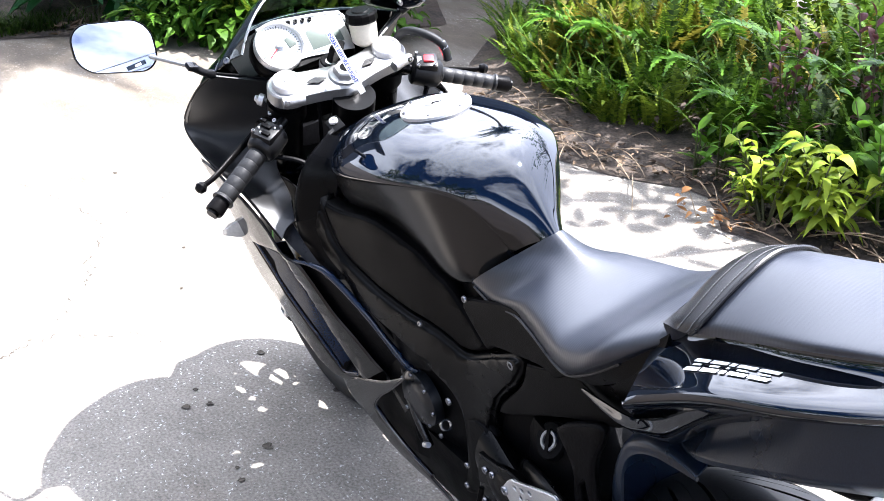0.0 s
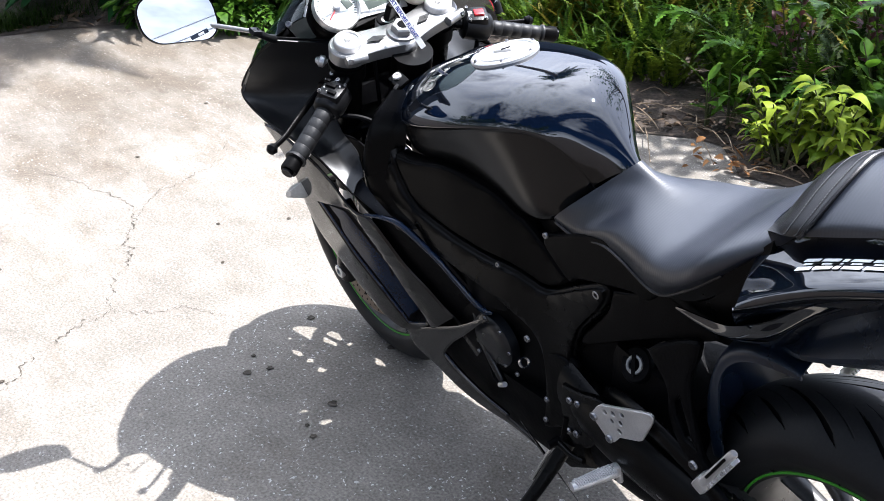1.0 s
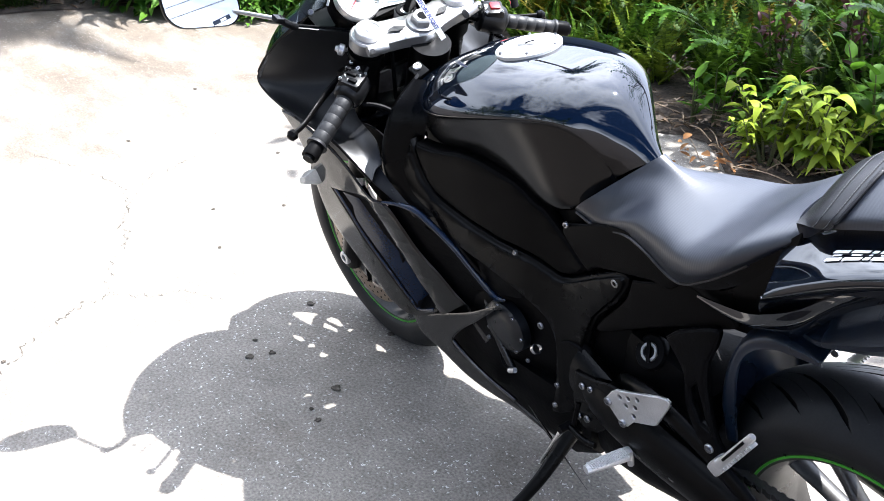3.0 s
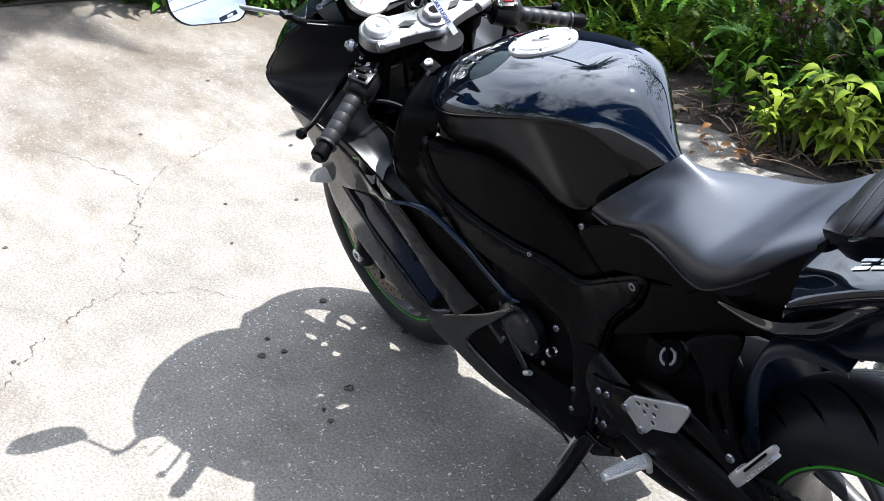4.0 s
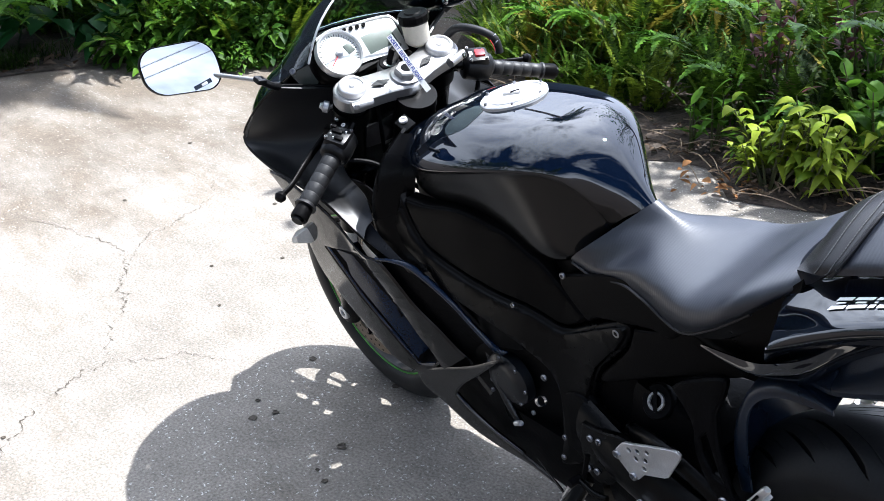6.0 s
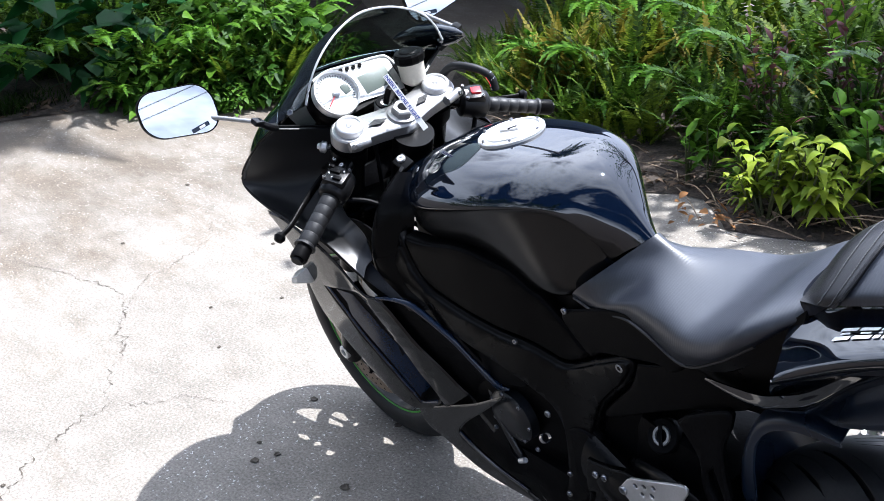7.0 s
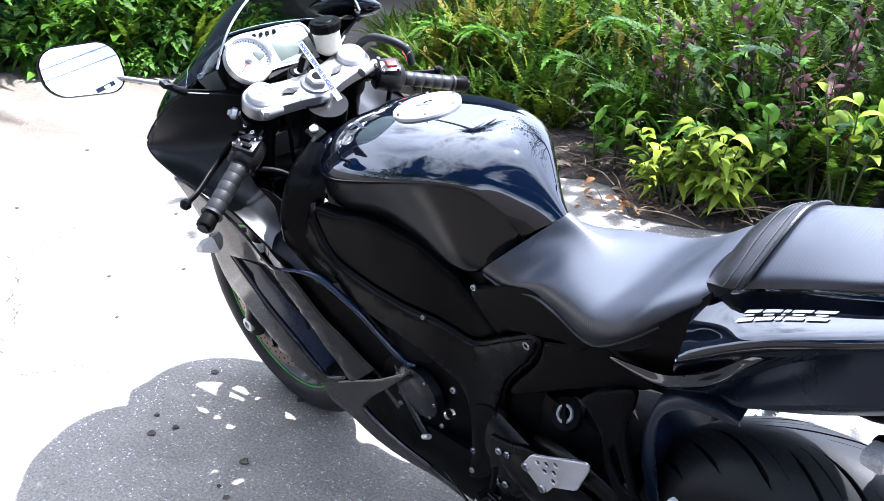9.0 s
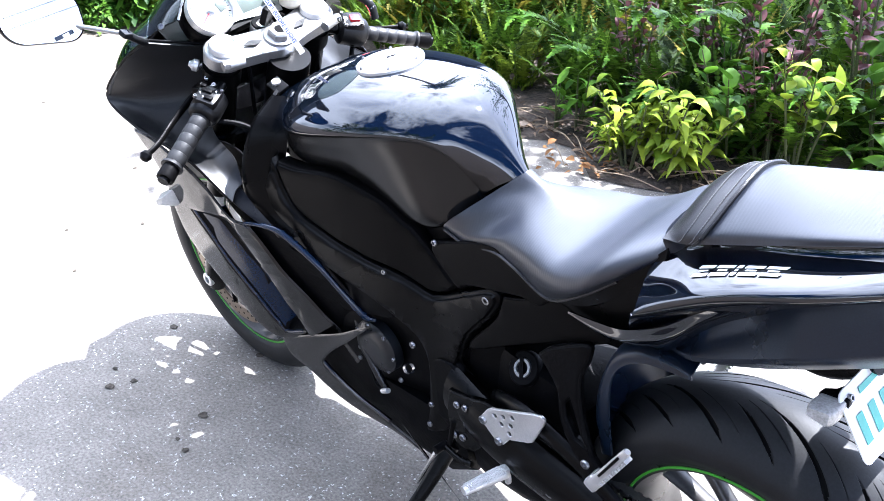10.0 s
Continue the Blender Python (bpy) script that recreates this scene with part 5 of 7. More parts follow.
# mirrors
for s in (-1, 1):
    c = V(-0.60, -0.34, 1.026) if s < 0 else V(-0.60, 0.285, 1.04)
    m = frame_of(c, V(0.93, -s * -0.08, 0.34) if s < 0 else V(0.914, -0.22, 0.338), V(0, s * -0.08, 1))
    outline = rounded(0.146, 0.094, 0.038, 8, skew=0.12 * s, taper=-0.1 * s)
    mir = part("mirror", pillow(outline, m, ((0.55, -0.045), (0.85, -0.035), (0.98, -0.012), (1.0, 0.0), (0.985, 0.004), (0.95, 0.003))), plastic, bike, "black-shelled rear-view mirror on a thin stem")
    part("mirror_glass", pillow(outline, m, ((0.955, 0.0015), (0.95, 0.0036))), mirror_glass, mir, "mirror glass")
    part("mirror_badge", box((0.036, 0.008, 0.001), m @ Matrix.Translation((-0.03 * s, -0.0385, 0.0044)) @ Matrix.Rotation(-0.2 * s, 4, "Z"), 0.0003), tail_plastic, mir)
    part("badge_mark", box((0.012, 0.005, 0.0006), m @ Matrix.Translation((-0.033 * s, -0.0385, 0.0052)) @ Matrix.Rotation(-0.2 * s, 4, "Z"), 0.0002), alloy, mir)
    e = V(-0.488, s * 0.243, 0.988)
    part("stem", tube([c + V(0.012, -s * 0.052, -0.03), e], 0.0043, 12, 2), cast_alloy, mir)
    part("pivot", box((0.02, 0.02, 0.011), Matrix.Translation(e) @ Euler((0.4 * s, 0.3, 0)).to_matrix().to_4x4(), 0.004), switch_plastic, mir)
    part("mount", tube([e, V(-0.49, s * 0.224, 0.97), V(-0.507, s * 0.205, 0.955)], [0.008, 0.007, 0.009], 12, 6), switch_plastic, mir)
    # clear indicator lens at the fairing's side
    sm = frame_of(V(-0.522, s * 0.232, 0.628), V(0.1, s, 0.1), V(0, 0, 1))
    sig = part("front_indicator", pillow(rounded(0.05, 0.034, 0.004, 3, skew=0.4, taper=0.3), sm, ((0.95, -0.02), (1, 0), (0.97, 0.004), (0.4, 0.026))), white_lens, bike, "milky clear front indicator lens", 0.4)
    part("indicator_base", pillow(rounded(0.042, 0.026, 0.01, 5, skew=0.3), sm, ((0.9, -0.028), (0.95, -0.015))), white_plastic, sig)

part("mirror_foot", loft([ring(V(x, y, z), (0.95, 0.1, 0.12), r, 20, (0, 0, 1), 0.75) for x, y, z, r in ((-0.635, 0.185, 0.962, 0.006), (-0.61, 0.19, 0.966, 0.017), (-0.56, 0.2, 0.976, 0.025), (-0.5, 0.21, 0.982, 0.024), (-0.455, 0.216, 0.987, 0.015), (-0.435, 0.218, 0.99, 0.005))]), paint, bike, "gloss black shell under the mirror")

# engine, hoses and the parts round the footrests
crank = [(-0.385, 0.09, 0.47, 0.25), (-0.33, 0.105, 0.52, 0.22), (-0.24, 0.115, 0.53, 0.2), (-0.12, 0.112, 0.54, 0.195), (-0.03, 0.09, 0.55, 0.2), (0.06, 0.075, 0.55, 0.22), (0.2, 0.065, 0.52, 0.28), (0.26, 0.05, 0.46, 0.32)]
part("engine_block", loft([[V(x, -w, zb + 0.04), V(x, -w, zt - 0.05), V(x, -w * 0.7, zt), V(x, w * 0.7, zt), V(x, w, zt - 0.05), V(x, w, zb + 0.04), V(x, w * 0.7, zb), V(x, -w * 0.7, zb)] for x, w, zt, zb in crank]), engine_black, bike, "black engine block behind the fairing")
part("radiator", box((0.05, 0.30, 0.30), Matrix.Translation((-0.36, 0, 0.52)) @ Euler((0, radians(18), 0)).to_matrix().to_4x4(), 0.01), engine_black, bike, "dark radiator")
part("air_box", box((0.4, 0.14, 0.20), Matrix.Translation((-0.06, 0, 0.68)), 0.03), engine_black, bike)
part("cylinder_head", box((0.2, 0.24, 0.22), Matrix.Translation((-0.13, 0, 0.58)) @ Euler((0, radians(-20), 0)).to_matrix().to_4x4(), 0.02), engine_black, bike)
for s in (-1, 1):
    cov = part("crankcase_cover", lathe([(0, 0.058), (0.018, 0.056), (0.026, 0.046), (0.028, 0.02), (0.028, 0)], V(-0.07, s * 0.098, 0.41), (0, s, 0), 40), hose_rubber, bike, "round black crankcase cover")
    for k in range(7):
        a = 2 * math.pi * k / 7
        screw(V(-0.07 + 0.052 * math.cos(a), s * 0.117, 0.41 + 0.052 * math.sin(a)), cov, 0.0045, (0, s, 0))
    part("sprocket_cover", panel([(0.05, 0.32), (0.06, 0.44), (0.12, 0.47), (0.17, 0.42), (0.16, 0.34), (0.11, 0.29)], lambda x, z: 0.1, 0.02, 0.008, side=s), engine_black, bike)
    part("coolant_hose", tube([(-0.30, s * 0.08, 0.46), (-0.24, s * 0.1, 0.42), (-0.19, s * 0.1, 0.37), (-0.14, s * 0.1, 0.33)], 0.016, 14, 20), hose_rubber, bike, "black coolant hose")
    part("frame_hose", tube([(-0.18, s * 0.09, 0.50), (-0.13, s * 0.105, 0.44), (-0.09, s * 0.12, 0.38), (-0.05, s * 0.12, 0.31)], 0.008, 10, 20), hose_rubber, bike)
    for x, z, r in ((0.072, 0.348, 0.006), (0.039, 0.474, 0.007), (0.06, 0.29, 0.006), (-0.01, 0.36, 0.005), (-0.13, 0.35, 0.005)):
        screw((x, s * 0.112, z), bike, r, (0, s, 0))
    part("hose_clip", tube([(-0.051, s * 0.13, 0.319), (-0.031, s * 0.132, 0.333)], 0.0055, 10, 2), alloy, bike)
    part("hose_clamp", lathe([(-0.005, 0.0105), (0.005, 0.0105), (0.005, 0.0085), (-0.005, 0.0085)], (0.028, s * 0.12, 0.416), (0.7, 0, 0.6), 20, True), steel, bike)
    part("pickup_wire", tube([(-0.053, s * 0.13, 0.317), (-0.074, s * 0.128, 0.327), (-0.089, s * 0.12, 0.355)], 0.002, 6, 14), engine_black, bike)
    # bracket, heel plate and footrests
    rear_set = part("footrest_bracket", panel([(0.14, 0.435), (0.19, 0.445), (0.24, 0.46), (0.29, 0.44), (0.295, 0.39), (0.33, 0.35), (0.315, 0.325), (0.275, 0.33), (0.235, 0.365), (0.19, 0.315), (0.145, 0.31), (0.13, 0.37)], lambda x, z: 0.128, 0.012, 0.003, side=s), frame_black, bike, "black footrest bracket")
    hp = [(0.237, 0.437), (0.238, 0.449), (0.251, 0.469), (0.263, 0.481), (0.27, 0.483), (0.357, 0.526), (0.374, 0.532), (0.381, 0.529), (0.38, 0.518), (0.353, 0.461), (0.344, 0.454), (0.301, 0.432), (0.286, 0.411), (0.276, 0.407), (0.266, 0.412)]
    holes = [[(hx + 0.0045 * math.cos(2 * math.pi * k / 10), hz + 0.0045 * math.sin(2 * math.pi * k / 10)) for k in range(10)] for hx, hz in ((0.271, 0.469), (0.29, 0.478), (0.311, 0.489), (0.285, 0.459), (0.306, 0.468), (0.302, 0.447))]
    plate = part("heel_plate", panel(hp, lambda x, z: 0.145, 0.005, 0.0012, holes, 0, s, smooth=0), alloy, rear_set, "brushed aluminium heel plate with drilled holes")
    for x, z in ((0.243, 0.443), (0.277, 0.415)):
        screw((x, s * 0.145, z), plate, 0.008, (0, s, 0))
    for x, z in ((0.162, 0.415), (0.183, 0.42), (0.148, 0.333), (0.169, 0.339)):
        screw((x, s * 0.129, z), rear_set, 0.007, (0, s, 0))
    root, tip = V(0.292, s * 0.155, 0.358), V(0.274, s * 0.233, 0.364)
    dd = (tip - root).normalized()
    part("footrest_hinge", box((0.019, 0.02, 0.022), frame_of(root, (0, 0, 1), dd), 0.006), alloy, rear_set)
    bm = bmesh.new()
    rings = [ring(root.lerp(tip, k / 8), dd, 0.0112 - 0.0035 * (k / 8) ** 2, 16, (0, 0, 1), 1.15) for k in range(9)]
    loft(rings, True, bm)
    for k in range(18):
        for j in range(7):
            a = -0.9 + 0.3 * j + (0.15 if k % 2 else 0)
            p = root.lerp(tip, (k + 1) / 20)
            u = V(0, 0, 1) * math.cos(a) + V(1, 0, 0) * math.sin(a) * 1.1
            lathe([(0.0, 0.0021), (0.002, 0.0012), (0.0022, 0)], p + u * (0.011 - 0.0035 * (k / 20) ** 2), u, 5, bm=bm)
    part("footrest", bm, alloy, rear_set, "knurled silver footrest")
    part("peg_stub", tube([root + V(0, -s * 0.01, -0.015), root + V(0, -s * 0.01, -0.032)], 0.006, 10, 2), alloy, rear_set)
    if s < 0:
        gear = part("gear_lever", tube([(0.22, -0.16, 0.33), (0.19, -0.162, 0.325), (0.15, -0.16, 0.33)], 0.006, 10, 16), frame_black, bike, "gear lever with a rubber toe peg")
        part("toe_peg", tube([(0.15, -0.155, 0.33), (0.148, -0.18, 0.331)], 0.008, 12, 2), engine_black, gear)
        part("linkage", tube([(0.16, -0.14, 0.38), (0.16, -0.155, 0.335)], 0.005, 8, 2), engine_black, gear)
    # pillion footrest hanger and folded peg
    hang_out = [(0.335, 0.612), (0.36, 0.635), (0.425, 0.672), (0.43, 0.645), (0.42, 0.605), (0.43, 0.55), (0.455, 0.49), (0.488, 0.46), (0.462, 0.447), (0.42, 0.476), (0.389, 0.52), (0.377, 0.57)]
    hang_hole = [(0.405, 0.565), (0.432, 0.51), (0.442, 0.497), (0.424, 0.5), (0.402, 0.528), (0.396, 0.55)]
    hang = part("pillion_hanger", panel(hang_out, lambda x, z: 0.092 + 0.17 * (0.69 - z), 0.012, 0.0035, [hang_hole], 0, s, smooth=60), engine_black, bike, "flat black pillion footrest hanger")
    pr, pt = V(0.488, s * 0.158, 0.479), V(0.55, s * 0.158, 0.588)
    pd = (pt - pr).normalized()
    pm = Matrix.Translation((pr + pt) / 2) @ Matrix((pd.cross(V(0, 1, 0)).normalized(), V(0, 1, 0), pd)).transposed().to_4x4()
    peg = part("pillion_peg", loft([[pm @ V(x * w, y * w, z) for x, y in rounded(0.015, 0.014, 0.005, 4)] for z, w in ((-0.06, 1.1), (-0.05, 1.25), (-0.03, 1.05), (0.044, 0.9), (0.056, 0.85), (0.061, 0.6))]), alloy, hang, "silver folded pillion footrest")
    part("peg_slot", box((0.0045, 0.004, 0.07), pm @ Matrix.Translation((0.002, s * 0.0075, 0.008)), 0.001), engine_black, peg)
    part("peg_hinge", box((0.024, 0.026, 0.03), pm @ Matrix.Translation((0, -s * 0.004, -0.06)), 0.006), alloy, peg)
    bm = bmesh.new()
    for k in range(11):
        box((0.006, 0.015, 0.004), pm @ Matrix.Translation((-0.0095, 0, -0.042 + 0.0088 * k)), 0.001, bm)
    part("peg_teeth", bm, alloy, peg)
    screw((0.468, s * 0.152, 0.50), hang, 0.008, (0, s, 0))
    # swing arm
    arm = part("swing_arm", tube([(0.12, s * 0.09, 0.40), (0.26, s * 0.115, 0.385), (0.45, s * 0.122, 0.365), (0.60, s * 0.118, 0.34), (0.74, s * 0.112, 0.325)], [0.06, 0.058, 0.05, 0.042, 0.036], 16, 30, (0, 0, 1), 0.5), frame_black, bike, "black aluminium swing arm")
    part("arm_brace", tube([(0.22, s * 0.085, 0.43), (0.33, s * 0.115, 0.475), (0.45, s * 0.12, 0.44), (0.56, s * 0.118, 0.37)], [0.022, 0.02, 0.018, 0.016], 12, 24, (0, 0, 1), 0.6), frame_black, arm)
    part("axle_nut", lathe([(0, 0.02), (0.012, 0.02), (0.014, 0.016), (0.014, 0)], V(0.695, s * 0.14, 0.325), (0, s, 0), 6), steel, arm)
    screw((0.385, s * 0.142, 0.365), arm, 0.009, (0, s, 0))
part("oil_sump", loft([[V(x, y, z) for y, z in ((-w, 0.32), (-w, 0.19), (-w * 0.7, zb), (w * 0.7, zb), (w, 0.19), (w, 0.32))] for x, w, zb in ((-0.32, 0.08, 0.2), (-0.27, 0.1, 0.15), (-0.1, 0.105, 0.135), (0.06, 0.1, 0.13), (0.12, 0.08, 0.16))]), engine_black, bike, "black oil sump under the engine")
# pipe added to narrow the strip of sun that falls under the engine
part("shading_pipe", tube([(-0.3, 0.06, 0.2), (-0.16, 0.1, 0.15), (0.0, 0.115, 0.14), (0.14, 0.1, 0.165)], 0.034, 14, 24), wheel_metal, bike, "dull dark exhaust pipe added under the engine to shade the ground")
part("exhaust_chamber", loft([[V(x, 0.02 + w * math.cos(a), zc + h * math.sin(a)) for a in (2 * math.pi * k / 20 for k in range(20))] for x, w, h, zc in ((0.1, 0.06, 0.07, 0.24), (0.14, 0.1, 0.11, 0.24), (0.25, 0.11, 0.12, 0.26), (0.4, 0.1, 0.12, 0.28), (0.46, 0.07, 0.08, 0.3))]), engine_black, bike, "dark exhaust chamber below the swing arm")
part("shock_linkage", box((0.2, 0.17, 0.16), Matrix.Translation((0.3, 0.01, 0.45)) @ Euler((0, radians(10), 0)).to_matrix().to_4x4(), 0.03), engine_black, bike)
# shock reservoir with its slotted cap
sa = V(-0.02, -0.72, 0.55).normalized()
shock = part("shock_reservoir", lathe([(-0.10, 0.022), (-0.02, 0.026), (0.0, 0.03), (0.012, 0.031), (0.016, 0.028), (0.016, 0)], V(0.272, -0.06, 0.515), sa, 32), engine_black, bike, "black shock reservoir with a slotted cap")
part("cap_ring", lathe([(0.0165, 0.017), (0.0195, 0.016), (0.0195, 0.0115), (0.0165, 0.0105)], V(0.272, -0.06, 0.515), sa, 28, True), cast_alloy, shock)
part("collar", lathe([(-0.034, 0.033), (-0.028, 0.0385), (-0.016, 0.0385), (-0.012, 0.034)], V(0.272, -0.06, 0.515), sa, 36), satin_paint, shock)
part("cap_slot", box((0.036, 0.007, 0.003), frame_of(V(0.272, -0.06, 0.515) + sa * 0.0195, sa, (1, 0, 0.6)), 0.0), engine_black, shock)
for k in range(5):
    part("spring_coil", lathe([(-0.004, 0.04), (0.004, 0.04), (0.004, 0.03), (-0.004, 0.03)], V(0.27 + 0.006 * k, -0.01, 0.50 - 0.022 * k), (0.25, 0, -0.97), 28, True), engine_black, shock)
# drive chain
for z0, z1 in ((0.395, 0.405), (0.335, 0.25)):
    bm = bmesh.new()
    for k in range(64):
        box((0.0092, 0.012 if k % 2 else 0.017, 0.012), Matrix.Translation((0.13 + 0.0088 * k, -0.085, z0 + (z1 - z0) * k / 63)), 0.0, bm)
    part("drive_chain", bm, wheel_metal, bike, "oily drive chain")

# rear hugger: a raised arch over the front of the tyre, its lip turned to the side
lip_o = [(0.448, 0.464), (0.437, 0.531), (0.442, 0.592), (0.457, 0.647), (0.477, 0.682), (0.511, 0.707), (0.544, 0.717), (0.576, 0.72), (0.602, 0.717)]
lip_i = [(0.473, 0.475), (0.467, 0.54), (0.466, 0.598), (0.474, 0.643), (0.496, 0.676), (0.53, 0.697), (0.56, 0.704), (0.584, 0.708), (0.604, 0.711)]
hug = [[(x, -0.096, z) for x, z in lip_i], [(x, -0.088, z) for x, z in lip_o], [(x - 0.006, -0.035, z + 0.008) for x, z in lip_o], [(x - 0.006, 0.035, z + 0.008) for x, z in lip_o], [(x, 0.088, z) for x, z in lip_o], [(x, 0.096, z) for x, z in lip_i]]
part("rear_hugger", sheet(patch(hug, 40, 36), 0.004), tail_plastic, bike, "satin black rear tyre hugger", 1.0)

# number plate with its bracket and rear indicators
part("plate_bracket", tube([(0.68, 0, 0.78), (0.74, 0, 0.765), (0.80, 0, 0.80)], [0.03, 0.022, 0.018], 10, 14, (0, 1, 0), 1.4), frame_black, bike, "black plate bracket under the tail")
part("bracket_leg", tube([(0.60, 0.05, 0.745), (0.61, 0.05, 0.70)], 0.008, 8, 2), frame_black, bike)
pn = V(0.86, 0, 0.51).normalized()
plm = frame_of(V(0.822, 0, 0.752), pn)
pl = part("number_plate", pillow(rounded(0.178, 0.102, 0.012, 5), plm, ((1, -0.001), (1.0, 0.0008))), plate_white, bike, "white number plate with green characters")
for x in (-0.066, -0.038, -0.010, 0.018, 0.046):
    part("plate_bar", box((0.014, 0.04, 0.0008), plm @ Matrix.Translation((x, -0.008, 0.0016)), 0.0), plate_green, pl)
part("plate_heading", box((0.1, 0.008, 0.0008), plm @ Matrix.Translation((0, 0.034, 0.0016)), 0.0), plate_green, pl)
for s in (-1, 1):
    screw(plm @ V(s * 0.07, 0.036, 0.001), pl, 0.005, pn)
    part("plate_lamp", lathe([(0, 0.016), (0.02, 0.016), (0.024, 0.012), (0.024, 0)], V(0.80, s * 0.02, 0.815), (0.5, 0, 0.8), 16), steel, pl)
    im = frame_of(V(0.79, s * 0.1, 0.777), V(0, s, 0.15), V(0, 0, 1))
    ind = part("rear_indicator", pillow(rounded(0.036, 0.02, 0.005, 3, taper=0.5), im, ((0.7, -0.03), (0.95, -0.02), (1, -0.005), (0.95, 0.01), (0.75, 0.018))), lens_grey, bike, "clear rear indicator on a short stalk")
    part("indicator_shell", pillow(rounded(0.038, 0.022, 0.005, 3, taper=0.5), im, ((0.3, -0.06), (0.5, -0.045), (0.98, -0.03), (1.0, -0.02), (0.9, -0.018))), plastic, ind)

# side stand
inv = bike.rotation_euler.to_matrix().inverted()
foot = inv @ V(0.05, -0.30, 0.012)
stand = part("side_stand", tube([(0.10, -0.1, 0.25), tuple(V(0.10, -0.1, 0.25).lerp(foot, 0.5) + V(0.012, 0, 0)), tuple(foot)], [0.017, 0.013, 0.011], 14, 14), frame_black, bike, "black side stand resting on the concrete")
part("stand_foot", lathe([(-0.011, 0.026), (-0.007, 0.03), (0.0, 0.026), (0.006, 0.012)], foot, inv @ V(0, 0, 1), 18), frame_black, stand)
part("stand_spring", tube([(0.09, -0.125, 0.25), (0.06, -0.16, 0.17)], 0.007, 10, 2), steel, stand)

# ---- planting ----
def leaf_material(name, a, b, rough=0.55, glow=0.33):
    """Leaf with colour by island, veined mottling and light coming through."""
    m = bpy.data.materials.new(name)
    m.use_nodes = True
    n, l = m.node_tree.nodes, m.node_tree.links
    p = n["Principled BSDF"]
    geo, tc = n.new("ShaderNodeNewGeometry"), n.new("ShaderNodeTexCoord")
    nz = n.new("ShaderNodeTexNoise")
    nz.inputs["Scale"].default_value, nz.inputs["Detail"].default_value = 24, 5
    l.new(tc.outputs["Object"], nz.inputs["Vector"])
    add = n.new("ShaderNodeMath")
    add.operation = "MULTIPLY_ADD"
    add.inputs[1].default_value, add.inputs[2].default_value = 0.7, 0.0
    l.new(nz.outputs["Fac"], add.inputs[0])
    half = n.new("ShaderNodeMath")
    half.operation, half.inputs[1].default_value = "MULTIPLY", 0.65
    l.new(geo.outputs["Random Per Island"], half.inputs[0])
    l.new(half.outputs[0], add.inputs[2])
    r = n.new("ShaderNodeValToRGB")
    r.color_ramp.elements[0].position, r.color_ramp.elements[1].position = 0.3, 0.95
    r.color_ramp.elements[0].color, r.color_ramp.elements[1].color = (*a, 1), (*b, 1)
    l.new(add.outputs[0], r.inputs["Fac"])
    l.new(r.outputs["Color"], p.inputs["Base Color"])
    p.inputs["Roughness"].default_value = rough
    p.inputs["Specular IOR Level"].default_value = 0.15
    tr = n.new("ShaderNodeBsdfTranslucent")
    l.new(r.outputs["Color"], tr.inputs["Color"])
    mix = n.new("ShaderNodeMixShader")
    mix.inputs["Fac"].default_value = glow
    l.new(p.outputs["BSDF"], mix.inputs[1])
    l.new(tr.outputs["BSDF"], mix.inputs[2])
    l.new(mix.outputs["Shader"], n["Material Output"].inputs["Surface"])
    return m


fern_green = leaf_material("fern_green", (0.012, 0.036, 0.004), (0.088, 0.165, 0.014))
# a dimmer copy of the fern green, with shade among leaves put into its colour
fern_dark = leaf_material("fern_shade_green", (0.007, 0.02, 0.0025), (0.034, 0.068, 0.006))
fern_sun = leaf_material("fern_yellow_green", (0.03, 0.06, 0.005), (0.16, 0.22, 0.018))
fern_gold = leaf_material("fern_yellowing", (0.07, 0.07, 0.008), (0.22, 0.19, 0.025))
lime = leaf_material("lime_leaf", (0.09, 0.16, 0.01), (0.27, 0.34, 0.03), 0.45)
bright = leaf_material("bright_green_leaf", (0.026, 0.082, 0.006), (0.1, 0.22, 0.018), 0.45)
deep = leaf_material("deep_green_leaf", (0.007, 0.045, 0.01), (0.02, 0.095, 0.022), 0.5)
creeper_green = leaf_material("creeper_leaf", (0.012, 0.052, 0.005), (0.1, 0.215, 0.02), 0.5)
wine = leaf_material("wine_red_leaf", (0.035, 0.012, 0.014), (0.12, 0.045, 0.05), 0.5)
brown = leaf_material("dry_leaf", (0.14, 0.065, 0.025), (0.4, 0.2, 0.08), 0.7, 0.1)
litter_brown = leaf_material("old_leaf", (0.05, 0.036, 0.025), (0.19, 0.135, 0.09), 0.8, 0.05)
stem_mat = surf("plant_stem", (0.055, 0.065, 0.02), 0.7, 0, 0.4, 20, 200)


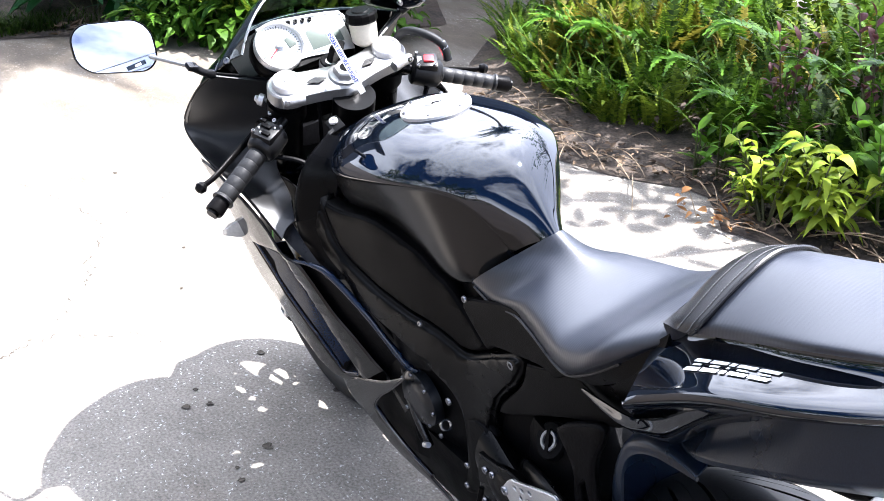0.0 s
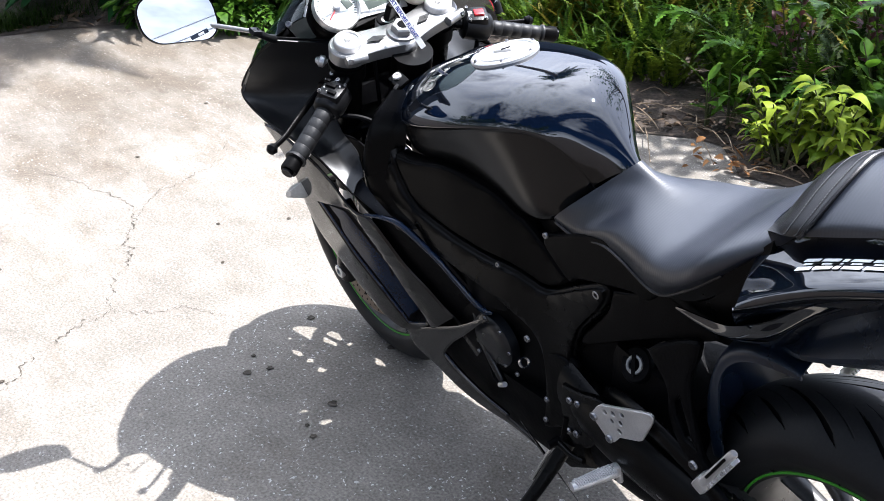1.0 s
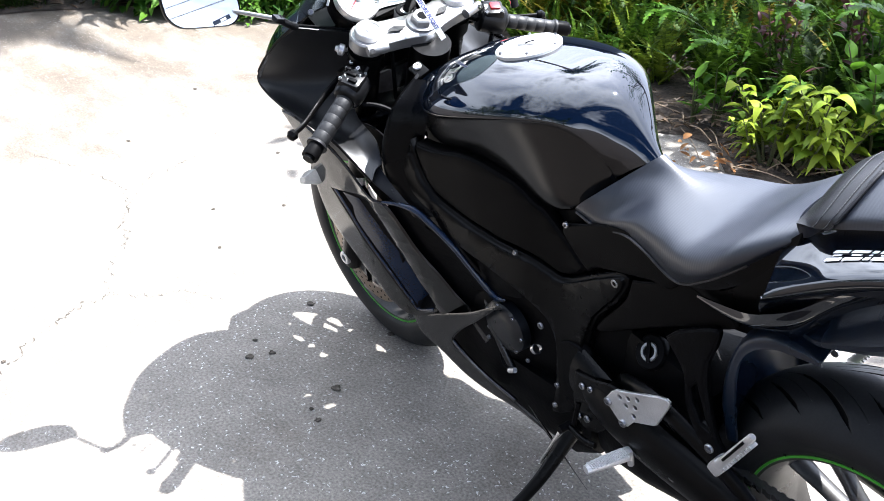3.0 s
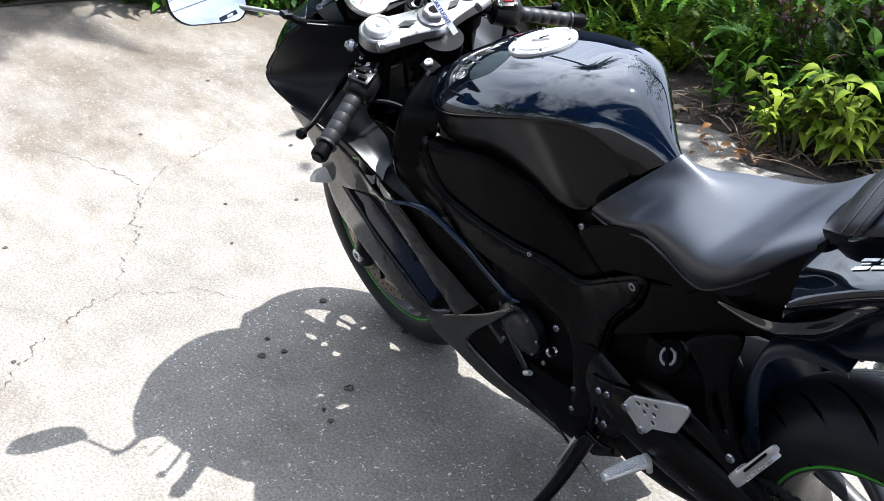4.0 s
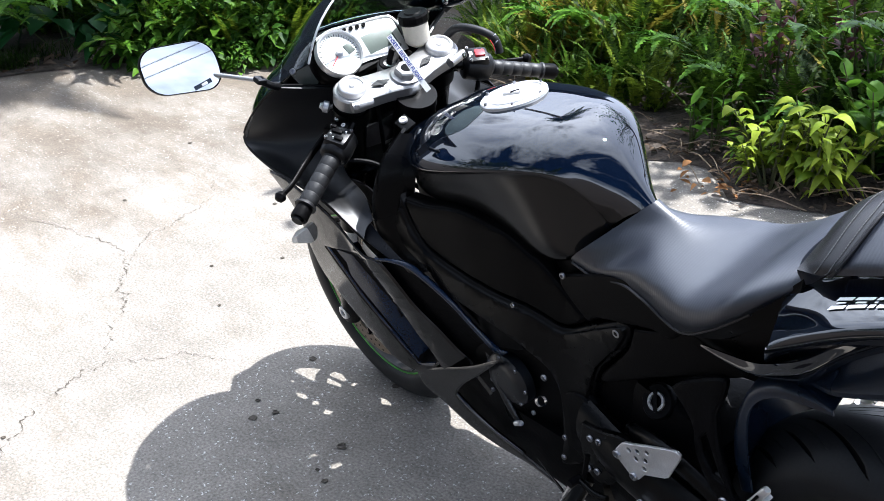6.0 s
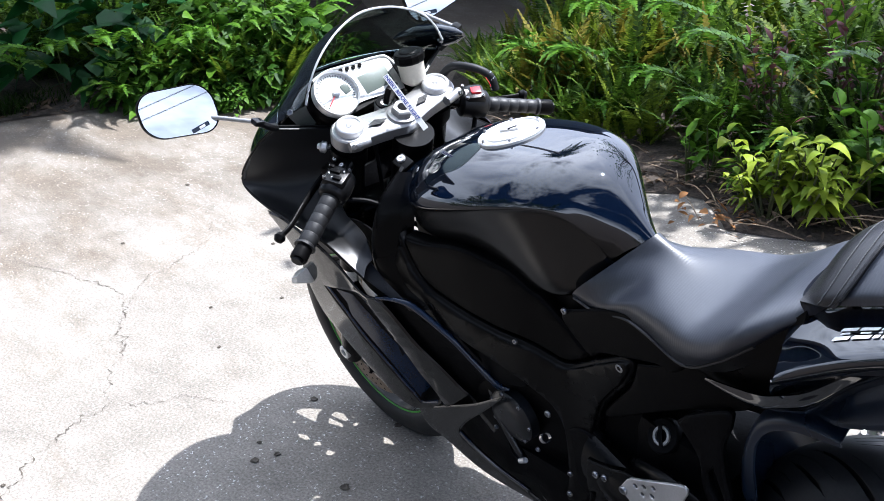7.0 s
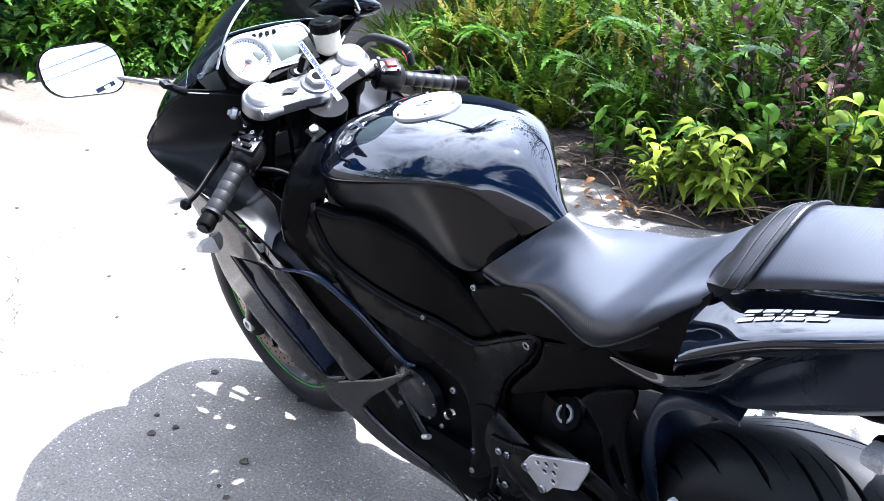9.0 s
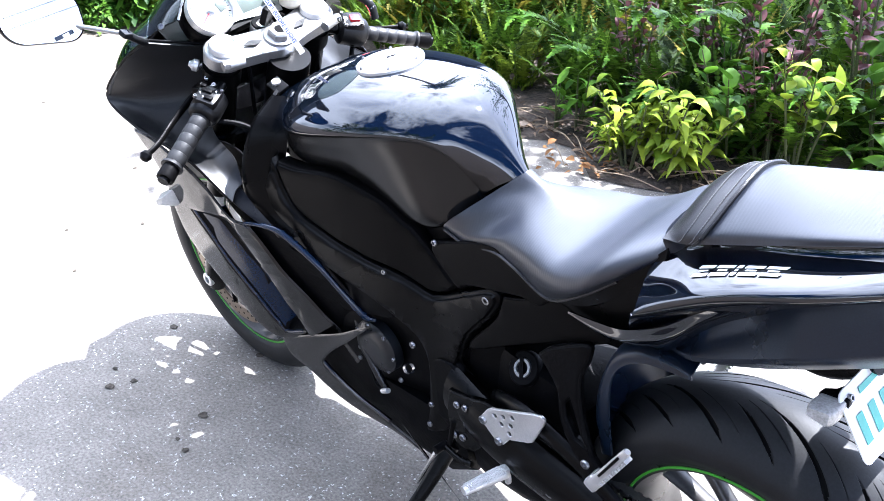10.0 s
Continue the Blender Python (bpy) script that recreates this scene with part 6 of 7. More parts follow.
def blade(bm, base, along, side, length, width, droop=0.3, seg=4, fold=0.18, power=0.75):
    """One leaf: two halves folded along its rib, bending down towards the tip."""
    along, side = along.normalized(), side.normalized()
    nrm = side.cross(along).normalized()
    if nrm.z < 0:
        nrm = -nrm
    rib, lo, hi = [], [], []
    for i in range(seg + 1):
        t = i / seg
        c = base + along * (length * t) - V(0, 0, 1) * (droop * length * t * t)
        w = width * 0.5 * (math.sin(math.pi * min(1, t ** power * 0.97 + 0.03)) ** 0.9) if i < seg else 0.0
        rib.append(bm.verts.new(c))
        if 0 < i < seg:
            lo.append(bm.verts.new(c - side * w + nrm * (fold * w)))
            hi.append(bm.verts.new(c + side * w + nrm * (fold * w)))
    for e, s in ((lo, 1), (hi, -1)):
        for i in range(seg):
            if i == 0:
                q = (rib[0], e[0], rib[1])
            elif i == seg - 1:
                q = (rib[i], e[i - 1], rib[i + 1])
            else:
                q = (rib[i], e[i - 1], e[i], rib[i + 1])
            bm.faces.new(q if s > 0 else q[::-1])


def frond(bm, rnd, base, heading, length, rise, arch, width=0.055, pairs=30, fill=0.46):
    """A sword-fern frond: an arching rib with a row of small leaflets on either side."""
    d = V(math.cos(heading), math.sin(heading), 0)
    side = V(-d.y, d.x, 0)
    pts = []
    twist = rnd.uniform(-0.5, 0.5)
    for i in range(pairs + 1):
        t = i / pairs
        h = length * (math.sin(rise) * t - arch * t * t)
        f = length * (math.cos(rise) * t + 0.25 * arch * t * t)
        pts.append(base + d * f + V(0, 0, h) + side * (0.06 * length * math.sin(2.2 * t + twist) * twist))
    for i in range(pairs):
        t = (i + 0.5) / pairs
        p, tan = pts[i], (pts[i + 1] - pts[i]).normalized()
        s = (side - tan * side.dot(tan)).normalized()
        up = s.cross(tan)
        if up.z < 0:
            up = -up
        s = (s * math.cos(twist * 0.6) + up * math.sin(twist * 0.6)).normalized()
        w = width * (0.35 + 0.65 * min(1, 5 * t)) * (1 - max(0, t - 0.55) / 0.45 * 0.9)
        if t < 0.07:
            continue
        step = (pts[i + 1] - pts[i]).length * fill
        for k in (-1, 1):
            a = s * k * w + tan * (w * 0.3) + up * (rnd.uniform(-0.12, 0.12) * w)
            m = p + a * 0.55
            vs = [bm.verts.new(q) for q in (p - tan * step, p + tan * step, m + tan * step * 0.9, p + a, m - tan * step * 0.9)]
            bm.faces.new(vs if k > 0 else vs[::-1])
    q = [bm.verts.new(p + V(0, 0, 0)) for p in pts[::3]]
    q2 = [bm.verts.new(p + side * 0.0025) for p in pts[::3]]
    for i in range(len(q) - 1):
        bm.faces.new((q[i], q[i + 1], q2[i + 1], q2[i]))


def fern_mesh(seed, count, length, rise=(0.85, 1.5), heading=None, arch=(0.1, 0.55)):
    rnd = random.Random(seed)
    bm = bmesh.new()
    for _ in range(count):
        h = rnd.uniform(0, 2 * math.pi) if heading is None else rnd.gauss(*heading)
        L_ = length * rnd.uniform(0.65, 1.15)
        b = V(rnd.uniform(-0.08, 0.08), rnd.uniform(-0.08, 0.08), 0)
        frond(bm, rnd, b, h, L_, rnd.uniform(*rise), rnd.uniform(*arch), rnd.uniform(0.026, 0.036), int(26 * L_ / 0.6))
    return bm


def leafy_mesh(seed, stems, height, leaf, width, spread=0.16, per=9, droop=0.45, start=0.25):
    """A small shrub: thin stems with leaves set round them."""
    rnd = random.Random(seed)
    bm, st = bmesh.new(), bmesh.new()
    for _ in range(stems):
        a = rnd.uniform(0, 2 * math.pi)
        lean = V(math.cos(a), math.sin(a), 0) * spread * rnd.uniform(0.2, 1.2)
        h = height * rnd.uniform(0.6, 1.1)
        pts = [V(lean.x * 0.15, lean.y * 0.15, 0), V(lean.x * 0.6, lean.y * 0.6, h * 0.55), V(lean.x, lean.y, h)]
        tube([tuple(p) for p in pts], [0.006, 0.0045, 0.002], 6, 8, bm=st)
        line = spline(pts, 30)
        for k in range(per):
            t = start + (1 - start) * k / max(1, per - 1)
            p = line[min(29, int(t * 29))]
            b = k * 2.4 + rnd.uniform(-0.4, 0.4)
            el = 0.25 + 0.7 * t + rnd.uniform(-0.25, 0.25)
            d = V(math.cos(b) * math.cos(el), math.sin(b) * math.cos(el), math.sin(el))
            s = V(-math.sin(b), math.cos(b), rnd.uniform(-0.25, 0.25))
            blade(bm, p, d, s, leaf * rnd.uniform(0.6, 1.15), width * rnd.uniform(0.7, 1.15), droop * rnd.uniform(0.5, 1.5), 5, rnd.uniform(0.05, 0.35))
    return bm, st


def mound_mesh(seed, count, across, height, leaf, width, droop=0.35, power=0.6, foot=0.02):
    """Leaves lying over one another like shingles round a low heap, from the ground to its top."""
    rnd = random.Random(seed)
    bm, st = bmesh.new(), bmesh.new()
    for k in range(count):
        a, t = rnd.uniform(0, 2 * math.pi), rnd.random() ** 0.8
        r = across * math.sqrt(max(0.02, 1 - t * t)) * rnd.uniform(0.72, 1.05) * (1 + 0.22 * math.sin(3 * a + seed))
        out = V(math.cos(a), math.sin(a), 0)
        p = out * r + V(0, 0, foot + height * t * rnd.uniform(0.85, 1.1))
        b = a + rnd.gauss(0, 0.7)
        el = rnd.gauss(-0.35 + 0.5 * t, 0.35)
        d = V(math.cos(b) * math.cos(el), math.sin(b) * math.cos(el), math.sin(el))
        size = rnd.uniform(0.55, 1.15)
        low = max(0.0, p.z + d.z * leaf * size - 0.01)
        blade(bm, p, d, V(-math.sin(b), math.cos(b), rnd.gauss(0, 0.35)), leaf * size, width * size, min(droop * rnd.uniform(0.4, 1.5), low / (leaf * size)), 6, rnd.uniform(0.05, 0.4), power)
        if k % 14 == 0:
            tube([(out.x * r * 0.3, out.y * r * 0.3, 0), (out.x * r * 0.8, out.y * r * 0.8, p.z * 0.75), tuple(p)], [0.004, 0.003, 0.002], 5, 6, bm=st)
    return bm, st


def plant(name, label, category, bm, mat_, stems=None, at=(0, 0, 0), turn=0.0, size=1.0, group=""):
    ob = tagged(new(name), label, category, group)
    part("foliage", bm, mat_, ob, sharp=3.2)
    if stems is not None:
        tagged(part("stalk", stems, stem_mat, ob), kind="stuff")
    ob.location, ob.rotation_euler, ob.scale = at, (0, 0, turn), (size, size, size)
    return ob


def put(ob, x, y, turn, size=1.0, z=0.02):
    c = copy_thing(ob, Matrix.Identity(4))
    c.location, c.rotation_euler, c.scale = (x, y, z), (0, 0, turn), (size, size, size)
    return c


# beds: a low, uneven mound of mulch each
def bed(name, outline, label, height=0.05):
    bm = bmesh.new()
    f = bm.faces.new([bm.verts.new((x, y, 0.004)) for x, y in outline])
    if f.normal.z < 0:
        f.normal_flip()
    f.normal_update()
    if f.normal.z < 0:
        bmesh.ops.reverse_faces(bm, faces=[f])
    lo_x, hi_x = min(p[0] for p in outline), max(p[0] for p in outline)
    lo_y, hi_y = min(p[1] for p in outline), max(p[1] for p in outline)
    rim = [v.co.copy() for v in bm.verts]
    for k, lo, hi in ((0, lo_x, hi_x), (1, lo_y, hi_y)):
        n = int((hi - lo) / 0.09)
        for i in range(1, n):
            c, no = [0, 0, 0], [0, 0, 0]
            c[k], no[k] = lo + (hi - lo) * i / n, 1
            bmesh.ops.bisect_plane(bm, geom=bm.verts[:] + bm.edges[:] + bm.faces[:], plane_co=c, plane_no=no)
    edge_pts = [rim[i].lerp(rim[(i + 1) % len(rim)], t / 12) for i in range(len(rim)) for t in range(12)]
    for v in bm.verts:
        d = min((v.co - p).length for p in edge_pts)
        v.co.z = 0.004 + min(1, d / 0.35) * (height + 0.03 * noise.noise(v.co * 5)) + (0.012 * noise.noise(v.co * 22) if d > 0.02 else 0)
        v.co.z = max(0.004, v.co.z)
    return thing(name, bm, mulch, label, "garden bed", "structure")


bed("planting_bed", [(-3.3, 2.3), (-2.9, 1.88), (-2.5, 1.56), (-2.15, 1.41), (-1.75, 1.4), (-1.6, 1.45), (-1.45, 1.5), (-1.33, 1.57), (-1.2, 1.67), (-1.09, 1.69), (-0.98, 1.62), (-0.86, 1.52), (-0.7, 1.58), (-0.55, 1.67), (-0.4, 1.77), (0.5, 2.1), (3.2, 3.0), (3.2, 5.5), (-2.85, 5.5), (-3.3, 3.9)], "dark mulch bed with dry leaves beside the driveway")
bed("planting_bed", [(-4.4, -0.6), (-4.25, 0.2), (-4.0, 0.8), (-3.65, 1.3), (-3.6, 2.2), (-5.6, 3.2), (-7.5, 1.5), (-6.5, -1.2)], "dark mulch bed beyond the front of the motorcycle")

rnd = random.Random(11)
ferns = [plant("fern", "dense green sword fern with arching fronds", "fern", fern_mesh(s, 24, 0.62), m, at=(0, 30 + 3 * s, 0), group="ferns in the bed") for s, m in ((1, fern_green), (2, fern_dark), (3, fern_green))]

sunny = plant("fern", "yellow-green sword fern bleached by the sun", "fern", fern_mesh(5, 24, 0.6), fern_sun, at=(-2.3, 2.45, 0.02), turn=0.9, group="ferns in the bed")

# ferns stand thick along the bed beside the motorcycle, taller towards the back
def bed_edge(x):
    return float(np.interp(x, (-2.75, -1.75, -1.25, -0.8, -0.4, 0.5, 3.2), (2.0, 1.62, 1.58, 1.6, 1.78, 2.1, 3.0)))


k = 0
for row, (back, size, gap) in enumerate(((0.42, 0.85, 0.25), (0.72, 1.0, 0.25), (1.05, 1.15, 0.28), (1.45, 1.3, 0.32), (1.95, 1.45, 0.4), (2.5, 1.65, 0.45), (3.1, 1.85, 0.5))):
    x = -2.6 + 0.07 * row
    while x < 2.4:
        put(sunny if rnd.random() < np.interp(x, (-2.1, -1.4, -0.4), (0.6, 0.22, 0.06)) else ferns[(k * 7 + row) % 3], x + rnd.uniform(-0.08, 0.08), bed_edge(x) + back + rnd.uniform(-0.08, 0.1), rnd.uniform(0, 6.28), size * rnd.uniform(0.85, 1.15))
        x += gap * rnd.uniform(0.8, 1.2)
        k += 1
for f, (x, y) in zip(ferns, ((1.9, 4.6), (2.4, 4.4), (2.2, 4.9))):
    f.location = (x, y, 0.02)
gold = plant("fern", "yellowing sword fern among the green ones", "fern", fern_mesh(8, 14, 0.6), fern_gold, at=(-2.45, 2.3, 0.02), turn=0.4, group="ferns in the bed")
for x, y, a in ((-2.5, 2.7, 1.0), (-1.9, 2.35, 2.0), (-1.3, 2.6, 3.0), (-0.5, 2.7, 0.3), (0.2, 2.9, 1.4), (-2.2, 2.2, 5.0), (-2.35, 2.05, 3.3), (-2.05, 2.6, 0.2), (-1.65, 2.5, 4.1), (-0.9, 2.45, 1.8)):
    put(gold, x, y, a, rnd.uniform(0.8, 1.2))

# the thicket runs on to the path between the beds
for i, (x, y, k) in enumerate(((-3.15, 2.38, 0.6), (-3.0, 2.24, 0.6), (-2.85, 2.12, 0.6), (-2.7, 2.04, 0.65), (-3.05, 2.55, 0.75), (-2.88, 2.42, 0.75), (-2.72, 2.28, 0.8), (-3.1, 2.85, 0.95), (-2.9, 2.75, 1.0), (-2.55, 1.98, 0.65), (-2.4, 1.92, 0.65), (-2.25, 1.9, 0.6), (-2.1, 1.86, 0.6), (-3.0, 3.2, 1.15), (-2.75, 3.1, 1.2), (-1.95, 1.88, 0.65), (-1.8, 1.86, 0.6))):
    put((sunny, ferns[0], ferns[2], gold)[(0, 1, 0, 2, 3, 1, 0)[i % 7]], x, y, 2.4 * i, k)

# young fronds lean out over the edge
lean = plant("fern", "bright young fern leaning over the bed's edge", "fern", fern_mesh(21, 6, 0.42, (0.5, 1.0), (-1.7, 0.6), (0.25, 0.75)), bright, at=(-0.85, 1.95, 0.2), turn=0.0, group="young ferns")
for x, y, a, z, k in ((-1.25, 2.0, -0.3, 0.25, 0.9), (-1.6, 2.05, 0.2, 0.3, 1.0), (-1.02, 1.84, 0.3, 0.05, 0.6), (-0.35, 2.15, -0.2, 0.3, 0.9), (0.1, 2.3, 0.4, 0.3, 1.0), (-2.1, 2.1, 0.0, 0.3, 1.1), (-1.9, 2.0, 0.5, 0.12, 0.9), (-1.42, 2.2, -0.1, 0.45, 1.0), (-1.1, 2.2, 0.3, 0.4, 1.1), (-0.75, 2.25, -0.4, 0.45, 1.0), (-2.4, 2.15, -0.2, 0.25, 1.1), (-2.25, 2.35, 0.3, 0.45, 1.1), (-1.75, 2.35, 0.0, 0.5, 1.1)):
    put(lean, x, y, a, k, z)

# broad-leaved plants at the bed's edge
f1, s1 = leafy_mesh(31, 10, 0.29, 0.125, 0.04, 0.17, 9, 0.75, 0.3)
lime_plant = plant("lime_shrub", "low shrub with drooping lime-green leaves at the bed's edge", "shrub", f1, lime, s1, (-0.7, 1.72, 0.02), 0.0)
for x, y, a, k in ((-0.8, 1.67, 0.8, 0.95), (-0.86, 1.68, 2.3, 0.6), (-0.64, 1.78, 4.1, 0.9)):
    put(lime_plant, x, y, a, k)
f2, s2 = leafy_mesh(32, 3, 0.3, 0.12, 0.036, 0.07, 6, 0.4)
young = plant("seedling", "small green seedling with narrow leaves", "plant", f2, bright, s2, (-1.16, 1.81, 0.02), 0.5)
put(young, -1.21, 1.74, 1.7, 0.85)
put(young, -1.02, 1.86, 3.7, 0.8)
f3, s3 = leafy_mesh(33, 7, 0.42, 0.14, 0.062, 0.2, 8, 0.4)
broad = plant("green_shrub", "bright green shrub with broad oval leaves", "shrub", f3, bright, s3, (-0.6, 2.02, 0.02), 0.3)
for x, y, a, k in ((-0.45, 2.12, 2.2, 0.95), (-0.12, 2.2, 4.0, 1.1), (0.25, 2.35, 1.7, 1.15), (-2.35, 2.12, 1.0, 0.8), (-2.1, 2.15, 2.0, 0.75), (0.75, 2.55, 1.0, 1.2)):
    put(broad, x, y, a, k)
f4, s4 = leafy_mesh(34, 5, 0.5, 0.075, 0.025, 0.16, 10, 0.35, 0.5)
red = plant("red_shrub", "slender shrub with wine-red pointed leaves", "shrub", f4, wine, s4, (-1.1, 2.12, 0.02), 0.0)
for x, y, a, k in ((-0.8, 2.24, 1.2, 1.3), (-0.62, 2.32, 2.5, 1.3), (-0.48, 2.05, 0.6, 0.95), (-0.42, 1.98, 4.2, 0.7), (-0.3, 2.4, 5.2, 1.5), (0.0, 2.15, 2.0, 1.0), (0.15, 2.5, 3.7, 1.5)):
    put(red, x, y, a, k)
f8, s8 = leafy_mesh(38, 5, 0.1, 0.1, 0.022, 0.03, 9, 0.3, 0.1)
rosette = plant("red_rosette_plant", "small rosette of narrow dark red leaves among the ferns", "plant", f8, wine, s8, (-0.98, 2.0, 0.17), 0.0)
f5, s5 = leafy_mesh(35, 5, 0.5, 0.125, 0.048, 0.16, 7, 0.45, 0.5)
lime_tall = plant("lime_shrub", "upright shrub with yellow-green pointed leaves", "shrub", f5, lime, s5, (-0.33, 2.0, 0.02), 0.9)
put(lime_tall, 0.1, 2.1, 2.4, 1.05)

# the bed beyond the front wheel
for i in range(34):
    t = i / 33
    x, y = np.interp(t, (0, 0.35, 0.7, 1), (-4.62, -4.45, -4.2, -3.85)), np.interp(t, (0, 0.35, 0.7, 1), (0.4, 0.68, 1.1, 1.85))
    b = 0.25 + 0.32 * (i % 4)
    put(ferns[i % 3], x - b, y + 0.25 * b + rnd.uniform(-0.1, 0.1), rnd.uniform(0, 6.28), 0.85 + 0.18 * (i % 4) + rnd.uniform(-0.1, 0.1))
f6, s6 = mound_mesh(36, 260, 0.27, 0.3, 0.085, 0.056)
vine = plant("leafy_creeper", "creeper with small rounded bright green leaves trailing over the ground", "plant", f6, creeper_green, s6, (-3.8, 1.05, 0.0), 0.0)
for x, y, a, k in ((-3.62, 1.25, 1.0, 0.8), (-3.9, 0.85, 2.0, 0.8), (-3.7, 1.5, 3.0, 1.0), (-4.05, 1.2, 4.0, 1.4), (-4.05, 0.75, 5.0, 0.9), (-3.55, 1.05, 2.6, 0.4), (-3.53, 1.25, 0.7, 0.35), (-3.72, 0.95, 5.2, 0.5), (-3.9, 1.5, 1.4, 1.4), (-3.55, 1.7, 4.4, 0.9)):
    put(vine, x, y, a, k, 0.0)
f7, s7 = mound_mesh(37, 30, 0.28, 0.45, 0.23, 0.19, 0.3, 0.42, 0.12)
heart = plant("big_leaf_plant", "plant with large dark green heart-shaped leaves", "plant", f7, deep, s7, (-4.5, 0.5, 0.0), 0.0)
put(heart, -4.35, 0.74, 2.0, 0.85, 0.0)
put(heart, -4.3, 0.98, 5.1, 0.8, 0.0)
put(heart, -4.75, 0.6, 4.0, 1.15, 0.0)
for x, y, a, z, k in ((-4.2, 0.42, 1.2, 0.32, 1.0), (-4.3, 0.3, 0.5, 0.3, 1.0), (-4.0, 0.62, 1.3, 0.35, 1.1), (-3.85, 0.85, 1.7, 0.3, 1.0), (-3.75, 1.0, 1.0, 0.35, 1.0), (-4.15, 0.75, 1.5, 0.55, 1.1), (-3.65, 1.25, 1.3, 0.38, 0.9), (-4.4, 0.3, 0.0, 0.22, 1.0), (-3.55, 1.5, 1.4, 0.4, 1.0), (-3.85, 1.1, 1.8, 0.5, 1.1), (-3.98, 0.62, 1.0, 0.1, 0.8), (-3.7, 1.45, 1.1, 0.55, 1.1), (-4.05, 0.9, 1.2, 0.6, 1.1)):
    put(lean, x, y, a, k, z)
for x, y, a in ((-3.75, 1.2, 0.4), (-3.62, 1.45, 2.0), (-3.9, 1.0, 4.0), (-3.8, 1.4, 5.3), (-4.05, 0.75, 1.1)):
    put(ferns[0], x, y, a, 0.85)
for x, y, a in ((-3.72, 1.1, 0.5), (-3.58, 1.35, 2.4), (-4.0, 0.85, 3.9), (-3.5, 1.6, 1.0)):
    put(sunny, x, y, a, 0.8)
for x, y, a in ((-4.1, 1.25, 1.0), (-4.25, 0.95, 3.0), (-3.9, 1.6, 5.0)):
    put(gold, x, y, a, 0.8)


# litter and grass
def scatter(name, label, category, count, place, size, mat_, seed):
    r = random.Random(seed)
    bm = bmesh.new()
    for _ in range(count):
        x, y, z = place(r)
        a = r.uniform(0, 6.28)
        d, s_ = V(math.cos(a), math.sin(a), r.uniform(-0.1, 0.5)), V(-math.sin(a), math.cos(a), r.uniform(-0.6, 0.6))
        L = r.uniform(*size)
        blade(bm, V(x, y, z), d, s_, L, L * r.uniform(0.25, 0.55), r.uniform(-0.3, 0.4), 4, r.uniform(0.2, 1.2))
    return thing(name, bm, mat_, label, category, "stuff", sharp=3.2)


def front_edge(x):
    return float(np.interp(x, (-2.75, -2.15, -1.75, -1.45, -1.33, -1.2, -1.09, -0.86, -0.55, -0.4, 0.5, 3.2), (1.75, 1.41, 1.4, 1.5, 1.57, 1.67, 1.69, 1.52, 1.67, 1.77, 2.1, 3.0)))


def along_edge(r):
    x = r.uniform(-2.4, 0.8)
    return x, front_edge(x) + abs(r.gauss(0.1, 0.2)) - 0.015, r.uniform(0.012, 0.06)


def by_lime(r):
    return r.gauss(-0.9, 0.09), r.gauss(1.54, 0.05), r.uniform(0.008, 0.04)


def left_edge(r):
    t = r.random()
    return np.interp(t, (0, 0.5, 1), (-4.35, -4.05, -3.6)) + r.gauss(-0.1, 0.1), np.interp(t, (0, 0.5, 1), (-0.3, 0.7, 1.4)), r.uniform(0.012, 0.05)


scatter("leaf_litter", "brown dry leaves lying on the mulch", "leaves", 1100, along_edge, (0.015, 0.05), litter_brown, 51)
scatter("leaf_litter", "curled orange-brown dry leaves at the bed's edge", "leaves", 30, by_lime, (0.025, 0.06), brown, 52)
scatter("leaf_litter", "dry leaves under the far plants", "leaves", 120, left_edge, (0.03, 0.07), litter_brown, 53)


def twigs(count, seed):
    r = random.Random(seed)
    bm = bmesh.new()
    for _ in range(count):
        x, y, z = along_edge(r)
        a = r.uniform(-0.9, 0.9)
        L = r.uniform(0.08, 0.35)
        tube([(x, y, z + 0.01), (x + L * 0.5 * math.cos(a), y + L * 0.5 * math.sin(a), z + 0.02 + r.uniform(0, 0.02)), (x + L * math.cos(a), y + L * math.sin(a), z + 0.008)], 0.0022, 5, 7, bm=bm)
    return bm


twig_mat = surf("dead_twig", (0.20, 0.15, 0.10), 0.85, 0, 0.4, 20, 200)
thing("twigs", twigs(110, 54), twig_mat, "thin dead stems and twigs on the mulch", "twigs", "stuff")


def grass(count, place, seed, height=(0.06, 0.16)):
    r = random.Random(seed)
    bm = bmesh.new()
    for _ in range(count):
        x, y = place(r)
        a = r.uniform(0, 6.28)
        h = r.uniform(*height)
        lean_, w = V(math.cos(a), math.sin(a), 0) * h * r.uniform(0.4, 1.9), 0.0028
        s_ = V(-math.sin(a), math.cos(a), 0) * w
        p = V(x, y, 0.0)
        vs = [bm.verts.new(q) for q in (p - s_, p + s_, p + lean_ * 0.4 + V(0, 0, h * 0.7) + s_ * 0.7, p + lean_ * 0.4 + V(0, 0, h * 0.7) - s_ * 0.7, p + lean_ + V(0, 0, h))]
        bm.faces.new(vs[:4])
        bm.faces.new((vs[3], vs[2], vs[4]))
    return bm


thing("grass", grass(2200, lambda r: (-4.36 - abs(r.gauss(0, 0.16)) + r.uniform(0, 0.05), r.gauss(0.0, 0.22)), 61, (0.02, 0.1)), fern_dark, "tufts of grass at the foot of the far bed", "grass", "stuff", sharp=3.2)


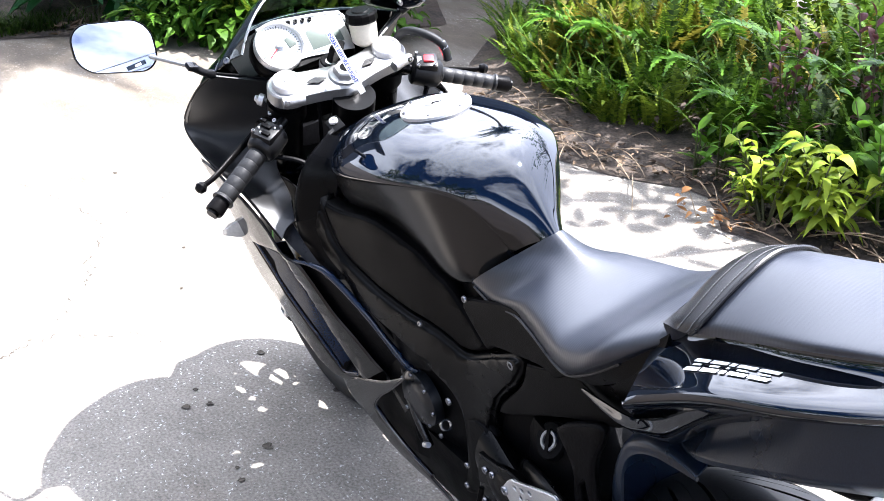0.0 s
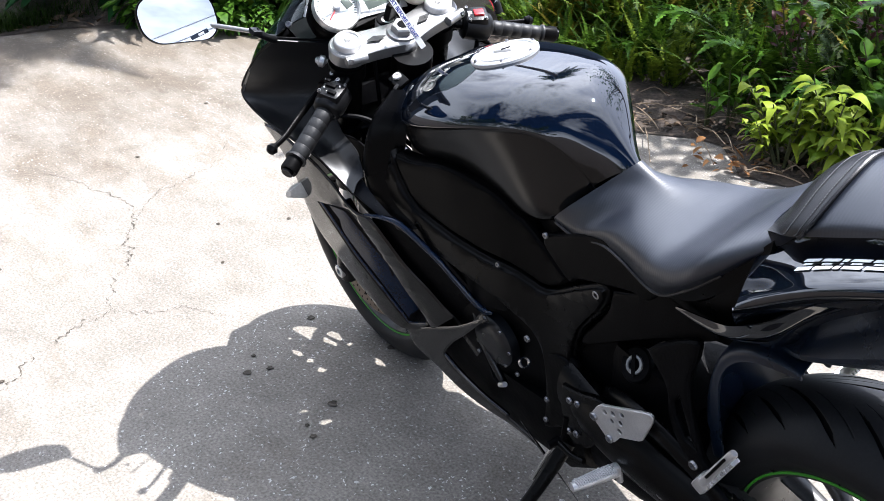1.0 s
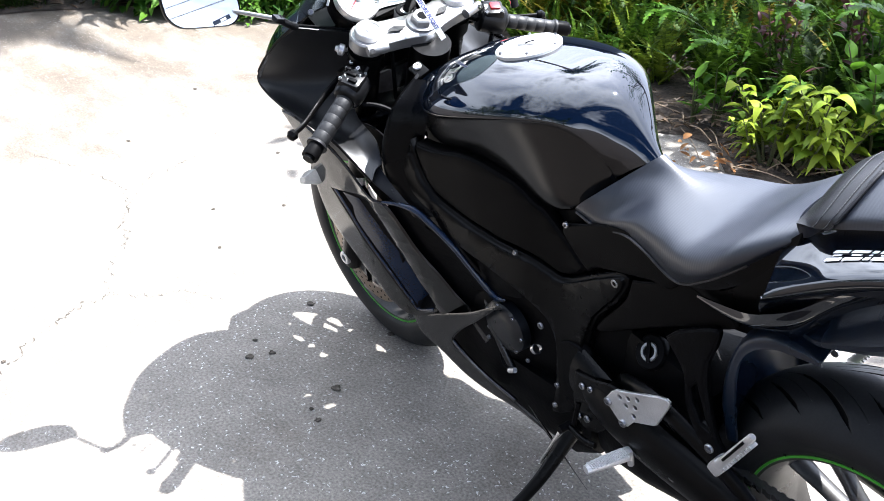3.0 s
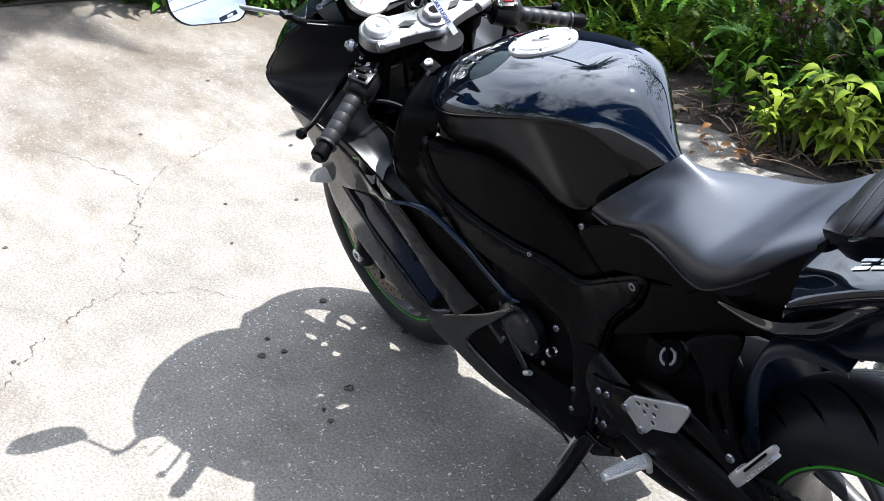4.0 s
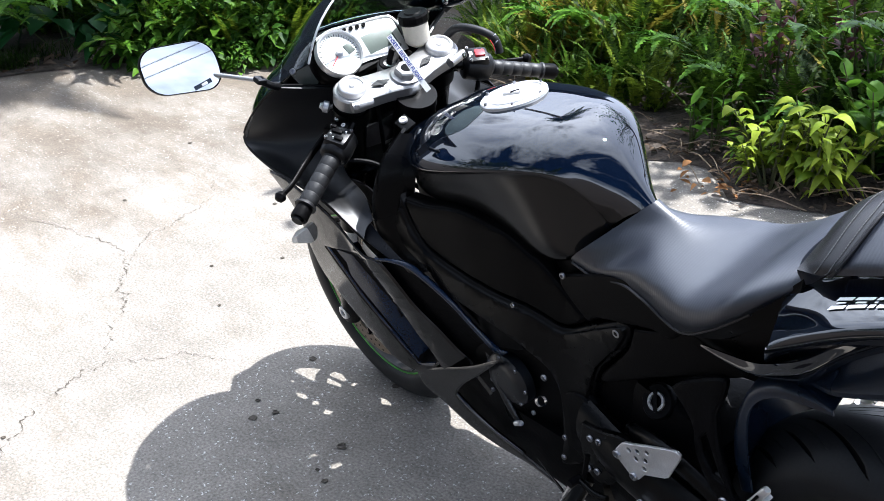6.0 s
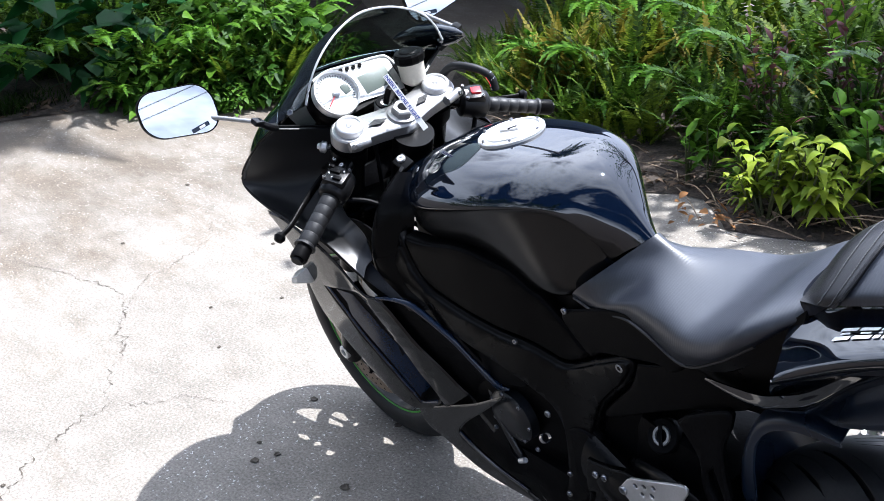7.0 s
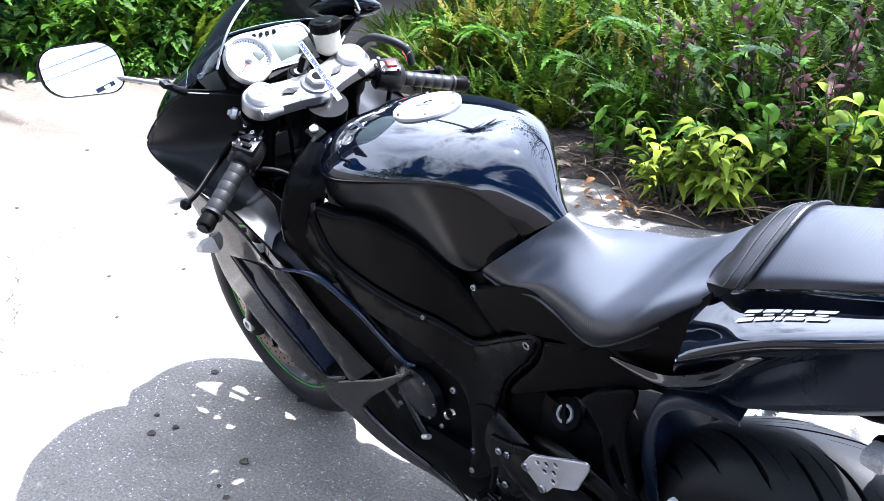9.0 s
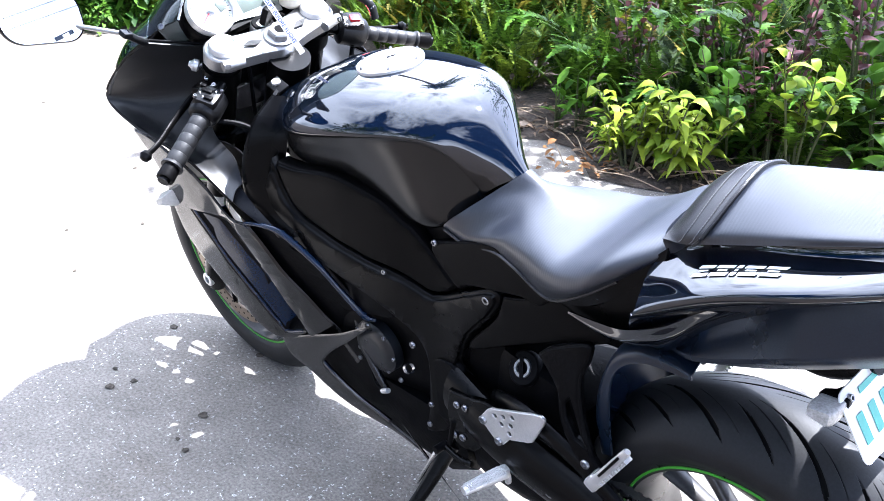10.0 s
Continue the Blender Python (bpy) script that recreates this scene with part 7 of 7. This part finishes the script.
# the house behind, in its own shade
house_paint = surf("dark_blue_grey_wall", (0.15, 0.18, 0.235), 0.7, 0, 0.2, 2, 40, 0.001)
dark_trim = surf("dark_trim", (0.03, 0.03, 0.035), 0.6, 0, 0.2, 4, 60)
house = tagged(new("house"), "dark blue-grey house wall in shade behind the plants", "house")
part("wall", box((5.4, 0.25, 2.8), Matrix.Translation((-5.6, 4.1, 1.4)), 0.01), house_paint, house)
part("wall", box((0.25, 6.5, 2.8), Matrix.Translation((-7.4, 0.9, 1.4)), 0.01), house_paint, house)
part("roof", box((6.4, 1.6, 0.14), Matrix.Translation((-5.6, 3.7, 2.87)), 0.02), dark_trim, house)
part("roof", box((1.4, 7.0, 0.14), Matrix.Translation((-7.2, 0.7, 2.871)), 0.02), dark_trim, house)
part("base_board", box((5.4, 0.03, 0.2), Matrix.Translation((-5.6, 3.955, 0.1)), 0.005), dark_trim, house)


# a palm whose crown shades the far edge of the driveway
def palm():
    r = random.Random(71)
    trunk = tube([(-4.9, 2.1, 0), (-4.9, 2.1, 1.2), (-4.5, 2.2, 2.8), (-4.05, 2.5, 4.6), (-3.6, 2.85, 6.5)], [0.11, 0.095, 0.085, 0.075, 0.07], 14, 34)
    bm = bmesh.new()
    for k in range(34):
        h = 2 * math.pi * k / 34 + r.uniform(-0.25, 0.25)
        frond(bm, r, V(-3.6, 2.85, 6.5), h, r.uniform(0.7, 1.4), r.uniform(0.2, 1.2), r.uniform(0.5, 0.9), r.uniform(0.16, 0.26), 34, 0.36)
    return trunk, bm


trunk_bm, crown_bm = palm()
palm_tree = tagged(new("palm_tree"), "tall palm leaning over the planting bed", "tree")
part("trunk", trunk_bm, twig_mat, palm_tree)
part("crown", crown_bm, fern_dark, palm_tree, sharp=3.2)


# a tree behind the bed whose crown shades the ferns
bark = surf("grey_bark", (0.14, 0.11, 0.085), 0.9, 0, 0.4, 14, 90, 0.006)
tree = tagged(new("tree"), "small garden tree with a loose green crown behind the fern bed", "tree")
tree.location = (0.35, 4.45, 0.0)
rnd = random.Random(77)
part("trunk", tube([(0, 0, 0), (-0.05, -0.1, 1.2), (-0.2, -0.3, 2.4), (-0.35, -0.5, 3.4)], [0.13, 0.1, 0.075, 0.05], 14, 24), bark, tree)
tips = []
for k in range(9):
    a = k * 2.4 + rnd.uniform(-0.3, 0.3)
    s0 = V(-0.18 - 0.02 * k, -0.25 - 0.03 * k, 2.2 + 0.13 * k)
    e0 = s0 + V(math.cos(a) * 1.1 - 0.35, math.sin(a) * 1.1 - 0.7, rnd.uniform(0.5, 1.1))
    mid0 = (s0 + e0) / 2 + V(0, 0, 0.12)
    part("limb", tube([tuple(s0), tuple(mid0), tuple(e0)], [0.035, 0.022, 0.008], 8, 12), bark, tree)
    tips += [mid0, e0, (mid0 + e0) / 2]
# a long limb reaches out over the driveway's edge
for e0 in (V(-1.0, -1.6, 3.25), V(-1.45, -1.8, 3.05), V(-1.75, -1.5, 3.3)):
    s0 = V(-0.3, -0.45, 3.05)
    mid0 = (s0 + e0) / 2 + V(0, 0, 0.15)
    part("limb", tube([tuple(s0), tuple(mid0), tuple(e0)], [0.03, 0.018, 0.006], 8, 12), bark, tree)
    tips += [mid0, e0, (mid0 + e0) / 2]
bm = bmesh.new()
for p in tips:
    for _ in range(24):
        q = p + V(rnd.gauss(0, 0.26), rnd.gauss(0, 0.26), rnd.gauss(0, 0.17))
        a, el = rnd.uniform(0, 6.28), rnd.uniform(-0.5, 0.4)
        blade(bm, q, V(math.cos(a) * math.cos(el), math.sin(a) * math.cos(el), math.sin(el)), V(-math.sin(a), math.cos(a), rnd.uniform(-0.4, 0.4)), rnd.uniform(0.08, 0.16), rnd.uniform(0.04, 0.07), 0.3, 4)
part("crown", bm, deep, tree)

# an unseen tall hedge, added on the verge to reflect as a dark band
rnd = random.Random(83)
bm = bmesh.new()
for _ in range(4200):
    q = V(rnd.uniform(-9.0, 5.0), 0, rnd.random() ** 0.8)
    top = 4.3 + 0.5 * math.sin(q.x * 1.3) + 0.3 * math.sin(q.x * 3.1)
    a, el = rnd.uniform(0, 6.28), rnd.gauss(-0.3, 0.4)
    p = V(q.x, -6.2 + rnd.gauss(0, 0.45) * (1.1 - 0.5 * q.z), q.z * top)
    blade(bm, p, V(math.cos(a) * math.cos(el), math.sin(a) * math.cos(el), math.sin(el)), V(-math.sin(a), math.cos(a), rnd.uniform(-0.5, 0.5)), rnd.uniform(0.2, 0.34), rnd.uniform(0.12, 0.2), 0.2, 4)
hedge = tagged(new("hedge"), "unseen tall dark green hedge added to block low sky light", "hedge")
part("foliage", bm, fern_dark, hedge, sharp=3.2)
for k in range(9):
    x = -8.5 + 1.6 * k
    part("trunk", tube([(x, -6.2, 0), (x + 0.1, -6.15, 1.5), (x - 0.05, -6.25, 3.2)], [0.06, 0.045, 0.02], 8, 10), bark, hedge)

# two cables over the road behind, seen in the mirror
cable_black = surf("cable_black", (0.02, 0.02, 0.022), 0.6, 0, 0.2, 5, 50)
for z in (4.78, 4.92):
    b = tube([(24.3, -29.75, z + 0.6), (14.3, -9.75, z + 0.08), (9.3, 0.25, z), (4.3, 10.25, z + 0.15)], 0.006, 6, 60)
    thing("overhead_cable", b, cable_black, "thin black overhead cable above the road", "cable", "")
pole_wood = surf("weathered_pole", (0.18, 0.15, 0.12), 0.9, 0, 0.3, 6, 60, 0.003)
for x, y in ((24.3, -29.75), (4.3, 10.25)):
    b = tube([(x, y, 0), (x, y, 6.2)], [0.14, 0.1], 14, 2)
    thing("utility_pole", b, pole_wood, "weathered wooden pole holding overhead cables", "pole", "")
